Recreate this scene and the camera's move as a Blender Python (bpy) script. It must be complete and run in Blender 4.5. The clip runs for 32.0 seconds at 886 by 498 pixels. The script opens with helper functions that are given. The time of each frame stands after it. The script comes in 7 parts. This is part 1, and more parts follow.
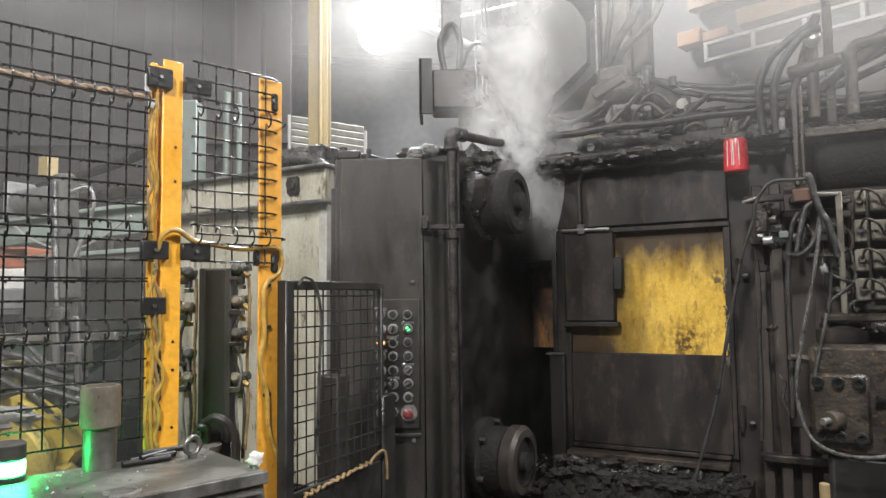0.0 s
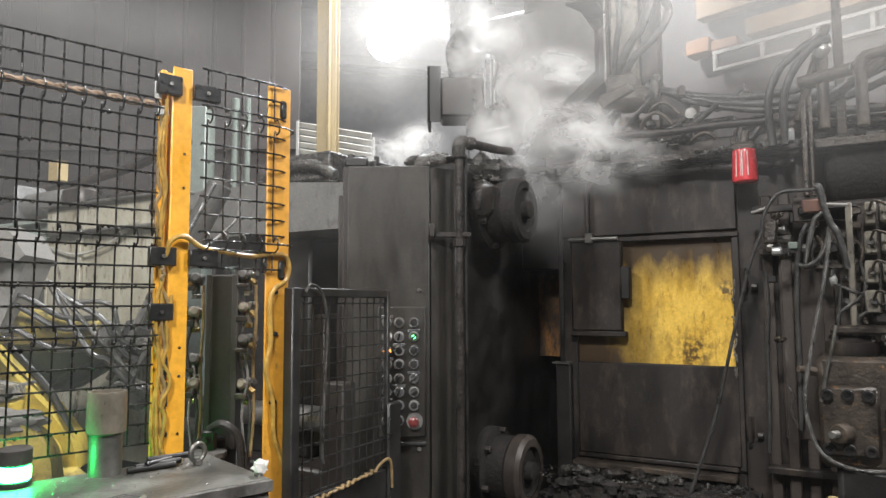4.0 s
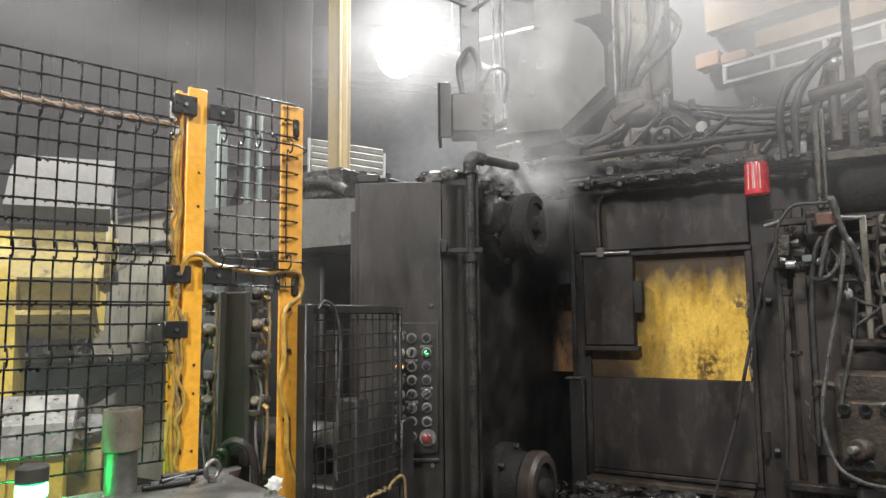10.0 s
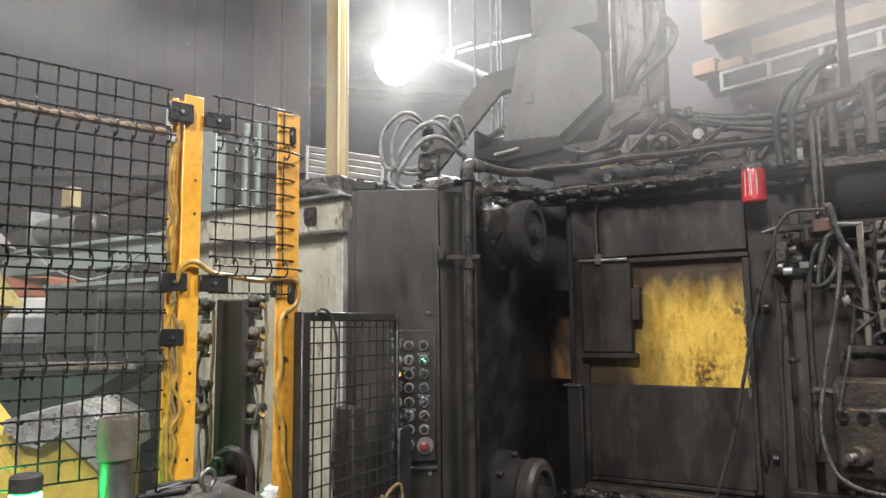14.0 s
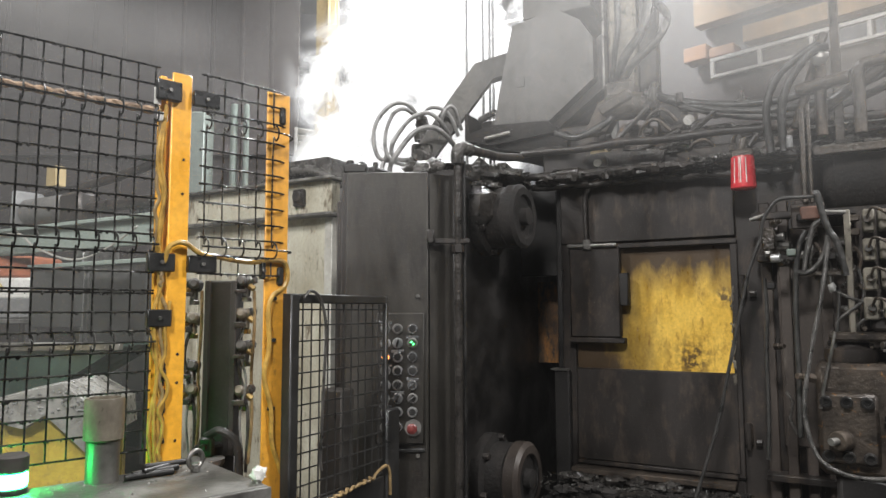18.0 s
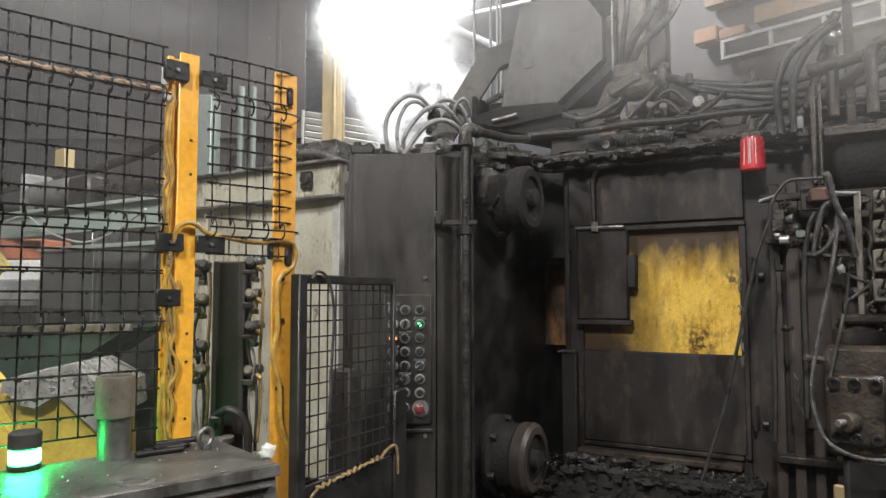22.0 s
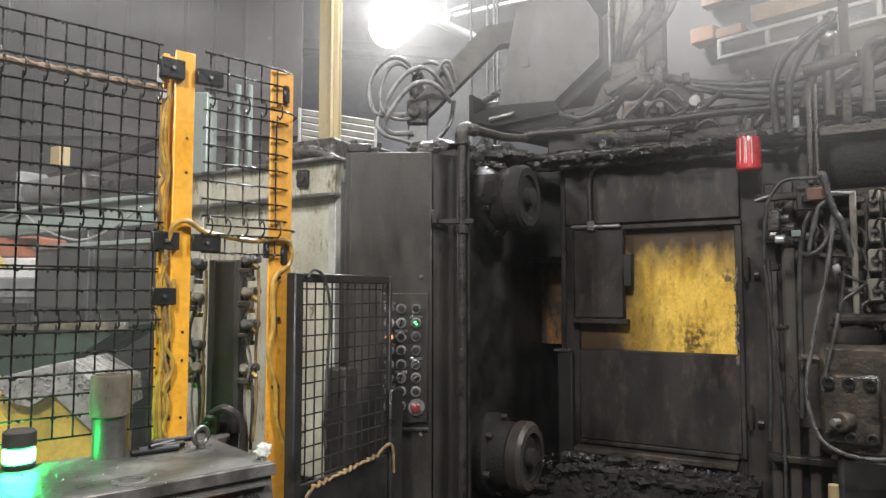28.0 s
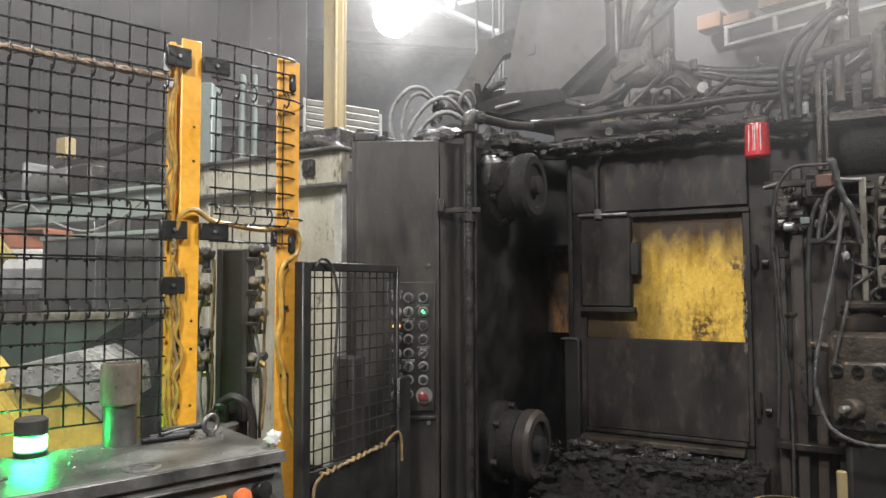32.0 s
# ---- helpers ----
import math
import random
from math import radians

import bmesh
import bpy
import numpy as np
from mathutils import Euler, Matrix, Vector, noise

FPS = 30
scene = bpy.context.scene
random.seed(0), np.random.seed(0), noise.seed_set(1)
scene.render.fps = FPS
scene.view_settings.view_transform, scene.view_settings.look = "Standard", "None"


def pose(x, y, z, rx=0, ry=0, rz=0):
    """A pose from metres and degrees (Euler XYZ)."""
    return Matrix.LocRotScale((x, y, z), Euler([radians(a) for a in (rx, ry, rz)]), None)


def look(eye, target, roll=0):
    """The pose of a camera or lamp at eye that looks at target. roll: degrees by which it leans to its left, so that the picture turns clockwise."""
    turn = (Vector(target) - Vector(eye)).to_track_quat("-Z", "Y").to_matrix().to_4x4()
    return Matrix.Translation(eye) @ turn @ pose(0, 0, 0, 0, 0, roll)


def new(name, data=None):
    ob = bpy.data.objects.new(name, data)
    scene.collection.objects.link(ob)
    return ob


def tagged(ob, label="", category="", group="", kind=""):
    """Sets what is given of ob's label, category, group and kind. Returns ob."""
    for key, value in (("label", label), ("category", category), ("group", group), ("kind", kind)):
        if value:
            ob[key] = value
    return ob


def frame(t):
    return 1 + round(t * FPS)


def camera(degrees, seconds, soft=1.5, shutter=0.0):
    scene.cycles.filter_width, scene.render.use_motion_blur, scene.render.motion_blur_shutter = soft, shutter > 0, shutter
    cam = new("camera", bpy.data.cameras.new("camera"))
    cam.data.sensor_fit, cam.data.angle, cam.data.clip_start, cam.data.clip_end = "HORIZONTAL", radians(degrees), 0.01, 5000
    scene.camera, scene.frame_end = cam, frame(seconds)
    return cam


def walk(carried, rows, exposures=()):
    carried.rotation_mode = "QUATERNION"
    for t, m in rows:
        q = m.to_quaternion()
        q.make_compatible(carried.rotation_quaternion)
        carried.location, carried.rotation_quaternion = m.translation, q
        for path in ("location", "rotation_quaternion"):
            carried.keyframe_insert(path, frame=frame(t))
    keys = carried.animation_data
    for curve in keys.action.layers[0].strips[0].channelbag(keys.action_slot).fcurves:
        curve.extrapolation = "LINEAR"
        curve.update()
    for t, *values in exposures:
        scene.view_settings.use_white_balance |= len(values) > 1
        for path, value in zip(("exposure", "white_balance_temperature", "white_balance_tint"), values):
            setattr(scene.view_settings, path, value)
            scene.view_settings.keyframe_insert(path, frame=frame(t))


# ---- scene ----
cam = camera(66.0, 32.0)
PATH = [
    (0, (0.007, -0.006, 1.552), (0.03, 1.989, 1.696), -0.8),
    (0.5, (0.004, -0.002, 1.556), (0.03, 1.992, 1.701), -0.6),
    (1, (0.008, -0.003, 1.553), (0.044, 1.991, 1.705), -0.6),
    (1.5, (0.006, -0.003, 1.556), (0.045, 1.99, 1.711), -0.7),
    (2, (0.002, -0.002, 1.556), (0.04, 1.992, 1.716), -0.7),
    (2.5, (0.001, -0.001, 1.558), (0.033, 1.992, 1.719), -0.7),
    (3, (0.004, -0.004, 1.552), (0.027, 1.989, 1.717), -0.6),
    (3.5, (0.006, -0.003, 1.558), (0.022, 1.991, 1.719), -0.4),
    (5.5, (0.0, -0.009, 1.557), (-0.036, 1.983, 1.736), -0.4),
    (6, (-0.006, -0.006, 1.562), (-0.036, 1.986, 1.742), -0.5),
    (6.5, (-0.001, -0.006, 1.559), (-0.031, 1.986, 1.744), -0.6),
    (7, (0.002, -0.008, 1.561), (-0.028, 1.984, 1.743), -0.6),
    (7.5, (0.001, -0.008, 1.562), (-0.027, 1.984, 1.74), -0.6),
    (8, (0.002, -0.007, 1.556), (-0.024, 1.984, 1.738), -0.6),
    (8.5, (0.001, -0.007, 1.56), (-0.022, 1.985, 1.742), -0.6),
    (9, (0.004, -0.008, 1.556), (-0.02, 1.982, 1.748), -0.6),
    (9.5, (0.006, -0.01, 1.556), (-0.023, 1.979, 1.757), -0.6),
    (10, (0.002, -0.01, 1.562), (-0.026, 1.979, 1.768), -0.6),
    (10.5, (0.006, -0.016, 1.562), (-0.037, 1.972, 1.776), -0.7),
    (11, (0.002, -0.013, 1.567), (-0.057, 1.974, 1.784), -0.8),
    (11.5, (0.002, -0.012, 1.565), (-0.062, 1.975, 1.784), -0.8),
    (12, (0.001, -0.009, 1.563), (-0.056, 1.978, 1.782), -0.8),
    (12.5, (0.008, -0.013, 1.566), (-0.049, 1.974, 1.784), -0.8),
    (13, (0.0, -0.01, 1.565), (-0.047, 1.977, 1.788), -0.8),
    (13.5, (0.0, -0.007, 1.562), (-0.032, 1.98, 1.788), -0.7),
    (14, (0.008, -0.007, 1.562), (-0.016, 1.98, 1.789), -0.7),
    (14.5, (0.006, -0.008, 1.564), (-0.011, 1.979, 1.792), -0.7),
    (16.5, (0.003, -0.004, 1.556), (0.008, 1.984, 1.77), -0.3),
    (17, (0.007, -0.003, 1.558), (0.02, 1.987, 1.762), -0.3),
    (17.5, (-0.001, 0.002, 1.558), (0.022, 1.993, 1.752), -0.3),
    (18, (0.002, -0.002, 1.559), (0.012, 1.99, 1.74), -0.2),
    (18.5, (0.005, -0.003, 1.558), (0.006, 1.99, 1.733), -0.2),
    (19, (0.001, 0.002, 1.559), (0.01, 1.995, 1.733), -0.2),
    (19.5, (0.003, -0.003, 1.555), (0.005, 1.99, 1.729), -0.3),
    (20, (-0.004, 0.001, 1.556), (-0.014, 1.995, 1.713), -0.3),
    (20.5, (0.0, -0.003, 1.549), (-0.021, 1.992, 1.692), -0.4),
    (21, (-0.008, 0.003, 1.55), (-0.013, 1.999, 1.684), -0.3),
    (21.5, (-0.003, 0.001, 1.549), (-0.006, 1.996, 1.684), -0.1),
    (22, (0.001, -0.002, 1.548), (-0.01, 1.993, 1.683), -0.1),
    (22.5, (0.0, 0.0, 1.546), (-0.013, 1.995, 1.681), -0.3),
    (23, (0.001, -0.002, 1.549), (-0.018, 1.994, 1.684), -0.4),
    (23.5, (0.004, -0.003, 1.546), (-0.016, 1.992, 1.684), -0.4),
    (24, (0.005, 0.0, 1.55), (-0.005, 1.995, 1.683), -0.3),
    (24.5, (0.008, -0.002, 1.55), (-0.001, 1.994, 1.683), -0.3),
    (25, (-0.002, 0.001, 1.556), (-0.003, 1.997, 1.686), -0.1),
    (25.5, (0.003, 0.001, 1.552), (0.006, 1.997, 1.681), -0.1),
    (27.5, (0.002, 0.002, 1.55), (0.008, 1.998, 1.683), -0.0),
    (28, (0.002, -0.001, 1.55), (0.001, 1.994, 1.68), -0.0),
    (28.5, (0.002, -0.002, 1.552), (-0.006, 1.994, 1.679), -0.0),
    (29, (-0.001, 0.002, 1.55), (-0.013, 1.998, 1.675), -0.1),
    (29.5, (0.001, -0.001, 1.548), (-0.013, 1.995, 1.669), -0.1),
    (30, (0.003, 0.0, 1.55), (-0.009, 1.997, 1.661), -0.1),
    (30.5, (0.002, 0.001, 1.548), (-0.007, 1.998, 1.656), -0.1),
    (31, (-0.003, 0.002, 1.546), (-0.011, 1.999, 1.653), -0.2),
    (31.5, (-0.002, 0.001, 1.546), (-0.015, 1.998, 1.65), -0.2),
    (32, (-0.007, 0.003, 1.543), (-0.022, 2.0, 1.645), -0.2),
]
walk(cam, [(t, look(*row)) for t, *row in PATH], [(0, 0.12), (3.5, 0.12), (6, 0.05), (10, 0.05), (12, 0.08), (14.5, 0.1), (16.5, 0.0), (20, -0.02), (22, -0.04), (24, 0.12), (28, 0.07), (30, 0.05), (32, 0.05)])

# ---- light ----
world = bpy.data.worlds.new("hall_air")
world.use_nodes = True
world.node_tree.nodes["Background"].inputs[0].default_value = (0.42, 0.44, 0.5, 1)
world.node_tree.nodes["Background"].inputs[1].default_value = 0.02
scene.world = world
scene.cycles.transparent_max_bounces = 48


def area_lamp(name, eye, target, size, watts, colour=(1, 0.99, 0.985)):
    data = bpy.data.lights.new(name, "AREA")
    data.shape, data.size, data.energy, data.color = "DISK", size, watts, colour
    ob = new(name, data)
    ob.matrix_world = look(eye, target)
    return ob


area_lamp("hall_lamp_over_aisle", (-1.0, -2.2, 5.6), (-1.0, 1.5, 0.8), 0.9, 390)
area_lamp("hall_lamp_over_machine", (4.0, 0.9, 5.6), (1.6, 2.7, 1.0), 0.9, 335)
area_lamp("hall_lamp_over_cell", (-3.6, 1.4, 5.8), (-2.9, 4.0, 0.8), 0.9, 320)
# Added unseen light from behind, so the steam burns out to white.
area_lamp("steam_backlight", (0.2, 6.5, 6.7), (0.0, 5.3, 1.0), 0.5, 700, (0.96, 0.98, 1))
# Added unseen fill light for the far right of the hall.
area_lamp("far_hall_fill", (4.0, 7.0, 6.2), (3.6, 8.0, 2.0), 0.9, 25, (1, 0.95, 0.87))

# ---- materials ----


def surf(name, light, dark, rough=0.5, metal=0.0, scale=5.0, fine=45.0, bump=0.12, streak=1.0, mix=0.5, spots=None,
         spot_at=0.66, gloss_var=0.2, spec=0.5, soft=0.04):
    """A worn surface: large stains, fine grain, uneven gloss and relief. streak > 1 draws the stains out downwards."""
    m = bpy.data.materials.new(name)
    m.use_nodes = True
    nt = m.node_tree
    nd, ln = nt.nodes, nt.links
    b = nd["Principled BSDF"]
    tc = nd.new("ShaderNodeTexCoord")
    mp = nd.new("ShaderNodeMapping")
    mp.inputs["Scale"].default_value = (1, 1, 1 / streak)
    ln.new(tc.outputs["Object"], mp.inputs["Vector"])
    n1, n2 = nd.new("ShaderNodeTexNoise"), nd.new("ShaderNodeTexNoise")
    n1.inputs["Scale"].default_value, n1.inputs["Detail"].default_value, n1.inputs["Roughness"].default_value = scale, 8, 0.62
    n2.inputs["Scale"].default_value, n2.inputs["Detail"].default_value = fine, 5
    ln.new(mp.outputs[0], n1.inputs["Vector"])
    ln.new(tc.outputs["Object"], n2.inputs["Vector"])
    r1 = nd.new("ShaderNodeValToRGB")
    r1.color_ramp.elements[0].position, r1.color_ramp.elements[1].position = 0.5 - 0.25 * mix - 0.02, 0.5 + 0.25 * mix
    r1.color_ramp.elements[0].color, r1.color_ramp.elements[1].color = (*dark, 1), (*light, 1)
    ln.new(n1.outputs["Fac"], r1.inputs[0])
    r2 = nd.new("ShaderNodeMapRange")
    r2.inputs["From Min"].default_value, r2.inputs["From Max"].default_value = 0.3, 0.7
    r2.inputs["To Min"].default_value, r2.inputs["To Max"].default_value = 0.86, 1.09
    ln.new(n2.outputs["Fac"], r2.inputs["Value"])
    mx = nd.new("ShaderNodeMix")
    mx.data_type, mx.blend_type = "RGBA", "MULTIPLY"
    mx.inputs["Factor"].default_value = 1.0
    ln.new(r1.outputs[0], mx.inputs["A"])
    ln.new(r2.outputs[0], mx.inputs["B"])
    out = mx.outputs["Result"]
    if spots:
        n3 = nd.new("ShaderNodeTexNoise")
        n3.inputs["Scale"].default_value, n3.inputs["Detail"].default_value, n3.inputs["Roughness"].default_value = scale * 3.1, 6, 0.7
        ln.new(mp.outputs[0], n3.inputs["Vector"])
        r3 = nd.new("ShaderNodeMapRange")
        r3.inputs["From Min"].default_value, r3.inputs["From Max"].default_value = spot_at - soft, spot_at + soft
        ln.new(n3.outputs["Fac"], r3.inputs["Value"])
        m3 = nd.new("ShaderNodeMix")
        m3.data_type = "RGBA"
        ln.new(r3.outputs[0], m3.inputs["Factor"])
        ln.new(out, m3.inputs["A"])
        m3.inputs["B"].default_value = (*spots, 1)
        out = m3.outputs["Result"]
    ln.new(out, b.inputs["Base Color"])
    r4 = nd.new("ShaderNodeMapRange")
    r4.inputs["From Min"].default_value, r4.inputs["From Max"].default_value = 0.3, 0.7
    r4.inputs["To Min"].default_value, r4.inputs["To Max"].default_value = max(rough - gloss_var, 0.08), min(rough + gloss_var, 1)
    ln.new(n1.outputs["Fac"], r4.inputs["Value"])
    ln.new(r4.outputs[0], b.inputs["Roughness"])
    b.inputs["Metallic"].default_value = metal
    b.inputs["Specular IOR Level"].default_value = spec
    bp = nd.new("ShaderNodeBump")
    bp.inputs["Strength"].default_value, bp.inputs["Distance"].default_value = bump, 0.01
    ln.new(n2.outputs["Fac"], bp.inputs["Height"])
    ln.new(bp.outputs[0], b.inputs["Normal"])
    return m


def glow(name, colour, strength):
    m = bpy.data.materials.new(name)
    m.use_nodes = True
    b = m.node_tree.nodes["Principled BSDF"]
    b.inputs["Base Color"].default_value = (*colour, 1)
    b.inputs["Emission Color"].default_value = (*colour, 1)
    b.inputs["Emission Strength"].default_value = strength
    return m


SOOT = surf("sooty_steel", (0.03, 0.0245, 0.021), (0.0085, 0.0075, 0.007), 0.45, 0.1, 4.5, 130, 0.12, 2.6, 0.75, (0.064, 0.047, 0.035), 0.6, soft=0.09)
TAR = surf("tarry_residue", (0.042, 0.036, 0.031), (0.009, 0.009, 0.0085), 0.36, 0.05, 9, 60, 0.6, 1, 0.7, (0.13, 0.12, 0.105), 0.72, spec=0.45)
CHANNEL = surf("dark_grey_channel_paint", (0.05, 0.044, 0.038), (0.026, 0.023, 0.02), 0.7, 0.1, 4, 60, 0.1, 3, 0.8, (0.16, 0.155, 0.14), 0.7)
OILY = surf("oily_black_steel", (0.017, 0.015, 0.0135), (0.006, 0.0058, 0.0056), 0.5, 0.1, 6, 90, 0.12)
NUTBLACK = surf("dull_baked_soot", (0.024, 0.021, 0.019), (0.009, 0.0085, 0.008), 0.8, 0, 9, 50, 0.6, 1, 0.7, (0.06, 0.055, 0.05), 0.7, gloss_var=0.1, spec=0.25)
CRUST = surf("soot_crust", (0.085, 0.08, 0.072), (0.02, 0.0185, 0.017), 0.26, 0.15, 14, 90, 0.9, 1, 0.6, (0.2, 0.19, 0.175), 0.72)
CABINET = surf("grimy_cabinet_paint", (0.046, 0.041, 0.034), (0.016, 0.0145, 0.012), 0.48, 0.1, 5, 70, 0.1, 3.2, 0.75, (0.016, 0.014, 0.012), 0.57, soft=0.09)
HOOD = surf("dusty_grey_plate", (0.165, 0.16, 0.15), (0.095, 0.092, 0.087), 0.6, 0.1, 3.5, 55, 0.15, 1.6, 0.8, (0.055, 0.05, 0.046), 0.63, soft=0.1)
HOODPLATE = surf("sooty_grey_plate", (0.1, 0.094, 0.085), (0.052, 0.049, 0.045), 0.55, 0.1, 3.5, 55, 0.15, 1.6, 0.8, (0.035, 0.032, 0.029), 0.6, soft=0.1)
BROWNSTEEL = surf("brown_sooty_steel", (0.07, 0.055, 0.045), (0.026, 0.021, 0.018), 0.5, 0.1, 7, 80, 0.15, 5, 0.8, (0.1, 0.085, 0.07), 0.66, soft=0.06)
YELLOW = surf("yellow_post_paint", (0.83, 0.42, 0.035), (0.68, 0.31, 0.025), 0.42, 0, 5, 60, 0.06, 1.5, 0.9, (0.16, 0.09, 0.03), 0.73)
YELLOW_DIRTY = surf("dirty_yellow_post_paint", (0.76, 0.36, 0.03), (0.42, 0.2, 0.03), 0.45, 0, 6, 60, 0.08, 4, 0.8, (0.1, 0.06, 0.03), 0.66)
ROBOT_YELLOW = surf("robot_yellow_paint", (0.62, 0.46, 0.06), (0.42, 0.31, 0.05), 0.5, 0, 3, 40, 0.05, 1.5, 0.9, (0.2, 0.16, 0.06), 0.63, soft=0.08)
COVER = surf("dusty_grey_cover", (0.22, 0.22, 0.215), (0.12, 0.12, 0.12), 0.42, 0, 7, 60, 0.4, 1, 0.8, (0.45, 0.45, 0.44), 0.69)
WIRE = surf("dark_mesh_wire", (0.055, 0.053, 0.049), (0.018, 0.018, 0.017), 0.24, 0.6, 20, 120, 0.3, 1, 0.6, (0.35, 0.34, 0.32), 0.72)
RUSTY = surf("rusty_bar", (0.36, 0.25, 0.16), (0.12, 0.08, 0.055), 0.7, 0.1, 24, 90, 0.8)
BLACK = surf("black_frame_paint", (0.028, 0.027, 0.026), (0.013, 0.013, 0.0125), 0.4, 0.1, 6, 70, 0.1)
RUBBER = surf("black_hose_rubber", (0.05, 0.048, 0.045), (0.02, 0.02, 0.019), 0.4, 0, 15, 80, 0.2, 1, 0.6, (0.16, 0.155, 0.145), 0.68)
GREYHOSE = surf("grey_braided_hose", (0.1, 0.095, 0.088), (0.035, 0.034, 0.032), 0.38, 0.3, 18, 140, 0.5)
STEEL = surf("worn_steel", (0.3, 0.29, 0.27), (0.13, 0.125, 0.115), 0.4, 0.8, 8, 80, 0.2)
DESK = surf("worn_desk_plate", (0.15, 0.145, 0.13), (0.06, 0.058, 0.052), 0.42, 0.3, 6, 70, 0.25, 1, 0.7, (0.3, 0.29, 0.27), 0.7)
DOOR = surf("stained_pale_panel", (0.45, 0.43, 0.35), (0.23, 0.205, 0.145), 0.5, 0.1, 5, 60, 0.12, 3, 0.75, (0.1, 0.075, 0.045), 0.6, soft=0.05)
GREEN_BEAM = surf("pale_green_beam_paint", (0.3, 0.35, 0.31), (0.2, 0.235, 0.205), 0.5, 0, 4, 50, 0.1, 1.5, 0.8, (0.1, 0.1, 0.09), 0.7)
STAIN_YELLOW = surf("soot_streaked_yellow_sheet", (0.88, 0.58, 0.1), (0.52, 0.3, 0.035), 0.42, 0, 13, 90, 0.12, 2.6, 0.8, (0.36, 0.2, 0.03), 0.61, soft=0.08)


def soot_patch(m, x, z, radius, colour):
    """Lays one ragged stain round a spot of a sheet."""
    nt = m.node_tree
    nd, ln = nt.nodes, nt.links
    b = nd["Principled BSDF"]
    old = b.inputs["Base Color"].links[0].from_socket
    tc, sub, flat, length, n = (nd.new("ShaderNodeTexCoord"), nd.new("ShaderNodeVectorMath"), nd.new("ShaderNodeVectorMath"), nd.new("ShaderNodeVectorMath"), nd.new("ShaderNodeTexNoise"))
    sub.operation, flat.operation, length.operation = "SUBTRACT", "MULTIPLY", "LENGTH"
    sub.inputs[1].default_value, flat.inputs[1].default_value = (x, 0, z), (1, 0, 0.8)
    ln.new(tc.outputs["Object"], sub.inputs[0])
    ln.new(sub.outputs[0], flat.inputs[0])
    ln.new(flat.outputs[0], length.inputs[0])
    ln.new(tc.outputs["Object"], n.inputs["Vector"])
    n.inputs["Scale"].default_value, n.inputs["Detail"].default_value = 42, 6
    near, ad = nd.new("ShaderNodeMapRange"), nd.new("ShaderNodeMath")
    near.inputs["From Min"].default_value, near.inputs["From Max"].default_value = radius, 0.0
    near.inputs["To Min"].default_value, near.inputs["To Max"].default_value = 0.0, 1.6
    ln.new(length.outputs["Value"], near.inputs["Value"])
    rn = nd.new("ShaderNodeMapRange")
    rn.inputs["From Min"].default_value, rn.inputs["From Max"].default_value = 0.42, 0.58
    ln.new(n.outputs["Fac"], rn.inputs["Value"])
    ad.operation, ad.use_clamp = "MULTIPLY", True
    ln.new(near.outputs[0], ad.inputs[0])
    ln.new(rn.outputs[0], ad.inputs[1])
    mix = nd.new("ShaderNodeMix")
    mix.data_type = "RGBA"
    mix.inputs["B"].default_value = (*colour, 1)
    ln.new(ad.outputs[0], mix.inputs["Factor"])
    ln.new(old, mix.inputs["A"])
    ln.new(mix.outputs["Result"], b.inputs["Base Color"])


def ragged_dark_edge(m, x_from, x_to, z_from, z_to, colour):
    """Lays a ragged dark brown edge over a sheet, towards one end and the top, in the sheet's own numbers."""
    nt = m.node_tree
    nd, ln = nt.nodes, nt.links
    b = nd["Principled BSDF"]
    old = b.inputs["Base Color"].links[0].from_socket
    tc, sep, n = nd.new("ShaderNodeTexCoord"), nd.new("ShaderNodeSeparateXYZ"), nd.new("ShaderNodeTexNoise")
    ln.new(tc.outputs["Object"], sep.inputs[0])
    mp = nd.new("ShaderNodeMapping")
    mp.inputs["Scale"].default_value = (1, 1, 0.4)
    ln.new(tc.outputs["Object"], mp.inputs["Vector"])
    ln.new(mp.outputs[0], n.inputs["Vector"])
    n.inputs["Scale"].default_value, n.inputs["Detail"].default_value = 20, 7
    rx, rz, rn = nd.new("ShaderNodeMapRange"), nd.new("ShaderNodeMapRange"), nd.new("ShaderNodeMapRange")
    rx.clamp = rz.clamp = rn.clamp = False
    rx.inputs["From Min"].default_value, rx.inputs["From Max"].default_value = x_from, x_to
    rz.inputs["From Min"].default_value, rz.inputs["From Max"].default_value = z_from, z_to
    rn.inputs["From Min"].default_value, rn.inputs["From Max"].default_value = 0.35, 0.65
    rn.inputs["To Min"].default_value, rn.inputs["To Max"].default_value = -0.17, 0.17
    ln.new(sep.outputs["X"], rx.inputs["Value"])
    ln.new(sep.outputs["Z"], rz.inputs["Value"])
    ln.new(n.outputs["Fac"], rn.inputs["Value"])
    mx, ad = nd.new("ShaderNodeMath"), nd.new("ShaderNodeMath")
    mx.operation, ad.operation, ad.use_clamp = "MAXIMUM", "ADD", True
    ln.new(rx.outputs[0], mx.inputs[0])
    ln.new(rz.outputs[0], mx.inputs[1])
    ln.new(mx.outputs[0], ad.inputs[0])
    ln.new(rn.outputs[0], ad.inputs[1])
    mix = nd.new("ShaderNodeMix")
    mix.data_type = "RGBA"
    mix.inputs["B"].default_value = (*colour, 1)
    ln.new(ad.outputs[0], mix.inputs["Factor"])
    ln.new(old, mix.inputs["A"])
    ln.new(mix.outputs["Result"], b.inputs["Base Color"])


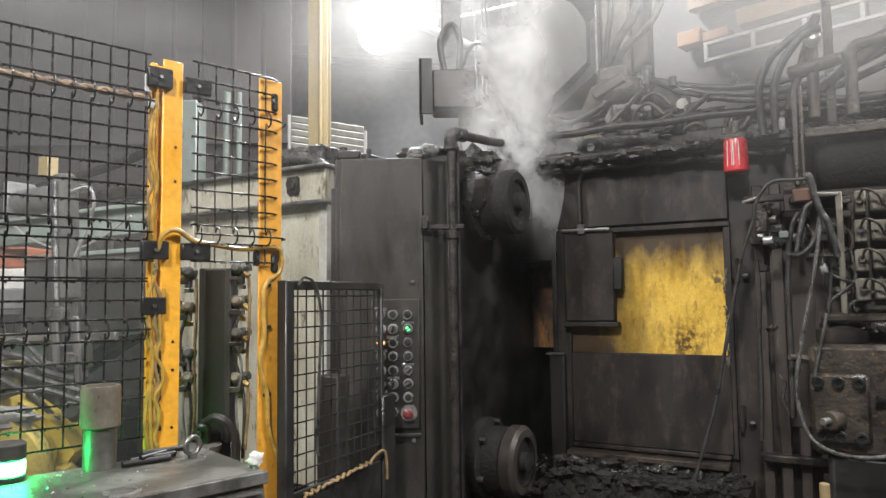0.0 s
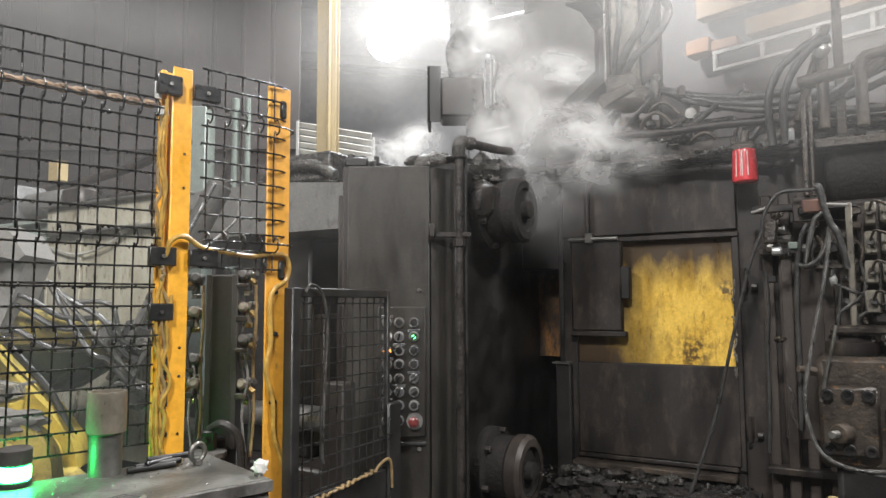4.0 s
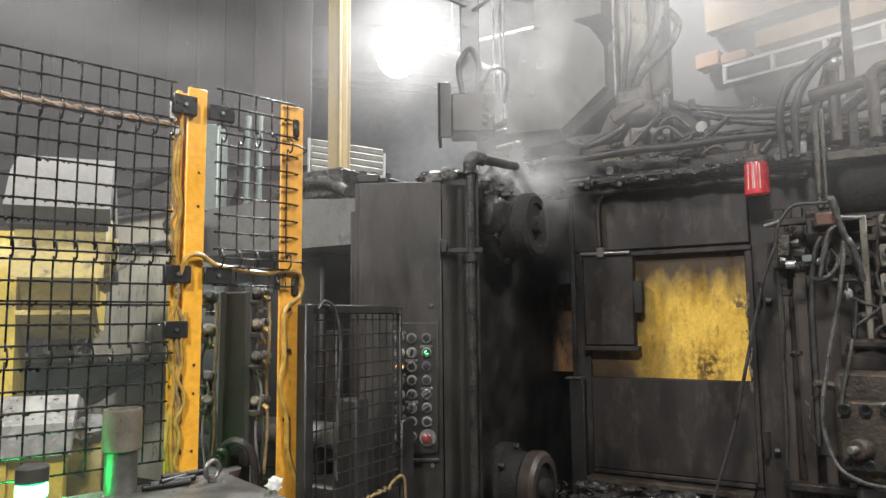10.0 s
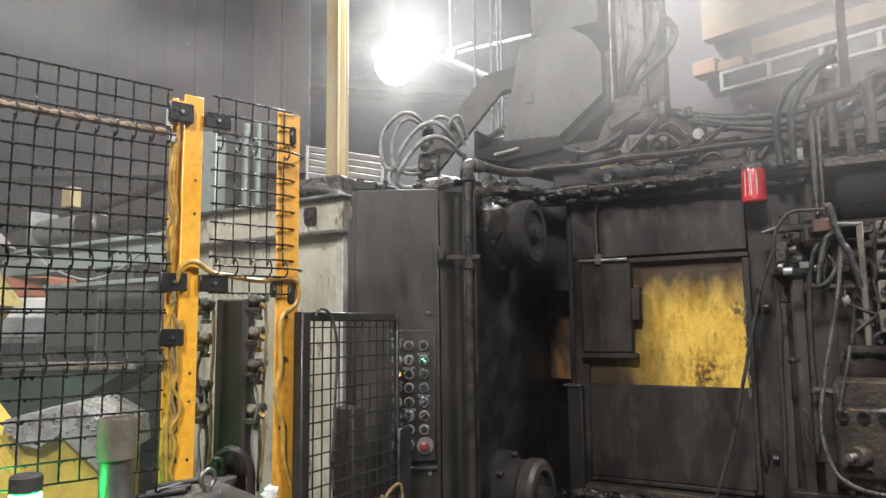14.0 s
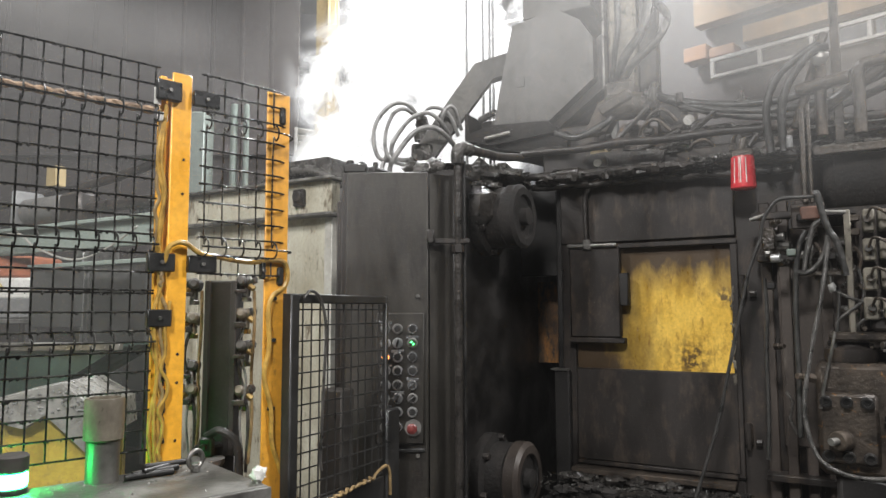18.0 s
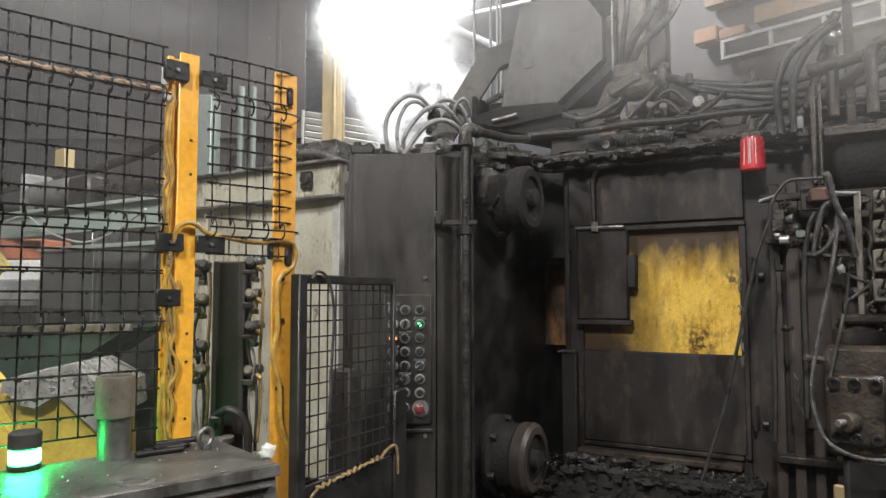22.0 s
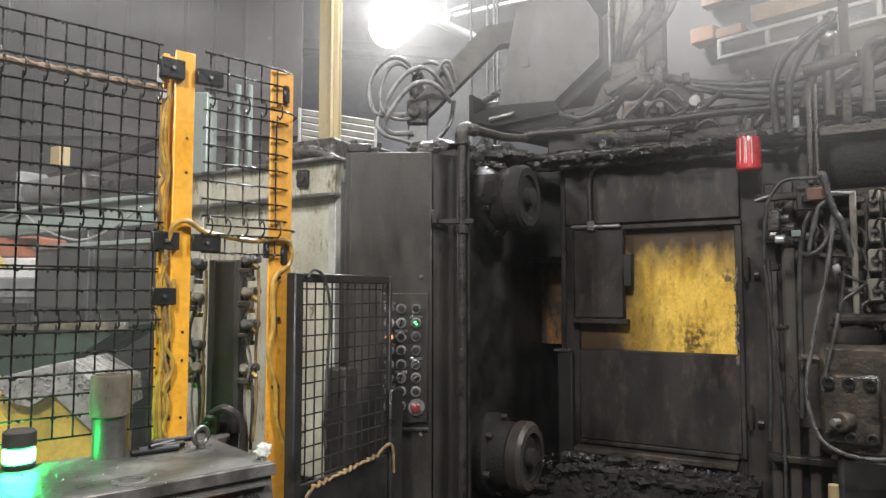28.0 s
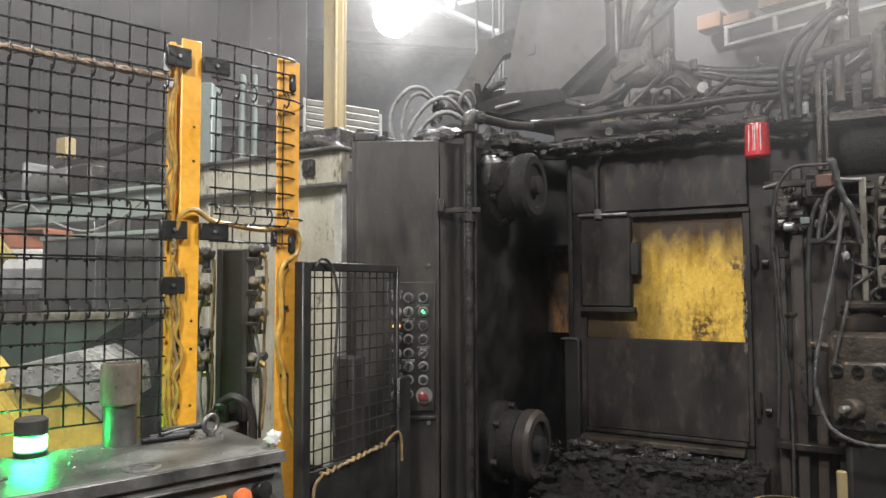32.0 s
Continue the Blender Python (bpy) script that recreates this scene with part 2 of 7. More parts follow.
# Sheet turns dark brown towards its left end and its top.
ragged_dark_edge(STAIN_YELLOW, -0.44, -0.76, 1.6, 1.78, (0.06, 0.038, 0.019))
soot_patch(STAIN_YELLOW, -0.36, 1.34, 0.1, (0.11, 0.065, 0.02))
soot_patch(STAIN_YELLOW, -0.22, 1.62, 0.05, (0.14, 0.09, 0.03))
DIM_YELLOW = surf("sooty_orange_sheet", (0.26, 0.11, 0.018), (0.014, 0.01, 0.007), 0.6, 0, 9, 60, 0.1, 2.4, 0.55, (0.012, 0.01, 0.008), 0.52, soft=0.12)
GRIME = surf("brown_pipe_grime", (0.085, 0.068, 0.052), (0.018, 0.0155, 0.013), 0.44, 0.1, 13, 75, 0.8, 1, 0.7, (0.2, 0.18, 0.15), 0.71)
PALE_VALVE = surf("grimy_beige_valve", (0.21, 0.19, 0.15), (0.08, 0.07, 0.055), 0.6, 0, 10, 70, 0.2, 1.5, 0.7, (0.03, 0.026, 0.02), 0.6)
REDBROWN = surf("red_brown_oxide_paint", (0.16, 0.075, 0.05), (0.05, 0.03, 0.022), 0.6, 0, 12, 70, 0.2)
LOUVER = surf("dusty_louver_paint", (0.42, 0.41, 0.37), (0.26, 0.25, 0.22), 0.6, 0, 4, 40, 0.05, 2)
SCREEN = surf("dusty_grey_screen", (0.1, 0.098, 0.092), (0.055, 0.054, 0.05), 0.5, 0.2, 6, 90, 0.5, 1.5, 0.8, (0.3, 0.3, 0.29), 0.71)
PALE_RAIL = surf("dusty_pale_rail", (0.3, 0.29, 0.27), (0.18, 0.17, 0.16), 0.6, 0, 3, 40, 0.05)
SLEEVE = surf("brown_oily_steel", (0.24, 0.21, 0.16), (0.11, 0.095, 0.075), 0.4, 0.2, 8, 70, 0.2, 2)
GALLERY_BOX = surf("faded_orange_card", (0.22, 0.12, 0.07), (0.14, 0.08, 0.05), 0.7, 0, 4, 40, 0.05)
RED = surf("red_filter_paint", (0.62, 0.035, 0.045), (0.46, 0.025, 0.03), 0.24, 0, 6, 60, 0.04)
ORANGE = surf("orange_cap_plastic", (0.8, 0.2, 0.06), (0.6, 0.13, 0.04), 0.4, 0, 8, 60, 0.05)
PALEHOSE = surf("pale_grey_hose", (0.27, 0.265, 0.255), (0.12, 0.118, 0.112), 0.42, 0.1, 18, 140, 0.3)
BRASS = surf("dull_brass", (0.42, 0.3, 0.12), (0.2, 0.14, 0.06), 0.4, 0.8, 12, 80, 0.2)
RAWBLOCK = surf("rust_stained_block", (0.09, 0.07, 0.053), (0.024, 0.02, 0.017), 0.5, 0.4, 9, 70, 0.4, 1, 0.6, (0.26, 0.13, 0.04), 0.66)
CREAM = surf("cream_column_paint", (0.34, 0.26, 0.125), (0.24, 0.18, 0.09), 0.6, 0, 3, 40, 0.05, 3)
WHITE = surf("white_panel", (0.72, 0.71, 0.67), (0.55, 0.54, 0.5), 0.5, 0, 4, 40, 0.05, 2)
WALL = surf("dim_hall_wall", (0.16, 0.165, 0.18), (0.11, 0.113, 0.125), 0.8, 0, 0.6, 8, 0.1, 2, 1)
WALL_BROWN = surf("brown_grey_hall_cladding", (0.055, 0.046, 0.043), (0.03, 0.026, 0.025), 0.7, 0, 0.8, 9, 0.1, 4, 0.9)
FLOOR = surf("oily_concrete", (0.16, 0.155, 0.15), (0.06, 0.058, 0.055), 0.5, 0, 1.2, 18, 0.2)
ROOF = surf("dark_roof_sheet", (0.1, 0.1, 0.105), (0.06, 0.06, 0.065), 0.7, 0, 0.7, 8, 0.1)
DUCT = surf("dusty_green_duct_paint", (0.17, 0.2, 0.175), (0.1, 0.12, 0.105), 0.6, 0, 4, 50, 0.1, 1.5, 0.8, (0.07, 0.07, 0.06), 0.7)
TOOLGREY = surf("worn_tool_grey", (0.09, 0.085, 0.078), (0.045, 0.042, 0.038), 0.5, 0.2, 8, 60, 0.2, 2, 0.7, (0.2, 0.19, 0.175), 0.72)
ROBOT_COVER = surf("robot_dust_cover", (0.17, 0.162, 0.148), (0.11, 0.105, 0.095), 0.8, 0, 6, 50, 0.3, 1, 0.8, (0.16, 0.155, 0.145), 0.68)
ROBOT_WRAP = surf("crumpled_grey_plastic", (0.27, 0.262, 0.24), (0.15, 0.145, 0.13), 0.3, 0, 9, 26, 0.7, 1, 0.7, (0.4, 0.4, 0.39), 0.7)
ROBOT_DIRTY = surf("sooty_robot_yellow", (0.42, 0.32, 0.06), (0.2, 0.15, 0.035), 0.55, 0, 4, 50, 0.1, 1, 0.8, (0.05, 0.042, 0.025), 0.58, soft=0.08)
ROD = surf("worn_pale_rod", (0.42, 0.42, 0.42), (0.26, 0.26, 0.26), 0.45, 0, 6, 60, 0.05, 1, 0.9)
CLAD_DARK = surf("dark_hall_cladding", (0.045, 0.037, 0.034), (0.02, 0.017, 0.016), 0.7, 0, 0.8, 9, 0.1, 4, 0.9)
PEACH = surf("peach_painted_girder", (0.2, 0.125, 0.06), (0.1, 0.065, 0.036), 0.6, 0, 2, 20, 0.05)
ALU = surf("bright_aluminium", (0.72, 0.72, 0.72), (0.5, 0.5, 0.5), 0.25, 0.9, 10, 80, 0.1)
GREEN_GLOW = glow("green_signal_lens", (0.02, 1.0, 0.18), 120)
GREEN_LED = glow("green_button_lens", (0.1, 1.0, 0.25), 6)
AMBER_LED = glow("amber_button_lens", (1.0, 0.3, 0.05), 7)
LAMP_GLOW = glow("high_bay_lens", (1.0, 0.98, 0.95), 55)
BIN_ORANGE = surf("faded_orange_plastic", (0.4, 0.13, 0.06), (0.2, 0.08, 0.045), 0.6, 0, 5, 50, 0.1)
ESTOP = surf("red_button_plastic", (0.18, 0.035, 0.033), (0.11, 0.024, 0.022), 0.35, 0, 20, 80, 0.03)
YELLOW_WIRE = surf("yellow_cable_jacket", (0.52, 0.31, 0.06), (0.24, 0.14, 0.035), 0.4, 0, 20, 90, 0.1)
TAN_WIRE = surf("dirty_tan_cable_jacket", (0.32, 0.22, 0.1), (0.13, 0.085, 0.04), 0.45, 0, 20, 90, 0.1)
DARK_GREEN = surf("dark_green_paint", (0.03, 0.06, 0.045), (0.015, 0.03, 0.024), 0.45, 0, 5, 50, 0.1)

# ---- mesh tools ----
MACH = pose(0, 0, 0, 0, 0, -30)
FEN = pose(0, 0, 0, 0, 0, 41.5)
HALL = pose(0, 0, 0)
BASES = {}


class Geo:
    """Collects vertices and faces of one mesh."""

    def __init__(self):
        self.v, self.f = [], []

    def add(self, vs, fs):
        n = len(self.v)
        self.v += [Vector(p) for p in vs]
        self.f += [tuple(n + i for i in f) for f in fs]
        return self

    def box(self, x0, x1, y0, y1, z0, z1, b=0.004):
        """A box with chamfered edges."""
        b = min(b, 0.45 * (x1 - x0), 0.45 * (y1 - y0), 0.45 * (z1 - z0))
        lo, hi = (x0, y0, z0), (x1, y1, z1)
        vs, ids = [], {}
        for sx in (0, 1):
            for sy in (0, 1):
                for sz in (0, 1):
                    s = (sx, sy, sz)
                    for ax in range(3):
                        p = [(hi[k] - (0 if k == ax else b)) if s[k] else (lo[k] + (0 if k == ax else b)) for k in range(3)]
                        ids[s, ax] = len(vs)
                        vs.append(p)
        fs = []
        for ax in range(3):
            o = [k for k in range(3) if k != ax]
            for side in (0, 1):
                q = []
                for c, d in ((0, 0), (1, 0), (1, 1), (0, 1)):
                    s = [0, 0, 0]
                    s[ax], s[o[0]], s[o[1]] = side, c, d
                    q.append(ids[tuple(s), ax])
                fs.append(q if (side == 1) == (ax != 1) else q[::-1])
        for ax in range(3):
            o = [k for k in range(3) if k != ax]
            for c in (0, 1):
                for d in (0, 1):
                    s0, s1 = [0, 0, 0], [0, 0, 0]
                    s0[o[0]] = s1[o[0]] = c
                    s0[o[1]] = s1[o[1]] = d
                    s1[ax] = 1
                    q = [ids[tuple(s0), o[0]], ids[tuple(s1), o[0]], ids[tuple(s1), o[1]], ids[tuple(s0), o[1]]]
                    flip = (c == d) == (ax != 1)
                    fs.append(q if not flip else q[::-1])
        for s in [(a, c, d) for a in (0, 1) for c in (0, 1) for d in (0, 1)]:
            q = [ids[s, 0], ids[s, 1], ids[s, 2]]
            fs.append(q if sum(s) % 2 else q[::-1])
        return self.add(vs, fs)

    def cyl(self, p0, p1, r, n=16, r2=None):
        p0, p1 = Vector(p0), Vector(p1)
        q = (p1 - p0).to_track_quat("Z", "Y")
        r2 = r if r2 is None else r2
        e = min(0.15 * min(r, r2), 0.2 * (p1 - p0).length)
        h = (p1 - p0).length
        return self.lathe([(0, 0), (r - e, 0), (r, e), (r2, h - e), (r2 - e, h), (0, h)], p0, q, n)

    def lathe(self, profile, origin, quat=None, n=20):
        origin = Vector(origin)
        quat = quat or Matrix.Identity(3).to_quaternion()
        vs, fs, rings = [], [], []
        for r, h in profile:
            if r <= 1e-6:
                rings.append([len(vs)] * n)
                vs.append(origin + quat @ Vector((0, 0, h)))
            else:
                rings.append(list(range(len(vs), len(vs) + n)))
                vs += [origin + quat @ Vector((r * math.cos(2 * math.pi * i / n), r * math.sin(2 * math.pi * i / n), h)) for i in range(n)]
        for a, b in zip(rings, rings[1:]):
            for i in range(n):
                j = (i + 1) % n
                q = [a[i], a[j], b[j], b[i]]
                q = [x for k, x in enumerate(q) if x not in q[:k]]
                if len(q) > 2:
                    fs.append(q)
        return self.add(vs, fs)

    def tube(self, pts, r, n=8, steps=6):
        """A round tube along a smooth curve through pts."""
        pts = [Vector(p) for p in pts]
        path = []
        ext = [2 * pts[0] - pts[1], *pts, 2 * pts[-1] - pts[-2]]
        if len(pts) == 2:
            path = pts
        else:
            for a, b, c, d in zip(ext, ext[1:], ext[2:], ext[3:]):
                for i in range(steps):
                    s = i / steps
                    path.append(0.5 * (2 * b + (c - a) * s + (2 * a - 5 * b + 4 * c - d) * s * s + (3 * b - a - 3 * c + d) * s ** 3))
            path.append(pts[-1])
        vs, fs = [], []
        up = None
        for i, p in enumerate(path):
            d = (path[min(i + 1, len(path) - 1)] - path[max(i - 1, 0)]).normalized()
            if up is None:
                up = d.orthogonal().normalized()
            up = (up - d * up.dot(d)).normalized()
            side = d.cross(up)
            vs += [p + r * (up * math.cos(2 * math.pi * k / n) + side * math.sin(2 * math.pi * k / n)) for k in range(n)]
            if i:
                o = (i - 1) * n
                fs += [(o + k, o + (k + 1) % n, o + n + (k + 1) % n, o + n + k) for k in range(n)]
        fs += [tuple(range(n))[::-1], tuple(range(len(vs) - n, len(vs)))]
        return self.add(vs, fs)

    def prism(self, poly, y0, y1, axis="y"):
        """A polygon of (x, z) drawn out from y0 to y1 (axis x: of (y, z); axis z: of (x, y))."""
        def at(a, b, c):
            return {"y": (a, c, b), "x": (c, a, b), "z": (a, b, c)}[axis]
        n = len(poly)
        vs = [at(a, b, y0) for a, b in poly] + [at(a, b, y1) for a, b in poly]
        area = sum(poly[i][0] * poly[(i + 1) % n][1] - poly[(i + 1) % n][0] * poly[i][1] for i in range(n))
        fs = [tuple(range(n)), tuple(range(2 * n - 1, n - 1, -1))] + [((i + 1) % n, i, n + i, n + (i + 1) % n) for i in range(n)]
        if (area < 0) == (axis == "y"):
            fs = [f[::-1] for f in fs]
        return self.add(vs, fs)

    def blob(self, c, rx, ry, rz, lump=0.15, freq=3.0, seg=20, rings=12, seed=0.0):
        c = Vector(c)
        vs, fs = [], []
        for i in range(rings + 1):
            a = math.pi * i / rings
            for j in range(seg):
                t = 2 * math.pi * j / seg
                d = Vector((math.sin(a) * math.cos(t), math.sin(a) * math.sin(t), math.cos(a)))
                k = 1 + lump * noise.fractal(d * freq + Vector((seed, seed * 0.7, 0)), 1.0, 2.0, 3)
                vs.append(c + Vector((d.x * rx, d.y * ry, d.z * rz)) * k)
        for i in range(rings):
            for j in range(seg):
                k = (j + 1) % seg
                fs.append((i * seg + j, (i + 1) * seg + j, (i + 1) * seg + k, i * seg + k))
        return self.add(vs, fs)

    def rough(self, amount, freq=30.0, seed=0.0):
        """Pushes the vertices about, for crusted and dented things."""
        off = Vector((seed, 2 * seed, 0))
        self.v = [p + amount * (noise.noise_vector(p * freq + off) + 0.5 * noise.noise_vector(p * freq * 2.7 + off)) for p in self.v]
        return self

    def turn(self, m):
        self.v = [m @ p for p in self.v]
        return self


def mesh_of(name, geo, material, base=(0, 0, 0), angle=38):
    base = Vector(base)
    me = bpy.data.meshes.new(name)
    me.from_pydata([tuple(p - base) for p in geo.v], [], geo.f)
    me.validate()
    me.shade_smooth()
    me.set_sharp_from_angle(angle=radians(angle))
    me.materials.append(material)
    return me


def thing(name, place, base, label, category, group="", kind=""):
    """A thing that is made of parts: an Empty at its base. Its parts are given in the numbers of the frame called place."""
    ob = new(name)
    ob.empty_display_size = 0.1
    ob.matrix_world = place @ Matrix.Translation(base)
    BASES[ob.name] = Vector(base)
    return tagged(ob, label, category, group, kind)


def part(name, geo, material, parent, label="", origin=None):
    """One mesh under a thing or under a part. origin: the point round which a moving part turns."""
    root = BASES[parent.name]
    o = root if origin is None else Vector(origin)
    ob = new(name, mesh_of(name, geo, material, o))
    ob.parent = parent
    ob.location = o - root
    BASES[ob.name] = o
    return tagged(ob, label) if label else ob


def solid(name, geo, material, place, label, category="", group="", kind=""):
    """A thing or a piece of the setting in one mesh."""
    xs, ys, zs = zip(*[tuple(p) for p in geo.v])
    base = Vector(((min(xs) + max(xs)) / 2, (min(ys) + max(ys)) / 2, min(zs)))
    ob = new(name, mesh_of(name, geo, material, base))
    ob.matrix_world = place @ Matrix.Translation(base)
    BASES[ob.name] = base
    return tagged(ob, label, category, group, kind)


def spread(n, lo, hi):
    return [lo + (hi - lo) * i / (n - 1) for i in range(n)]

# ---- the hall ----
solid("floor", Geo().box(-14, 11, -9, 16, -0.2, 0, 0), FLOOR, HALL, "oily grey concrete factory floor", "floor", kind="structure")
solid("ceiling", Geo().box(-14, 11, -9, 16, 7.4, 7.6, 0), ROOF, HALL, "dark sheet metal factory roof", "ceiling", kind="structure")
solid("wall_north", Geo().box(-14, 11, 13, 13.2, 0, 7.4, 0), WALL, HALL, "dim blue-grey far hall wall", "wall", kind="structure")
solid("wall_south", Geo().box(-14, 11, -9.2, -9, 0, 7.4, 0), WALL, HALL, "dim grey hall wall", "wall", kind="structure")
solid("wall_west", Geo().box(-14.2, -14, -9, 13, 0, 7.4, 0), WALL, HALL, "dim grey hall wall", "wall", kind="structure")
solid("wall_east", Geo().box(11, 11.2, -9, 13, 0, 7.4, 0), WALL, HALL, "dim grey hall wall", "wall", kind="structure")

# cladding behind the robot cell, in tall ribbed sheets
clad = thing("cladding_wall", HALL, (-6.4, 9.0, 0), "brown-grey ribbed metal cladding behind the robot cell", "wall", kind="structure")
for i in range(22):
    x = -9.9 + i * 0.4
    if x > -2.3:
        break
    g = Geo().box(x, x + 0.397, 9.0 + 0.006 * (i % 3), 9.06 + 0.006 * (i % 3), 0.0, 7.3, 0.004)
    g.box(x + 0.02, x + 0.06, 8.992, 9.05, 0.0, 7.3, 0.004)
    part("panel", g, WALL_BROWN if (i * 7) % 5 < 3 else CLAD_DARK, clad)
part("girt", Geo().box(-9.9, -1.9, 8.86, 8.95, 2.7, 2.86), WALL_BROWN, clad, "horizontal dark steel girt")
part("girt", Geo().box(-9.9, -1.9, 8.86, 8.95, 3.62, 3.74), WALL_BROWN, clad, "horizontal dark steel girt")

col = thing("hall_column", HALL, (-1.19, 7.0, 0), "cream painted steel H column", "column", kind="structure")
part("flange", Geo().box(-1.28, -1.08, 6.9, 6.925, 0, 7.4), CREAM, col)
part("flange", Geo().box(-1.28, -1.08, 7.1, 7.125, 0, 7.4), CREAM, col)
part("web", Geo().box(-1.2, -1.18, 6.925, 7.1, 0, 7.4), CREAM, col)
part("pipe", Geo().cyl((-1.15, 6.875, 0), (-1.15, 6.875, 7.3), 0.02, 10), CREAM, col, "cream conduit strapped to the column")

louver = thing("louvered_screen", HALL, (-1.05, 7.8, 2.2), "dusty white louvered metal screen", "screen")
part("frame", Geo().box(-1.68, -1.65, 7.78, 7.86, 0, 3.7).box(-0.8, -0.77, 7.78, 7.86, 0, 3.5), PALE_RAIL, louver)
for i in range(15):
    z = 2.5 + i * 0.078
    g = Geo().box(-1.65, -0.8, 7.8, 7.82, -0.03, 0.03, 0.004)
    g.turn(Matrix.Translation((0, 0, z)) @ Matrix.Translation((-1.22, 7.81, 0)) @ pose(0, 0, 0, 32, 9.5, 0) @ Matrix.Translation((1.22, -7.81, 0)))
    part("slat", g, LOUVER, louver)

for x, r in ((-2.02, 0.035), (-1.9, 0.028)):
    solid("wall_pipe", Geo().cyl((x, 6.6, 0), (x, 6.6, 3.6), r, 12), DUCT, HALL, "pale green vertical service pipe", "pipe", "service pipes")
solid("service_duct", Geo().box(-2.72, -2.42, 6.9, 7.2, 0, 3.62, 0.01), DUCT, HALL, "pale green painted square duct", "duct")
solid("far_tank", Geo().lathe([(0, 0), (0.3, 0), (0.3, 1.3), (0.22, 1.5), (0, 1.55)], (-2.2, 7.6, 1.6)).box(-2.5, -1.9, 7.3, 7.9, 0, 1.6, 0.02), WALL_BROWN, HALL, "grey cylindrical tank on a plinth", "tank")

# upper gallery with window band beyond the machine
GALLERY = Matrix.Translation((2.694, 6.5, 0)) @ pose(0, 0, 0, 0, 0, -46)
solid("wall_pier", Geo().box(1.42, 1.66, 6.2, 6.5, 0, 7.3, 0.01), HOOD, HALL, "grey concrete pier", "pier", kind="structure")
gal = thing("upper_gallery", GALLERY, (2.0, 0.1, 0), "peach and white gallery wall with glazed band", "gallery", kind="structure")
part("girder", Geo().box(0.3, 6.0, 0.0, 0.16, 4.1, 4.26), PEACH, gal, "peach painted girder")
part("girder", Geo().box(-0.2, 6.0, 0.05, 0.2, 4.42, 5.0), PEACH, gal, "peach painted girder")
part("rail", Geo().box(-0.02, 6.0, -0.02, 0.02, 3.985, 4.02), PALE_RAIL, gal)
part("rail", Geo().box(-0.02, 6.0, -0.02, 0.02, 3.82, 3.85), PALE_RAIL, gal)
for i in range(11):
    part("mullion", Geo().box(-0.02 + 0.45 * i, 0.015 + 0.45 * i, -0.02, 0.02, 3.85, 3.985), PALE_RAIL, gal)
for i in range(7):
    part("pane", Geo().box(0.03 + 0.45 * i, 0.42 + 0.45 * i, 0.06, 0.07, 3.83, 4.0, 0.0), WALL_BROWN if i < 2 else WALL, gal)
part("stacked_box", Geo().box(-0.3, -0.06, 0.0, 0.2, 4.05, 4.2, 0.01).box(-0.05, 0.2, 0.02, 0.2, 4.04, 4.14, 0.01), GALLERY_BOX, gal, "faded orange boxes on the gallery")
part("back_panel", Geo().box(-1.2, 6.0, 0.24, 0.3, 0, 6.4, 0.0), WALL_BROWN, gal, "grey-brown panel wall behind the glazing")
part("lower_panel", Geo().box(-0.3, 6.0, 0.08, 0.14, 2.4, 3.8, 0.0), WALL_BROWN, gal, "dim grey sheet panel")

solid("roof_brace", Geo().cyl((-0.45, 8.6, 5.23), (0.6, 7.35, 4.24), 0.055, 10), ROOF, HALL, "dark diagonal roof brace beside the lamp", "beam", kind="structure")
tray = thing("cable_tray", HALL, (0.1, 8.2, 4.9), "pale conduit with a junction box under the roof", "conduit")
part("conduit", Geo().cyl((0.13, 8.2, 4.969), (1.4, 8.2, 5.26), 0.022, 10), WHITE, tray)
part("conduit", Geo().cyl((0.0, 8.2, 5.0), (0.3, 8.25, 5.12), 0.015, 8), WHITE, tray)
part("junction_box", Geo().box(-0.02, 0.08, 8.16, 8.24, 4.9, 5.0, 0.01), WHITE, tray)
part("hanger", Geo().cyl((1.3, 8.2, 5.2), (1.3, 8.2, 7.4), 0.01, 8), PALE_RAIL, tray)
part("hanger", Geo().cyl((0.03, 8.2, 5.0), (0.03, 8.2, 7.4), 0.008, 8), PALE_RAIL, tray)
lamp = thing("high_bay_lamp", HALL, (-0.75, 9.0, 5.1), "bright white round high bay lamp", "lamp")
part("housing", Geo().lathe([(0, 0.5), (0.05, 0.5), (0.06, 0.3), (0.07, 0.2), (0.06, 0.15), (0, 0.15)], (-0.75, 9.0, 5.2), None, 28), HOOD, lamp)
part("lens", Geo().blob((-0.72, 8.95, 5.12), 0.27, 0.27, 0.27, 0), LAMP_GLOW, lamp, "glowing white globe lens")
part("rod", Geo().cyl((-0.75, 9.0, 5.69), (-0.75, 9.0, 7.4), 0.015, 8), HOOD, lamp)
for y, z0, z1 in ((11.6, 6.0, 5.4), (12.4, 5.6, 6.1)):
    solid("roof_truss", Geo().box(-9, 3.5, y - 0.06, y + 0.06, -0.09, 0.09).turn(Matrix.Translation((0, 0, (z0 + z1) / 2)) @ pose(0, 0, 0, 0, 4.2, 0)), ROOF, HALL, "dark roof truss member", "beam", "roof trusses", "structure")

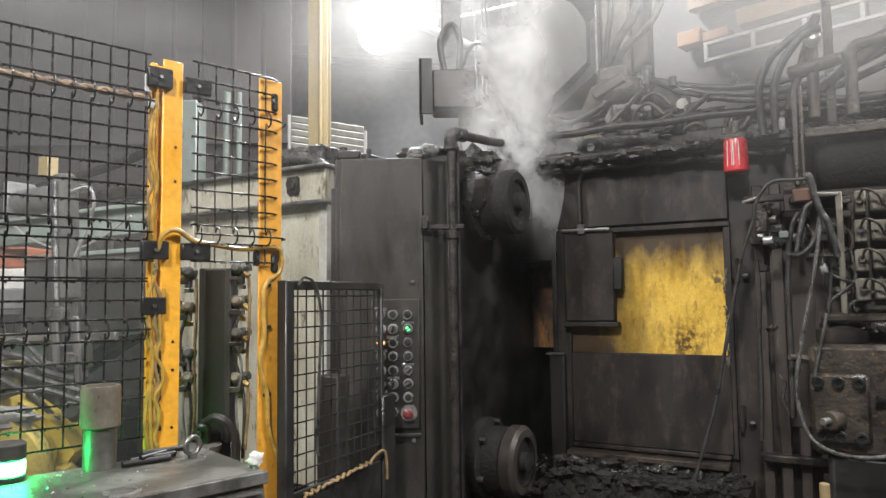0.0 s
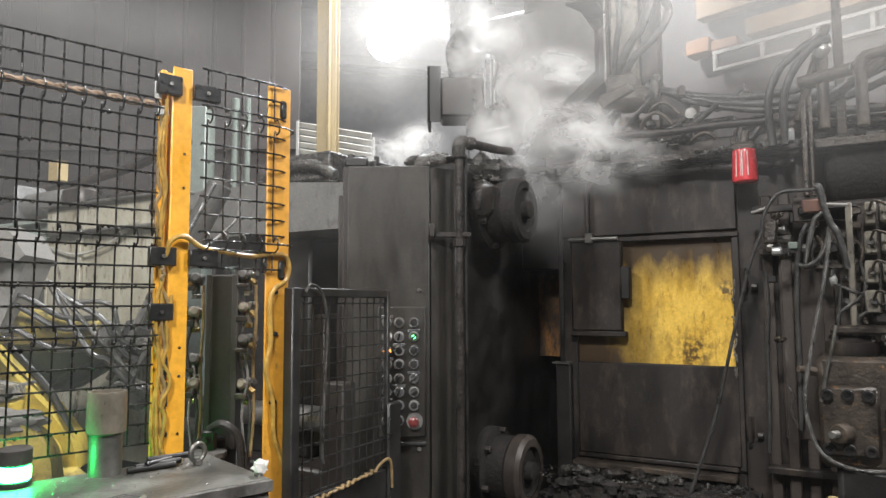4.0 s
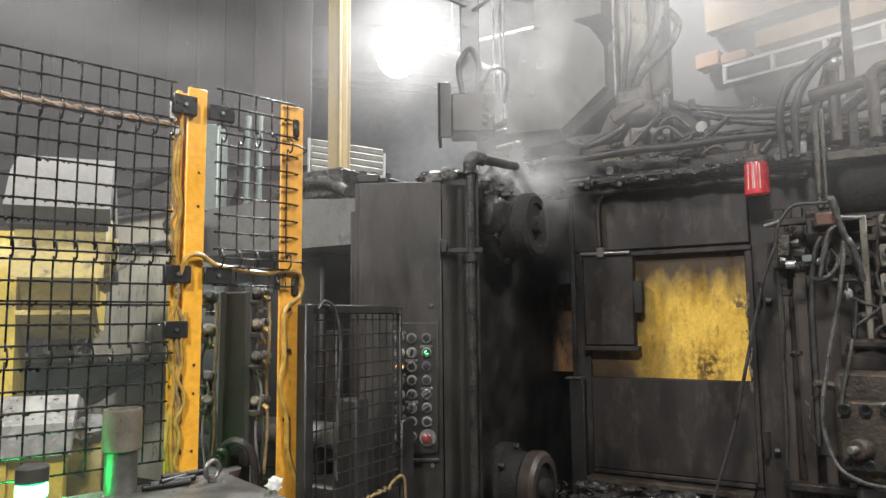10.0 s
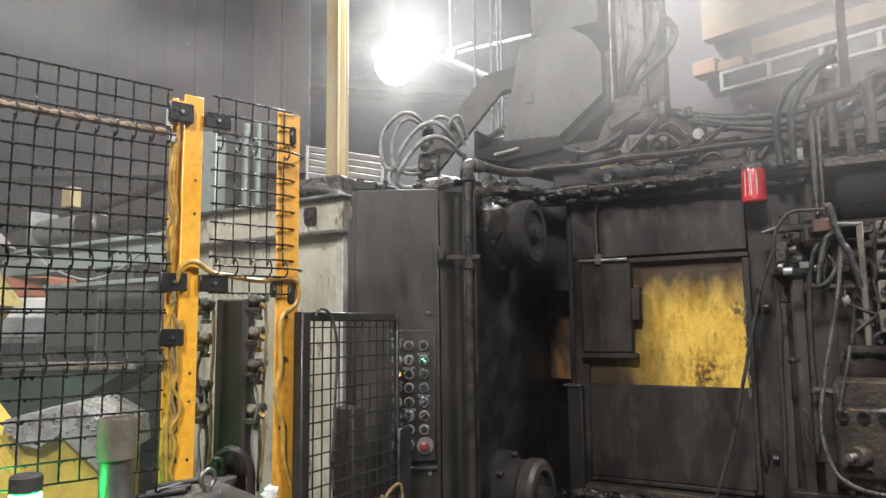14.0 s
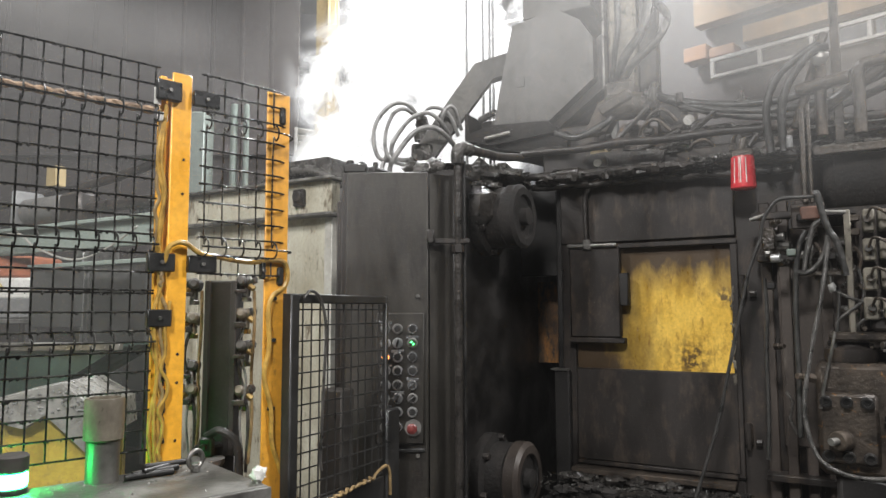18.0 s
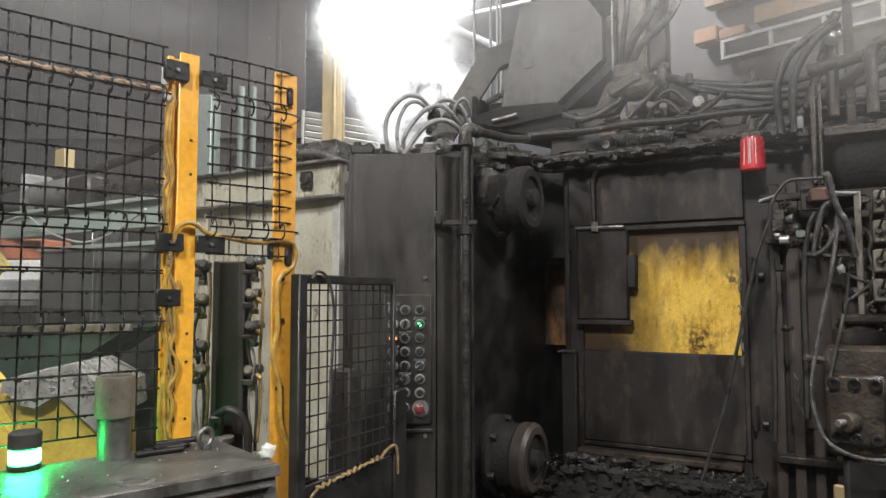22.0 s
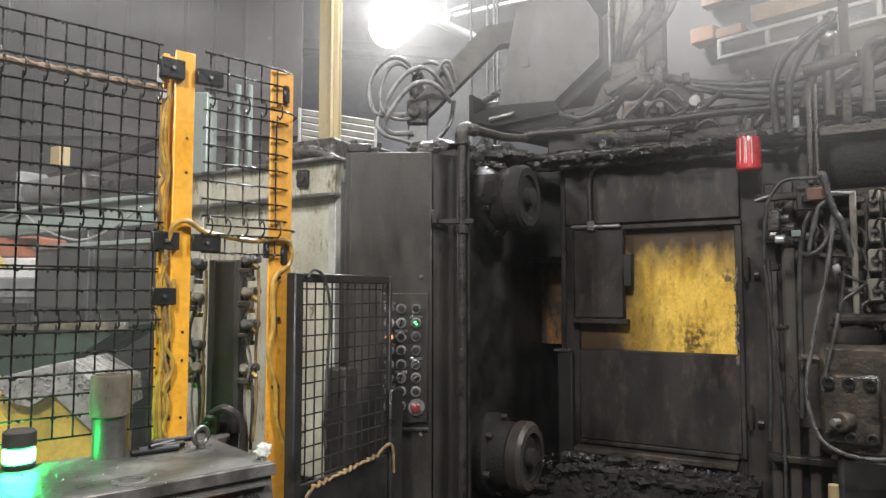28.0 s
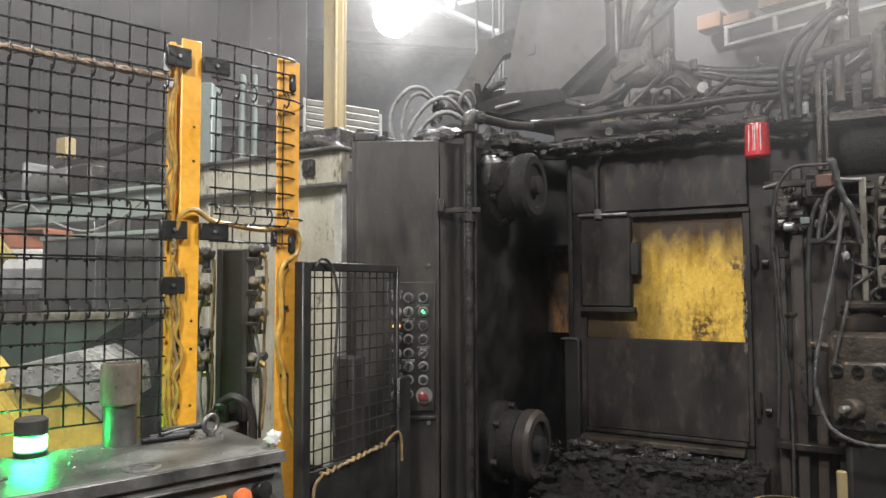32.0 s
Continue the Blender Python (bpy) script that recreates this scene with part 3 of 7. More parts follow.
# ---- the die casting machine ----
# fixed platen with tie bar nuts
platen = thing("fixed_platen", MACH, (-1.8, 3.6, 0), "soot-black massive machine platen with tie bar nuts", "machine platen")
part("body", Geo().box(-2.08, -1.45, 2.64, 4.7, 0.0, 2.2, 0.03), OILY, platen)
for w, r in ((2.0, 0.145), (0.8, 0.15)):
    q = Vector((1, 0, 0)).to_track_quat("Z", "Y")
    nut = part("tie_bar_nut", Geo().lathe([(0, 0), (r * 1.25, 0), (r * 1.25, 0.05), (r * 1.02, 0.06), (r, 0.14), (r * 1.06, 0.15), (r * 1.06, 0.2), (r * 0.95, 0.215), (r * 0.72, 0.215), (r * 0.68, 0.2), (r * 0.3, 0.2), (r * 0.28, 0.235), (r * 0.2, 0.24), (0, 0.24)], (-1.45, 2.95, w), q, 32), NUTBLACK, platen, "tarry black tie bar nut")
    for a in range(0, 360, 60):
        part("bolt", Geo().cyl((-1.4, 2.95 + 1.13 * r * math.cos(radians(a + 20)), w + 1.13 * r * math.sin(radians(a + 20))), (-1.37, 2.95 + 1.13 * r * math.cos(radians(a + 20)), w + 1.13 * r * math.sin(radians(a + 20))), 0.016, 6), SOOT, nut)
# Rim of the lower nut in a lighter brown than its body.
part("brown_rim", Geo().lathe([(0.15, 0.152), (0.162, 0.154), (0.162, 0.202), (0.145, 0.219), (0.112, 0.219)], (-1.45, 2.95, 0.8), Vector((1, 0, 0)).to_track_quat("Z", "Y"), 32), BROWNSTEEL, platen, "lighter brown rim of the nut")
part("bearing_cap", Geo().box(-1.46, -1.33, 2.74, 2.9, 1.95, 2.13, 0.04).rough(0.012, 22), TAR, platen, "sooty clamped cap")
part("crust", Geo().blob((-1.62, 2.74, 2.215), 0.15, 0.1, 0.055, 0.35, 4, 24, 12, 1.0), CRUST, platen, "hardened pile of residue")
part("crust", Geo().blob((-1.52, 3.12, 2.22), 0.2, 0.28, 0.07, 0.4, 5, 28, 12, 2.3), CRUST, platen, "hardened pile of residue")
part("crust", Geo().blob((-1.42, 2.9, 2.145), 0.08, 0.09, 0.03, 0.5, 4, 20, 10, 4.1), CRUST, platen, "hardened pile of residue")
part("mounting_block", Geo().box(-2.04, -1.87, 2.62, 2.8, 2.2, 2.25, 0.01), OILY, platen)
for u in (-2.02, -1.955, -1.89):
    part("bolt", Geo().cyl((u, 2.66, 2.25), (u, 2.66, 2.275), 0.014, 6), OILY, platen)

# moving platen seen when the die door stands open
die = thing("moving_platen", MACH, (-3.4, 3.9, 0), "grey moving platen and dark die inside the machine", "machine platen")
part("top_beam", Geo().prism([(-4.6, 2.18), (-4.6, 2.42), (-3.4, 2.42), (-2.75, 2.36), (-2.3, 2.36), (-2.3, 2.06), (-4.6, 2.06)], 3.5, 4.4), HOOD, die, "dusty grey top beam")
part("die_block", Geo().box(-3.9, -3.2, 3.7, 4.6, 0.5, 2.04, 0.02), OILY, die)
part("die_block", Geo().box(-2.75, -2.2, 3.75, 4.6, 0.5, 2.04, 0.02), SOOT, die)
part("tie_bar", Geo().cyl((-5.4, 3.62, 0.8), (-2.2, 3.62, 0.8), 0.085, 24), STEEL, die, "polished tie bar")
part("tie_bar", Geo().cyl((-5.4, 4.4, 2.0), (-2.2, 4.4, 2.0), 0.085, 24), STEEL, die, "polished tie bar")
part("ejector_plate", Geo().box(-3.15, -3.05, 3.68, 4.5, 0.6, 1.5, 0.01), SOOT, die)
part("pipe", Geo().tube([(-3.6, 3.6, 2.42), (-3.4, 3.58, 2.52), (-3.1, 3.58, 2.53), (-2.9, 3.6, 2.44)], 0.04, 10), CRUST, die)
part("base", Geo().box(-6.0, -2.2, 3.5, 4.8, 0.0, 0.5, 0.02), SOOT, die)
part("valve_block", Geo().box(-3.35, -2.95, 3.6, 3.9, 2.42, 2.62, 0.015), CRUST, die, "residue-covered valve block")

# control cabinet with push buttons
cab = thing("control_cabinet", HALL, (-0.22, 3.0, 0), "tall grey-olive control cabinet with push button panel", "cabinet")
part("body", Geo().box(-0.385, -0.052, 2.87, 3.12, 0.0, 2.142, 0.012), CABINET, cab)
part("door", Geo().box(-0.392, -0.045, 2.852, 2.872, 0.02, 2.148, 0.006), CABINET, cab)
part("corner_panel", Geo().prism([(-0.04, 2.862), (0.062, 2.915), (0.062, 3.2), (-0.04, 3.2)], 0.0, 2.142, "z"), CABINET, cab)
part("lifting_lug", Geo().box(-0.41, -0.31, 2.88, 2.98, 2.15, 2.192, 0.008).cyl((-0.385, 2.92, 2.19), (-0.385, 2.92, 2.212), 0.016, 6).cyl((-0.335, 2.92, 2.19), (-0.335, 2.92, 2.205), 0.014, 6), OILY, cab)
part("side_flange", Geo().box(-0.415, -0.388, 2.875, 3.2, 0.0, 2.15, 0.006), SOOT, cab)
part("side_post", Geo().box(-0.445, -0.418, 2.95, 3.1, 0.0, 2.04, 0.006), SOOT, cab)
panel = part("button_panel", Geo().box(-0.262, -0.062, 2.834, 2.856, 1.02, 1.552, 0.005), CABINET, cab)
part("screw", Geo().cyl((-0.09, 2.853, 1.62), (-0.09, 2.845, 1.62), 0.009, 10), STEEL, cab)
part("screw", Geo().cyl((-0.09, 2.853, 0.97), (-0.09, 2.845, 0.97), 0.009, 10), STEEL, cab)
part("ledge", Geo().box(-0.2, -0.06, 2.84, 2.86, 0.985, 1.0, 0.003), BLACK, cab)
for c, x in enumerate((-0.222, -0.172, -0.111)):
    for r, z in enumerate((1.486, 1.428, 1.371, 1.315, 1.257, 1.203, 1.148, 1.088)):
        if c == 2 and r == 7:
            continue
        ring = (r * 3 + c) % 4 != 1
        lit = (c, r) in ((0, 2),)
        green = (c, r) == (2, 2)
        b = part("button", Geo().lathe([(0, 0), (0.022, 0), (0.022, 0.006), (0.018, 0.012), (0.0145, 0.012), (0.0145, 0.006), (0, 0.006)], (x, 2.835, z), Vector((0, -1, 0)).to_track_quat("Z", "Y"), 20), ALU if ring else HOOD, panel, "push button with metal bezel" if ring else "")
        if r in (1, 4, 5):
            g = Geo().box(-0.004, 0.004, -0.02, 0, -0.015, 0.015, 0.002).turn(Matrix.Translation((x, 2.83, z)) @ pose(0, 0, 0, 0, 35 * (c - 1) + 15, 0))
            part("selector_knob", g, BLACK, panel, "black selector knob")
        else:
            part("button_cap", Geo().lathe([(0, 0), (0.0145, 0), (0.013, 0.012 if lit or green else 0.008), (0, 0.014 if lit or green else 0.009)], (x, 2.83, z), Vector((0, -1, 0)).to_track_quat("Z", "Y"), 16), AMBER_LED if lit else BLACK, panel, "lit amber lens" if lit else "black button cap")
        if (r + c) % 3 == 0:
            part("legend_plate", Geo().box(x - 0.026, x + 0.026, 2.831, 2.8345, z + 0.018, z + 0.03, 0.001), ALU, panel, "scuffed metal legend plate")
part("indicator_lens", Geo().lathe([(0, 0), (0.008, 0), (0.007, 0.008), (0, 0.01)], (-0.111, 2.822, 1.428), Vector((0, -1, 0)).to_track_quat("Z", "Y"), 14), GREEN_LED, panel, "lit green indicator lens")
part("emergency_stop", Geo().lathe([(0, 0), (0.014, 0), (0.014, 0.02), (0.02, 0.023), (0.021, 0.03), (0.015, 0.036), (0, 0.038)], (-0.112, 2.834, 1.085), Vector((0, -1, 0)).to_track_quat("Z", "Y"), 28), ESTOP, panel, "red mushroom stop button")
part("stop_shroud", Geo().lathe([(0, 0), (0.034, 0), (0.034, 0.004), (0, 0.004)], (-0.108, 2.834, 1.085), Vector((0, -1, 0)).to_track_quat("Z", "Y"), 24), HOOD, panel)

# standpipe with elbow in front of the platen's corner
pipe = thing("standpipe", HALL, (0.08, 2.85, 0), "soot-covered water standpipe with elbow", "pipe")
part("riser", Geo().cyl((0.08, 2.85, 0), (0.08, 2.85, 2.22), 0.0165, 14), TAR, pipe)
part("riser", Geo().cyl((0.108, 2.88, 0), (0.108, 2.88, 2.2), 0.008, 10), OILY, pipe)
part("elbow", Geo().tube([(0.08, 2.85, 2.18), (0.08, 2.85, 2.225), (0.095, 2.862, 2.25), (0.14, 2.895, 2.25)], 0.029, 14), CRUST, pipe, "residue-covered pipe elbow")
part("branch", Geo().tube([(0.1, 2.865, 2.25), (0.2, 3.0, 2.262), (0.3, 3.2, 2.29), (0.42, 3.45, 2.345)], 0.02, 12, 14).rough(0.002, 60), SOOT, pipe)
part("clamp", Geo().box(-0.02, 0.13, 2.84, 2.862, 1.84, 1.862, 0.004).box(-0.05, -0.02, 2.83, 2.9, 1.84, 1.9, 0.006), SOOT, pipe)
part("union", Geo().cyl((0.08, 2.85, 1.80), (0.08, 2.85, 1.835), 0.026, 6), SOOT, pipe)

# guard wall on the injection side, with hatch and stained yellow sheet
guard = thing("machine_guard", MACH, (-0.2, 3.3, 0), "soot-black machine guard wall with stained yellow sheet", "machine guard")
part("plate", Geo().box(-0.36, 0.9, 3.245, 3.3, 0.0, 2.2, 0.006), SOOT, guard)
part("plate", Geo().box(-1.17, -0.36, 3.245, 3.3, 1.885, 2.2, 0.006), SOOT, guard)
part("plate", Geo().box(-1.17, -1.1, 3.245, 3.3, 0.0, 1.885, 0.006), SOOT, guard)
part("plate", Geo().box(-1.1, -0.36, 3.245, 3.3, 0.0, 0.83, 0.006), SOOT, guard)
# Added black blank: keeps the gap dark and hides the waiting clouds.
part("rear_plate", Geo().box(-2.0, -0.6, 4.35, 4.38, 0.0, 2.15, 0.004), OILY, guard)
part("side_plate", Geo().box(-1.2, -1.172, 3.26, 4.3, 0.0, 2.2, 0.006), OILY, guard)
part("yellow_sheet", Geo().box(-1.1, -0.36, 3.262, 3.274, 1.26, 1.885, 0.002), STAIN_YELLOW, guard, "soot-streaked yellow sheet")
# Added black sheet in place of the gap's shade, stopping light behind it.
part("gap_blank", Geo().box(-1.5, -1.172, 3.4, 3.43, 1.74, 2.22, 0.004), OILY, guard)
part("orange_sheet", Geo().box(-1.45, -1.2, 3.62, 3.64, 1.27, 1.72, 0.002), DIM_YELLOW, guard, "dim sooty orange sheet in the gap")
part("lower_door", Geo().box(-1.095, -0.372, 3.222, 3.25, 0.855, 1.284, 0.006), SOOT, guard)
hatch = part("hatch", Geo().box(-1.115, -0.868, 3.205, 3.242, 1.43, 1.865, 0.008), SOOT, guard, "dark steel hatch with grip notch")
part("hatch_edge", Geo().box(-1.12, -0.85, 3.2, 3.24, 1.405, 1.43, 0.004), SOOT, hatch)
part("grip", Geo().box(-0.872, -0.828, 3.2, 3.24, 1.58, 1.735, 0.006), OILY, hatch)
part("hinge_rail", Geo().cyl((-1.12, 3.2, 1.872), (-0.88, 3.2, 1.868), 0.011, 10), STEEL, hatch, "bare steel hinge rod")
part("hinge", Geo().box(-1.04, -1.0, 3.19, 3.22, 1.85, 1.9, 0.004), STEEL, hatch)
part("frame_bar", Geo().box(-0.88, -0.355, 3.225, 3.262, 1.852, 1.876, 0.004), SOOT, guard)
part("frame_bar", Geo().box(-0.385, -0.355, 3.226, 3.262, 0.84, 1.85, 0.004), SOOT, guard)
part("frame_bar", Geo().box(-1.1, -0.385, 3.215, 3.25, 0.835, 0.855, 0.004), SOOT, guard)
g = Geo()
random.seed(3)
for k in range(44):
    g.blob((-0.383 + random.uniform(-0.008, 0.008), 3.222, random.uniform(1.24, 1.66)), random.uniform(0.002, 0.005), 0.002, random.uniform(0.004, 0.014), 0.7, 3, 7, 5, k)
tagged(part("chipped_paint", g, PALE_VALVE, guard), "pale chips along the frame bar", kind="stuff")
part("sill", Geo().box(-1.11, -0.39, 3.16, 3.25, 0.80, 0.826, 0.004), RAWBLOCK, guard, "scraped metal sill")
part("left_post", Geo().box(-1.2, -1.125, 3.2, 3.244, 0.2, 1.27, 0.006), OILY, guard)
part("post_cap", Geo().box(-1.215, -1.13, 3.19, 3.25, 1.268, 1.278, 0.002), STEEL, guard)
for w in (1.66, 1.03):
    latch = part("latch", Geo().box(-0.352, -0.322, 3.215, 3.25, w - 0.045, w + 0.045, 0.005), SOOT, guard)
    part("latch_pin", Geo().cyl((-0.335, 3.205, w - 0.06), (-0.335, 3.205, w + 0.05), 0.009, 8), SOOT, latch)
    part("latch_bolt", Geo().cyl((-0.31, 3.225, w - 0.03), (-0.285, 3.225, w - 0.03), 0.014, 8), SOOT, latch)
part("conduit", Geo().tube([(-1.03, 3.22, 1.9), (-1.03, 3.22, 2.1), (-1.0, 3.21, 2.16), (-0.95, 3.2, 2.19)], 0.013, 10), SOOT, guard)
part("top_rail", Geo().box(-1.22, 0.95, 3.16, 3.34, 2.2, 2.225, 0.006), SOOT, guard)
random.seed(4)
for i in range(46):
    u, v = random.uniform(-1.12, -0.6), random.uniform(3.0, 3.22)
    s = random.uniform(0.012, 0.04)
    solid("casting_scrap", Geo().blob((u, v, 0.78 + s * 0.3 + 0.12 * (3.22 - v)), s, s * 0.8, s * 0.5, 0.6, 3, 8, 5, i * 0.37), TAR if i % 4 else CRUST, MACH, "dark flake of casting scrap", "scrap", "scrap on the sill")
solid("scrap_bed", Geo().prism([(-1.6, 0.0), (-0.3, 0.0), (-0.3, 0.76), (-0.7, 0.79), (-1.1, 0.76), (-1.25, 0.6), (-1.5, 0.2)], 2.95, 3.24), TAR, MACH, "sooty sill heaped with residue under the guard", "machine base")

g = Geo()
for i in range(420):
    u, v = random.uniform(-1.35, -0.32), random.uniform(2.93, 3.2)
    s = random.uniform(0.004, 0.013)
    z = 0.765 + 0.06 * (0.5 + 0.5 * noise.noise(Vector((u * 6, v * 6, 0)))) - 0.22 * max(0, -1.1 - u)
    a = random.uniform(0, 6.28)
    t = random.uniform(-0.008, 0.008)
    g.add([(u + s * math.cos(a), v + s * math.sin(a), z), (u - s * math.sin(a), v + s * math.cos(a), z + t), (u - s * math.cos(a), v - s * math.sin(a), z + abs(t)), (u, v, z + 0.5 * s)], [(0, 1, 3), (1, 2, 3), (2, 0, 3), (2, 1, 0)])
solid("metal_flakes", g, CRUST, MACH, "glittering metal flakes strewn on the sill", "scrap", kind="stuff")

g = Geo()
for k in range(520):
    u, v = random.uniform(-1.5, -0.34), random.uniform(2.93, 3.2)
    e = random.uniform(0.006, 0.03)
    z = (0.2 + (u + 1.5) * 1.6 if u < -1.25 else min(0.77, 0.6 + (u + 1.25) * 1.1)) + 0.03 * noise.noise(Vector((u * 7, v * 7, 3)))
    g.blob((u, v, z), e * 1.3, e, e * random.uniform(0.3, 0.8), 0.8, 3, 8, 5, k * 0.29)
for k in range(240):
    u, z = random.uniform(-1.15, -0.32), random.uniform(0.45, 0.78)
    e = random.uniform(0.006, 0.022)
    g.blob((u, 2.95, z), e * 1.2, e * 0.6, e, 0.8, 3, 8, 5, k * 0.43)
solid("scrap_heap", g, NUTBLACK, MACH, "tarry heap of flakes and lumps under the guard", "scrap", kind="stuff")

# pipes and deck along the top of the guard
for i, (w, v, r, u0, u1, z1) in enumerate(((2.356, 3.2, 0.018, -1.36, 1.0, -0.018), (2.236, 3.19, 0.019, -1.36, -0.1, -0.038), (2.175, 3.2, 0.015, -1.3, -0.12, -0.02))):
    p = thing("header_pipe", MACH, ((u0 + u1) / 2, v, w), "grimy soot-coated header pipe on the guard", "pipe", "header pipes")
    sag = [(u0 + (u1 - u0) * k / 40, v + 0.005 * math.sin(k * 0.5 + i), w + z1 * k / 40 + 0.004 * math.sin(k * 0.9 + i)) for k in range(41)]
    part("run", Geo().tube(sag, r, 14, 4).rough(0.0022, 60, i), TAR if i else SOOT, p)
    for k in range(3):
        q = sag[8 + 12 * k]
        part("coupling", Geo().tube([(q[0] + 0.02 * j, v, q[2]) for j in range(4)], r * 1.35, 12, 1).rough(0.002, 50, i), SOOT, p)
    g = Geo()
    for k in range(34):
        q = random.choice(sag)
        e = random.uniform(0.006, 0.016)
        g.blob((q[0] + random.uniform(-0.02, 0.02), q[1] + random.uniform(-0.01, 0.01), q[2] + r), e * 2.2, e, e * 0.45, 0.6, 3, 9, 6, k * 0.7)
    part("crust", g, TAR, p, "hardened residue on the pipe")


def rubble(label, n, u0, u1, v0, v1, w0, w1, material):
    """A heap of hardened flakes and lumps."""
    g = Geo()
    for k in range(n):
        u, v = random.uniform(u0, u1), random.uniform(v0, v1)
        e = random.uniform(0.008, 0.032)
        h = (w1 - w0) * (0.4 + 0.6 * noise.noise(Vector((u * 7, v * 7, w0)))) * (v - v0 + 0.02) / (v1 - v0 + 0.02)
        g.blob((u, v, w0 + abs(h)), e * 1.3, e, e * random.uniform(0.35, 0.8), 0.7, 3, 8, 5, k * 0.31)
    return solid("residue_heap", g, material, MACH, label, "scrap", kind="stuff")


rubble("heap of hardened grey residue on the guard", 110, -0.52, 0.02, 3.12, 3.34, 2.22, 2.3, CRUST)
rubble("heap of tarry residue along the guard top", 130, -1.25, -0.4, 3.12, 3.36, 2.2, 2.235, TAR)
rubble("thick heap of grey residue over the accumulator", 260, -0.03, 0.7, 3.06, 3.3, 2.19, 2.32, CRUST)
solid("guard_top_beam", Geo().box(-0.95, 1.2, 3.36, 3.56, 2.2, 2.33, 0.01), SOOT, MACH, "dark steel beam on top of the guard", "beam")
solid("cream_block", Geo().box(-1.12, -1.04, 3.6, 3.68, 2.3, 2.47, 0.004).box(-1.12, -0.7, 3.66, 3.7, 2.3, 2.33, 0.002), CREAM, MACH, "cream painted bracket behind the pipes", "bracket")
plate = thing("flange_plate", MACH, (-0.9, 3.3, 2.22), "dark flange plate with a round hole between the pipes", "flange")
ringpts = [(-0.985 + 0.05 * math.cos(radians(a)), 2.29 + 0.05 * math.sin(radians(a))) for a in range(0, 360, 15)]
part("plate", Geo().prism([(-1.03, 2.22), (-0.7, 2.2), (-0.66, 2.32), (-0.95, 2.345), (-1.03, 2.34)], 3.3, 3.32), TAR, plate)
part("boss", Geo().prism(ringpts, 3.285, 3.3), OILY, plate)
# No real hole: a pale disc paints the light seen through it.
part("bore", Geo().cyl((-0.985, 3.284, 2.29), (-0.985, 3.278, 2.29), 0.02, 16), LOUVER, plate, "pale disc painted as light through the bore")
deck = solid("residue_pile", Geo().blob((-0.72, 3.42, 2.33), 0.2, 0.1, 0.03, 0.6, 6, 36, 12, 3.0).blob((0.15, 3.42, 2.34), 0.4, 0.12, 0.05, 0.6, 7, 36, 12, 7.0), CRUST, MACH, "glittering heap of metal flakes on the beam", "scrap")

can = thing("oil_filter", MACH, (-0.306, 3.12, 2.072), "bright red spin-on oil filter canister", "filter")
part("canister", Geo().lathe([(0, 0), (0.047, 0.0), (0.051, 0.005), (0.051, 0.02), (0.0465, 0.132), (0.045, 0.138), (0, 0.14)], (-0.306, 3.12, 2.07), None, 32), RED, can)
# Thin white rods paint the lamp reflections on the glossy canister.
for a, r in ((-126, 0.0022), (-104, 0.0014), (-96, 0.0026), (-70, 0.0022)):
    c, e = math.cos(radians(a)), math.sin(radians(a))
    part("label_stripe", Geo().cyl((-0.306 + 0.0505 * c, 3.12 + 0.0505 * e, 2.092), (-0.306 + 0.0465 * c, 3.12 + 0.0465 * e, 2.2), r, 8), WHITE, can, "white stripe drawn as a lamp reflection")
part("head", Geo().box(-0.352, -0.262, 3.09, 3.16, 2.2, 2.24, 0.01).cyl((-0.306, 3.12, 2.235), (-0.3, 3.13, 2.29), 0.018, 12).cyl((-0.345, 3.1, 2.235), (-0.345, 3.1, 2.262), 0.012, 8), GRIME, can, "crusted cast filter head")
part("stub", Geo().cyl((-0.306, 3.12, 2.245), (-0.306, 3.2, 2.25), 0.014, 10), SOOT, can)

# ---- the spray unit over the die ----
hood = thing("spray_unit_housing", MACH, (-1.35, 3.8, 2.45), "dusty grey faceted housing of the spray unit", "machine housing")
part("shell", Geo().prism([(-1.7, 2.655), (-1.665, 2.84), (-1.575, 3.24), (-1.3, 3.28), (-1.164, 3.19), (-1.09, 3.07), (-1.09, 2.84), (-1.354, 2.635)], 3.6, 3.95), HOODPLATE, hood)
part("shell_edge", Geo().prism([(-1.085, 3.09), (-1.085, 2.838), (-1.352, 2.628), (-1.32, 2.6), (-1.03, 2.81), (-1.03, 3.12)], 3.66, 4.2), SOOT, hood)
part("access_cover", Geo().box(-1.55, -1.5, 3.594, 3.6, 2.86, 2.92, 0.002), HOODPLATE, hood)
part("bottom_plate", Geo().prism([(-1.88, 2.58), (-1.88, 2.74), (-1.86, 2.74), (-1.85, 2.62), (-1.7, 2.65), (-1.35, 2.63), (-1.3, 2.56), (-1.7, 2.53)], 3.57, 4.16), NUTBLACK, hood)
part("under_plate", Geo().prism([(-1.72, 2.53), (-1.5, 2.46), (-1.25, 2.46), (-1.25, 2.56), (-1.7, 2.55)], 3.6, 4.1), NUTBLACK, hood)
part("side_box", Geo().box(-1.87, -1.72, 3.75, 4.1, 2.58, 2.74, 0.01), SOOT, hood)
part("pin", Geo().cyl((-1.82, 3.66, 2.72), (-1.69, 3.6, 2.735), 0.02, 12), STEEL, hood)
part("pin", Geo().cyl((-1.74, 3.56, 2.57), (-1.58, 3.56, 2.585), 0.014, 12), STEEL, hood)
part("neck", Geo().box(-1.42, -1.1, 3.66, 4.0, 2.33, 2.6, 0.01), SOOT, hood)
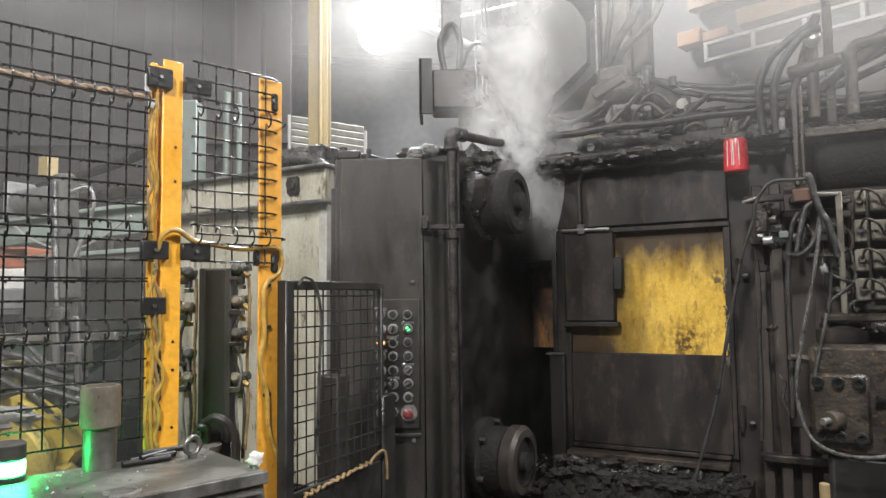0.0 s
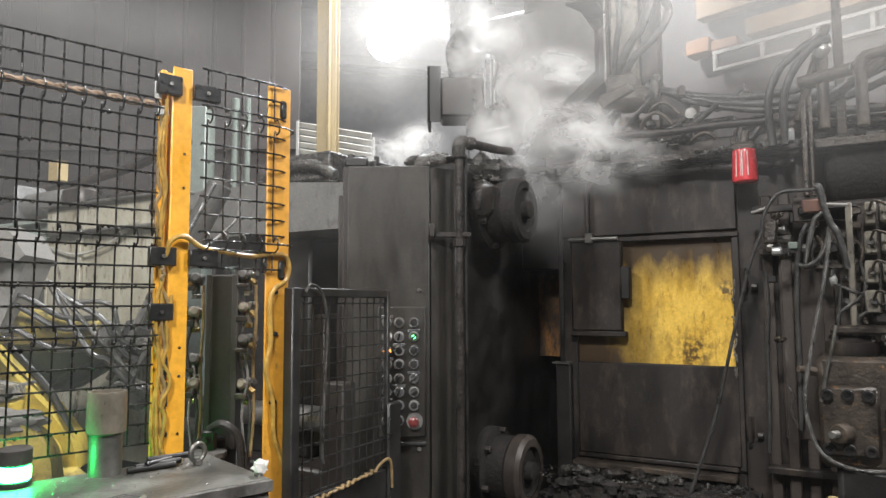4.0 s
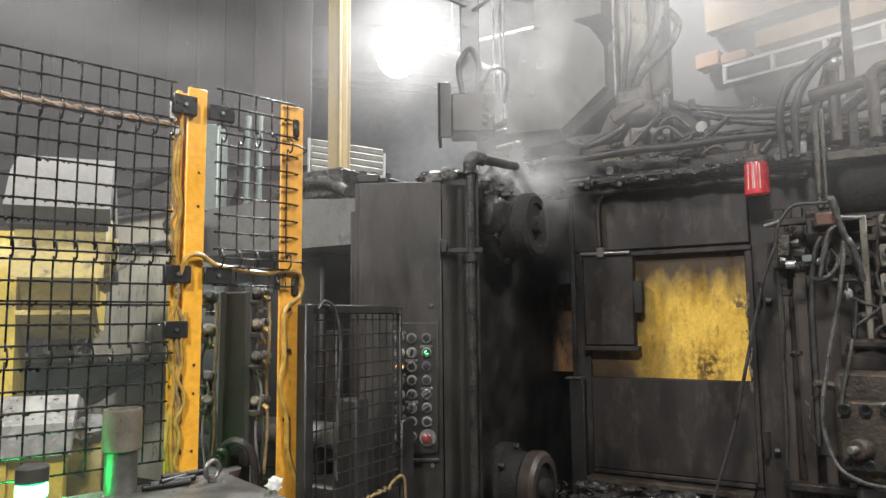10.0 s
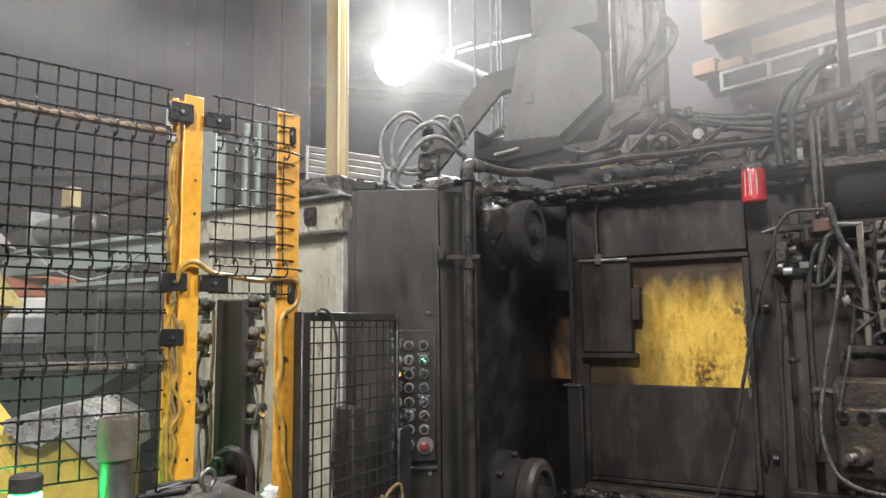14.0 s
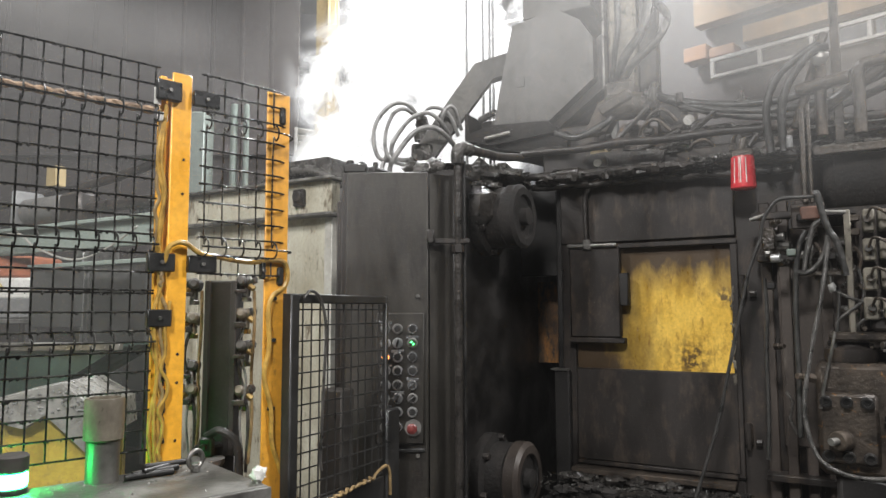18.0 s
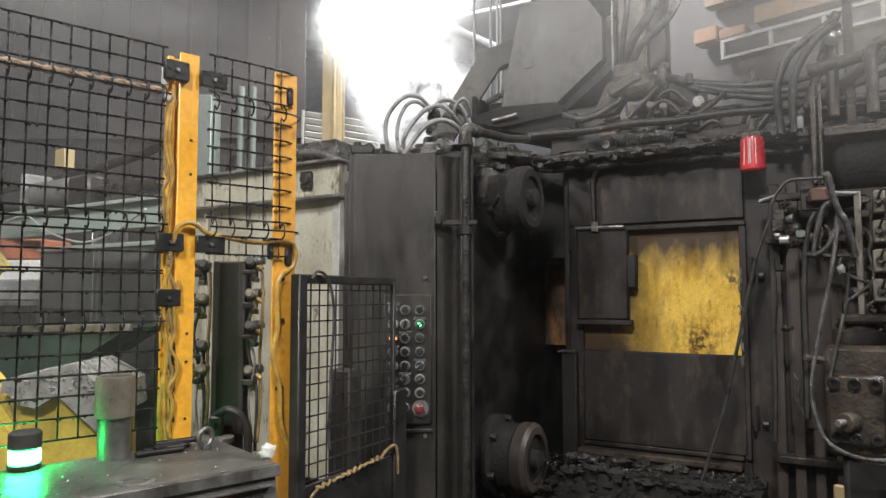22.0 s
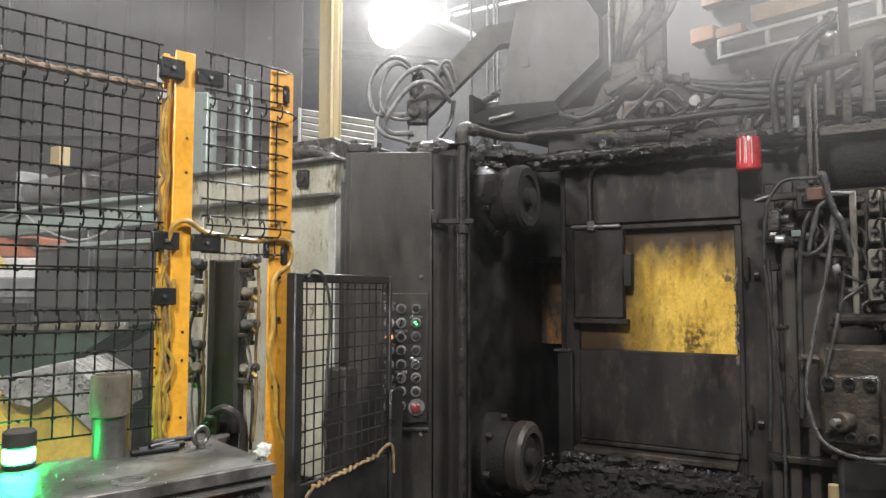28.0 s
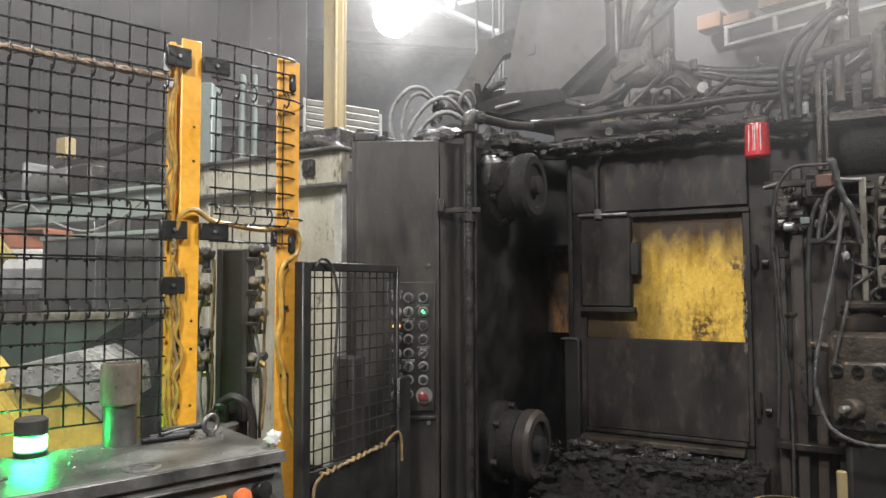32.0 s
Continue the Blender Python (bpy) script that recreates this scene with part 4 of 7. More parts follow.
part("upper_block", Geo().box(-1.55, -1.12, 3.7, 4.2, 3.3, 3.75, 0.01), HOODPLATE, hood)
part("manifold", Geo().box(-1.0, -0.86, 3.72, 3.9, 2.74, 3.9, 0.012), SOOT, hood)
part("rail", Geo().box(-1.04, -1.025, 3.6, 3.66, 2.76, 4.2, 0.004), STEEL, hood)
part("column", Geo().box(-1.01, -0.86, 3.62, 3.7, 2.76, 4.2, 0.012), PALE_VALVE, hood, "dusty pale column")
part("column", Geo().box(-0.855, -0.75, 3.64, 3.72, 2.74, 4.2, 0.012), SOOT, hood, "sooty upright beside the column")
part("drive_box", Geo().box(-1.0, -0.84, 3.46, 3.62, 2.6, 2.76, 0.02).rough(0.006, 20), GRIME, hood)
part("lever", Geo().box(-1.02, -0.84, 3.42, 3.46, 2.6, 2.66, 0.01).turn(Matrix.Translation((-0.93, 3.44, 2.63)) @ pose(0, 0, 0, 0, -24, 0) @ Matrix.Translation((0.93, -3.44, -2.63))), GRIME, hood)

for x, y in ((0.185, 4.4), (0.295, 4.42), (0.335, 4.36), (0.365, 4.45)):
    solid("guide_rod", Geo().cyl((x, y, 2.3), (x, y, 7.35), 0.009, 10), ROD, HALL, "bright vertical guide rod of the spray unit", "guide rod", "guide rods")

# sprayer arm with mast and spray head; the arm turns on its pivot and the mast stays upright
PIVOT = (0.955, 4.1, 2.92)
REACH = 1.14
spray = thing("sprayer", HALL, PIVOT, "grey spray arm with hanging mast, hoses and dark spray head", "spray robot")
g = Geo().prism([(-1.2, -0.02), (-1.17, 0.05), (-0.63, 0.41), (-0.42, 0.4), (0.08, 0.12), (0.06, -0.1), (-0.45, 0.27), (-0.56, 0.28), (-1.11, -0.06)], -0.05, 0.05)
arm = part("arm", g.turn(Matrix.Translation(PIVOT)), HOODPLATE, spray, "grey bent arm", PIVOT)
HEAD = (PIVOT[0] - REACH, PIVOT[1], PIVOT[2])
g = Geo().box(-0.06, 0.06, -0.05, 0.05, -0.78, 0.02, 0.01)
mast = part("mast", g.turn(Matrix.Translation(HEAD)), COVER, spray, "dusty square mast", HEAD)
part("joint", Geo().box(-0.065, 0.065, -0.07, 0.07, -0.09, 0.07, 0.015).cyl((-0.02, -0.07, -0.01), (-0.02, -0.1, -0.01), 0.04, 16).turn(Matrix.Translation(HEAD)), CRUST, mast)
part("swivel", Geo().lathe([(0, 0), (0.05, 0), (0.055, 0.04), (0.03, 0.07), (0.045, 0.1), (0.03, 0.15), (0, 0.16)], (0, 0, 0.1), None, 16).turn(Matrix.Translation(HEAD)), CRUST, mast)
LOOPS = [
    (0.013, PALEHOSE, [(-0.02, -0.06, 0.24), (-0.09, -0.1, 0.3), (-0.18, -0.12, 0.29), (-0.265, -0.13, 0.19), (-0.285, -0.13, 0.08), (-0.255, -0.13, -0.03), (-0.17, -0.12, -0.05), (-0.04, -0.06, -0.02)]),
    (0.012, PALEHOSE, [(-0.02, -0.06, 0.22), (-0.1, -0.1, 0.27), (-0.17, -0.13, 0.23), (-0.215, -0.14, 0.1), (-0.2, -0.14, -0.03), (-0.12, -0.12, -0.07), (-0.03, -0.06, -0.05)]),
    (0.013, PALEHOSE, [(-0.04, -0.06, -0.04), (-0.16, -0.12, -0.03), (-0.17, -0.15, 0.05), (-0.07, -0.15, 0.19), (0.03, -0.14, 0.235), (0.1, -0.12, 0.2), (0.17, -0.03, 0.13)]),
    (0.015, PALEHOSE, [(-0.03, -0.06, -0.14), (-0.16, -0.12, -0.15), (-0.18, -0.16, -0.08), (-0.06, -0.18, 0.09), (0.04, -0.17, 0.14), (0.12, -0.14, 0.12), (0.2, -0.03, 0.06)]),
    (0.013, PALEHOSE, [(-0.2, -0.12, 0.0), (-0.235, -0.13, -0.1), (-0.19, -0.14, -0.17), (-0.1, -0.1, -0.19), (-0.02, -0.04, -0.2)]),
    (0.012, PALEHOSE, [(-0.02, -0.04, 0.23), (0.06, -0.1, 0.28), (0.16, -0.1, 0.24), (0.22, -0.04, 0.12)]),
    (0.011, PALEHOSE, [(0.1, -0.03, 0.1), (0.13, -0.11, 0.24), (0.19, -0.1, 0.28), (0.24, -0.03, 0.16)]),
    (0.013, RUBBER, [(0.22, -0.03, 0.06), (0.19, -0.12, -0.1), (0.11, -0.12, -0.2), (0.02, -0.04, -0.23)]),
]
for r, m, pts in LOOPS:
    part("hose", Geo().tube(pts, r, 8).turn(Matrix.Translation(HEAD)), m, mast)
sh = part("spray_head", Geo().box(-0.12, 0.14, -0.12, 0.12, -1.02, -0.78, 0.012).turn(Matrix.Translation(HEAD)), SOOT, mast, "dark spray head block")
part("baffle", Geo().box(-0.2, -0.18, -0.14, 0.12, -1.06, -0.72, 0.004).box(-0.2, -0.12, -0.14, -0.128, -1.06, -0.72, 0.003).turn(Matrix.Translation(HEAD)), OILY, mast, "black sheet baffle")
part("hose", Geo().tube([(-0.05, -0.08, -0.78), (-0.07, -0.1, -0.6), (0.0, -0.1, -0.5), (0.05, -0.09, -0.6), (0.04, -0.08, -0.78)], 0.018, 8).turn(Matrix.Translation(HEAD)), RUBBER, mast)
part("hose", Geo().tube([(0.05, -0.08, -0.78), (0.12, -0.12, -0.64), (0.22, -0.12, -0.66), (0.2, -0.1, -0.84)], 0.012, 8).turn(Matrix.Translation(HEAD)), RUBBER, mast)
for k in range(4):
    part("nozzle", Geo().cyl((0.08, -0.12, -0.82 - 0.05 * k), (0.08, -0.16, -0.82 - 0.05 * k), 0.014, 10).turn(Matrix.Translation(HEAD)), CRUST, mast)

# ---- the sliding die door and the robot cell ----
ddoor = thing("die_door", MACH, (-3.47, 3.3, 0.4), "pale stained sliding die door with steel edge", "door")
part("sheet", Geo().box(-4.3, -2.72, 3.3, 3.33, 0.42, 2.16, 0.004), DOOR, ddoor)
part("header", Geo().box(-4.3, -2.655, 3.27, 3.36, 2.17, 2.37, 0.006), DOOR, ddoor)
part("header_lip", Geo().box(-4.32, -2.63, 3.22, 3.38, 2.372, 2.39, 0.003), STEEL, ddoor)
part("header_lip", Geo().box(-4.32, -2.62, 3.22, 3.3, 2.145, 2.165, 0.003), STEEL, ddoor)
part("edge_strip", Geo().box(-2.72, -2.66, 3.285, 3.34, 0.42, 2.14, 0.004), LOUVER, ddoor, "bare metal edge strip")
part("edge_strip", Geo().box(-4.33, -4.3, 3.285, 3.34, 0.42, 2.14, 0.004), DOOR, ddoor)
part("stiffener", Geo().box(-3.86, -3.82, 3.27, 3.3, 0.45, 2.12, 0.004), DOOR, ddoor)
part("roller_bracket", Geo().box(-2.95, -2.86, 3.24, 3.29, 2.22, 2.33, 0.01), SOOT, ddoor)
part("roller", Geo().cyl((-2.9, 3.22, 2.28), (-2.9, 3.26, 2.28), 0.035, 16), SOOT, ddoor)

solid("door_track", Geo().box(-8.6, -4.36, 3.4, 3.46, 2.08, 2.31, 0.006).box(-8.6, -4.36, 3.34, 3.4, 2.28, 2.31, 0.004), GREEN_BEAM, MACH, "pale green door track beam", "beam")
SCREEN_U = (-6.33, -5.48, -4.66)
SCREEN_TOP = 1.95
scr = thing("mesh_screen", MACH, (-5.2, 3.5, 0), "grey perforated splash screen beside the die", "screen")
U0, U1, U2 = SCREEN_U
part("sheet", Geo().box(U0, U1 - 0.02, 3.52, 3.54, SCREEN_TOP - 0.52, SCREEN_TOP, 0.004).rough(0.006, 5), SCREEN, scr, "dented solid sheet, grey with splashes")
part("backing", Geo().box(U1 - 0.02, U2, 3.56, 3.57, 0.4, SCREEN_TOP, 0.002), CHANNEL, scr, "dark backing behind the mesh")
part("rim", Geo().box(U0, U2, 3.49, 3.52, SCREEN_TOP, SCREEN_TOP + 0.035, 0.004), GREEN_BEAM, scr)
part("rim", Geo().box(U2 - 0.02, U2 + 0.02, 3.49, 3.54, 0.4, SCREEN_TOP, 0.004), SCREEN, scr)
part("seam", Geo().box(U1 - 0.03, U1 - 0.01, 3.5, 3.53, 0.5, SCREEN_TOP, 0.004), SCREEN, scr)
g = Geo()
span, height = U2 - U1, SCREEN_TOP - 0.4
for slope in (1, -1):
    k = -height
    while k < span:
        a, b = max(0.0, k), min(span, k + height)
        if b - a > 0.02:
            z0, z1 = (a - k), (b - k)
            if slope < 0:
                z0, z1 = height - z0, height - z1
            g.tube([(U1 + a, 3.51 + 0.003 * slope, 0.4 + z0), (U1 + b, 3.51 + 0.003 * slope, 0.4 + z1)], 0.0032, 4)
        k += 0.03
tagged(part("expanded_mesh", g, SCREEN, scr), "expanded metal mesh of the screen", kind="stuff")
part("foot", Geo().box(U0, U0 + 0.08, 3.5, 3.56, 0, SCREEN_TOP - 0.5).box(U2 - 0.06, U2, 3.545, 3.558, 0, 0.5), SCREEN, scr)

hopper = thing("scrap_hopper", HALL, (-3.0, 4.4, 0), "dark green scrap chute with pale steel rim", "chute")
part("body", Geo().prism([(-4.6, 1.34), (-2.02, 1.34), (-2.6, 0.98), (-3.4, 0.8), (-4.6, 0.8)], 4.35, 5.0), DARK_GREEN, hopper)
part("rim", Geo().box(-4.6, -2.0, 4.31, 4.36, 1.32, 1.37, 0.004), STEEL, hopper)
part("leg", Geo().box(-2.9, -2.8, 4.4, 4.5, 0, 0.95).box(-4.4, -4.3, 4.4, 4.5, 0, 0.85), DARK_GREEN, hopper)

pump = thing("drive_motor", MACH, (-6.3, 3.55, 2.31), "dusty grey drive motor on the door track", "motor")
part("body", Geo().cyl((-6.35, 3.5, 2.47), (-5.75, 3.5, 2.47), 0.12, 20), HOOD, pump)
part("end_plate", Geo().box(-6.42, -6.36, 3.36, 3.64, 2.31, 2.66, 0.02), COVER, pump)
part("gearbox", Geo().box(-5.75, -5.45, 3.4, 3.62, 2.31, 2.58, 0.03), SOOT, pump)
part("shaft", Geo().cyl((-5.45, 3.5, 2.44), (-4.6, 3.5, 2.44), 0.05, 14), SOOT, pump)
part("terminal_box", Geo().box(-5.98, -5.84, 3.42, 3.52, 2.66, 2.84, 0.006), CREAM, pump, "small cream terminal box")
part("stem", Geo().cyl((-5.91, 3.47, 2.58), (-5.91, 3.47, 2.67), 0.02, 8), SOOT, pump)
solid("bright_tray", Geo().box(-5.1, -4.5, 3.52, 3.7, 2.45, 2.5, 0.004).box(-5.0, -4.6, 3.55, 3.65, 2.31, 2.45, 0.004), ALU, MACH, "bright metal tray edge on the track", "tray")
solid("overhead_pipe", Geo().tube([(-7.6, 3.7, 2.62), (-6.4, 3.7, 2.66), (-5.2, 3.7, 2.76), (-4.5, 3.7, 2.9)], 0.04, 10), SOOT, MACH, "dark curved overhead pipe", "pipe")
solid("green_guard_plate", Geo().prism([(-4.75, 2.31), (-4.35, 2.31), (-4.4, 2.9), (-4.6, 2.75)], 3.56, 3.6), DARK_GREEN, MACH, "dark green triangular guard plate", "guard plate")
solid("looped_cable", Geo().tube([(-6.6, 3.28, 2.2), (-6.1, 3.26, 2.24), (-5.8, 3.26, 2.1), (-5.3, 3.26, 1.98), (-4.9, 3.26, 2.03), (-4.5, 3.27, 2.2)], 0.009, 6), LOUVER, MACH, "pale cable looped below the track", "cable")

for i, (x, z, c, m) in enumerate(((-3.95, 1.98, "orange", BIN_ORANGE), (-3.95, 1.78, "white", WHITE), (-3.95, 1.6, "grey", COVER))):
    solid("storage_bin", Geo().box(x - 0.5, x + (0.2 if i == 0 else 0.5), 6.3, 6.8, z - 0.1, z + 0.1, 0.02), m, HALL, c + " storage bin on the far rack", "bin", "bins on the far rack")
solid("storage_rack", Geo().box(-4.7, -4.64, 6.2, 6.9, 0, 2.3).box(-3.3, -3.24, 6.2, 6.9, 0, 2.3).box(-4.7, -3.24, 6.2, 6.9, 1.46, 1.5).box(-4.7, -3.24, 6.2, 6.9, 1.08, 1.12), STEEL, HALL, "grey steel rack with bins", "rack")

# articulated robot: turret, lower arm and forearm; the links lie at their zero pose straight up and straight out
AXIS = Vector((-2.4, 3.95, 0.0))
OFFSET = Vector((0.05, 0, 0.68))
L1 = 1.22
L2 = 1.05
robot = thing("casting_robot", HALL, AXIS, "yellow articulated foundry robot with grey dust covers", "robot")
part("pedestal", Geo().lathe([(0, 0), (0.42, 0), (0.42, 0.05), (0.3, 0.1), (0.28, 0.3), (0.34, 0.34), (0.34, 0.4), (0, 0.4)], AXIS, None, 28), ROBOT_DIRTY, robot)
g = Geo().lathe([(0, 0.4), (0.34, 0.4), (0.38, 0.44), (0.38, 0.54), (0.3, 0.62), (0, 0.64)], (0, 0, 0), None, 32)
turret = part("turret", g.turn(Matrix.Translation(AXIS)), ROBOT_DIRTY, robot, "yellow turret with scuffed paint", AXIS)
quarter = [(0.3 * math.cos(radians(a)), 0.68 + 0.3 * math.sin(radians(a))) for a in range(0, 181, 12)]
part("shoulder_drum", Geo().prism([(-0.34, 0.45), *quarter[::-1], (0.34, 0.45)], -0.36, -0.2).turn(Matrix.Translation(AXIS)), ROBOT_DIRTY, turret, "scuffed yellow shoulder drum")
part("drum_cap", Geo().cyl((0, -0.36, 0.68), (0, -0.39, 0.68), 0.2, 28).turn(Matrix.Translation(AXIS)), ROBOT_DIRTY, turret)
for a in range(0, 360, 40):
    part("cap_bolt", Geo().cyl((0.16 * math.cos(radians(a)), -0.39, 0.68 + 0.16 * math.sin(radians(a))), (0.16 * math.cos(radians(a)), -0.402, 0.68 + 0.16 * math.sin(radians(a))), 0.014, 6).turn(Matrix.Translation(AXIS)), SOOT, turret)
part("dust_cover", Geo().blob((-0.03, -0.29, 0.95), 0.27, 0.11, 0.07, 0.3, 3, 30, 14, 5).turn(Matrix.Translation(AXIS)), ROBOT_COVER, turret, "dusty grey draped plastic cover")
part("rear_box", Geo().prism([(-0.02, 0.42), (-0.5, 0.42), (-0.5, 0.96), (-0.36, 1.1), (-0.02, 1.02)], -0.2, 0.34).turn(Matrix.Translation(AXIS)), ROBOT_YELLOW, turret, "yellow counterweight box")
for y in (-0.2, 0.05, 0.3):
    part("rib", Geo().prism([(-0.28, 0.42), (-0.535, 0.42), (-0.535, 0.94), (-0.4, 1.06), (-0.28, 1.04)], y, y + 0.07).turn(Matrix.Translation(AXIS)), ROBOT_YELLOW, turret)
part("rear_cover", Geo().prism([(-0.02, 1.04), (-0.36, 1.12), (-0.5, 0.99), (-0.56, 0.88), (-0.59, 0.9), (-0.56, 1.06), (-0.37, 1.19), (-0.02, 1.11)], -0.24, 0.4).rough(0.012, 9).turn(Matrix.Translation(AXIS)), ROBOT_WRAP, turret, "crumpled grey plastic cover strewn with crumbs")
part("cover_drape", Geo().prism([(-0.05, 1.1), (-0.37, 1.18), (-0.57, 1.04), (-0.57, 0.9), (-0.5, 0.84), (-0.4, 0.93), (-0.3, 1.04), (-0.2, 0.96), (-0.12, 0.98), (-0.05, 1.05)], 0.38, 0.42).rough(0.016, 8).turn(Matrix.Translation(AXIS)), ROBOT_WRAP, turret, "hanging edge of the plastic cover")
g = Geo()
random.seed(19)
for k in range(170):
    x = random.uniform(-0.54, -0.04)
    z = 1.105 - (x + 0.02) * 0.23 if x > -0.37 else 1.19 + (x + 0.37) * 0.68
    y = random.uniform(-0.2, 0.39) if k % 2 else 0.425
    g.blob((x, y, z if k % 2 else z - random.uniform(0.02, 0.14)), random.uniform(0.004, 0.012), random.uniform(0.004, 0.01), 0.006, 0.5, 3, 7, 5, k)
part("crumbs", g.turn(Matrix.Translation(AXIS)), PALEHOSE, turret, "pale crumbs of residue")
part("motor", Geo().cyl((0.08, 0.26, 0.45), (0.08, 0.26, 0.9), 0.1, 18).turn(Matrix.Translation(AXIS)), ROBOT_DIRTY, turret)
SHOULDER = AXIS + OFFSET
ARM_SIDE = [(-0.14, -0.2), (0.14, -0.2), (0.21, -0.05), (0.215, 0.2), (0.185, 0.5), (0.175, 0.85), (0.2, 1.1), (0.2, 1.28), (0.13, 1.38), (0.0, 1.42), (-0.13, 1.38), (-0.2, 1.28), (-0.2, 1.1), (-0.18, 0.85), (-0.19, 0.5), (-0.215, 0.2), (-0.21, -0.05)]
lower = part("lower_arm", Geo().prism(ARM_SIDE, 0.1, 0.36).turn(Matrix.Translation(SHOULDER)), ROBOT_YELLOW, robot, "yellow cast lower arm", SHOULDER)
part("face_plate", Geo().prism([(x * 0.82, 0.03 + z * 0.95) for x, z in ARM_SIDE], 0.361, 0.38).turn(Matrix.Translation(SHOULDER)), ROBOT_YELLOW, lower)
part("joint_cap", Geo().cyl((0, 0.1, 0), (0, -0.18, 0), 0.16, 24).turn(Matrix.Translation(SHOULDER)), ROBOT_YELLOW, lower)
part("joint_cap", Geo().cyl((0, 0.1, L1), (0, 0.06, L1), 0.17, 24).cyl((0, 0.38, L1), (0, 0.4, L1), 0.13, 24).turn(Matrix.Translation(SHOULDER)), ROBOT_YELLOW, lower)
for a in range(0, 360, 45):
    for y0, y1, w in ((-0.18, -0.192, 0), (0.4, 0.41, L1)):
        part("cap_bolt", Geo().cyl((0.1 * math.cos(radians(a)), y0, w + 0.1 * math.sin(radians(a))), (0.1 * math.cos(radians(a)), y1, w + 0.1 * math.sin(radians(a))), 0.013, 6).turn(Matrix.Translation(SHOULDER)), SOOT, lower)
part("arm_hose", Geo().tube([(0.2, 0.2, 0.0), (0.245, 0.22, 0.3), (0.22, 0.2, 0.8), (0.25, 0.22, 1.1), (0.2, 0.2, 1.3)], 0.022, 10).turn(Matrix.Translation(SHOULDER)), RUBBER, lower)
ELBOW = SHOULDER + Vector((0, 0, L1))
g = Geo().prism([(-0.33, -0.3), (-0.37, 0.14), (-0.3, 0.25), (0.36, 0.27), (0.52, 0.15), (0.54, -0.12), (0.22, -0.3), (-0.1, -0.36)], -0.3, 0.06)
fore = part("forearm", g.turn(Matrix.Translation(ELBOW)), ROBOT_YELLOW, robot, "yellow robot forearm", ELBOW)
part("motor_block", Geo().box(-0.3, 0.02, -0.36, -0.302, -0.2, 0.16, 0.03).cyl((-0.12, -0.36, 0.0), (-0.12, -0.39, 0.0), 0.1, 20).turn(Matrix.Translation(ELBOW)), ROBOT_DIRTY, fore)
part("belly_plate", Geo().prism([(0.24, -0.31), (0.56, -0.13), (0.58, -0.15), (0.24, -0.34), (-0.1, -0.4), (-0.1, -0.37)], -0.28, 0.09).turn(Matrix.Translation(ELBOW)), ROBOT_DIRTY, fore, "brownish yellow belly plate")
part("rear_plate", Geo().prism([(-0.345, -0.31), (-0.385, -0.04), (-0.4, -0.04), (-0.365, -0.34)], -0.34, 0.1).turn(Matrix.Translation(ELBOW)), ROBOT_DIRTY, fore, "brownish yellow rear plate")
part("dust_cover", Geo().prism([(-0.44, -0.02), (-0.56, -0.02), (-0.56, 0.24), (-0.44, 0.46), (-0.3, 0.5), (0.55, 0.48), (0.68, 0.36), (0.66, 0.32), (-0.3, 0.315), (-0.43, 0.17)], -0.36, 0.14).rough(0.008, 6).turn(Matrix.Translation(ELBOW)), ROBOT_COVER, fore, "dusty grey cover over the forearm")
part("front_cover", Geo().prism([(0.54, 0.3), (0.66, 0.33), (0.63, -0.08), (0.56, -0.1)], -0.27, 0.1).rough(0.008, 6).turn(Matrix.Translation(ELBOW)), ROBOT_COVER, fore, "dusty grey apron at the forearm's end")
part("cover_seam", Geo().prism([(-0.445, -0.05), (-0.435, 0.165), (-0.305, 0.312), (0.56, 0.32), (0.56, 0.285), (-0.29, 0.275), (-0.395, 0.15), (-0.405, -0.05)], -0.35, 0.13).turn(Matrix.Translation(ELBOW)), BLACK, fore, "black edge of the cover")
part("wrist", Geo().cyl((0.6, -0.03, -0.02), (1.05, -0.03, 0), 0.085, 18).turn(Matrix.Translation(ELBOW)), ROBOT_DIRTY, fore)
for k, (z, y) in enumerate(((0.1, -0.16), (0.04, -0.18), (-0.08, -0.17))):
    part("arm_hose", Geo().tube([(0.45, y, z), (0.66, y - 0.04, z + 0.04), (0.88, y - 0.02, z - 0.03), (1.05, y + 0.06, z)], 0.017, 8).turn(Matrix.Translation(ELBOW)), RUBBER, fore)
WRIST = ELBOW + Vector((L2, 0, 0))
g = Geo().cyl((0, 0, 0), (0.1, 0, 0), 0.1, 18).cyl((0.2, 0, 0.1), (0.22, 0, 0.42), 0.05, 16).cyl((0.22, 0, 0.4), (0.235, 0, 1.1), 0.074, 18).cyl((0.237, 0, 1.09), (0.238, 0, 1.13), 0.06, 16).box(0.06, 0.3, -0.07, 0.07, -0.08, 0.08, 0.02)
tool = part("gripper", g.turn(Matrix.Translation(WRIST)), TOOLGREY, robot, "dark extraction gripper", WRIST)
part("jaw", Geo().box(0.12, 0.32, -0.09, 0.09, -0.02, 0.16, 0.02).turn(Matrix.Translation(WRIST)), OILY, tool)
part("jaw", Geo().box(0.22, 0.42, -0.09, 0.09, -0.3, -0.16, 0.02).cyl((0.26, -0.1, -0.22), (0.26, -0.14, -0.22), 0.05, 14).turn(Matrix.Translation(WRIST)), TAR, tool)
part("jaw_link", Geo().box(0.16, 0.2, -0.1, -0.07, -0.2, 0.36, 0.01).box(0.27, 0.31, -0.1, -0.07, -0.2, 0.3, 0.01).turn(Matrix.Translation(WRIST)), TOOLGREY, tool)
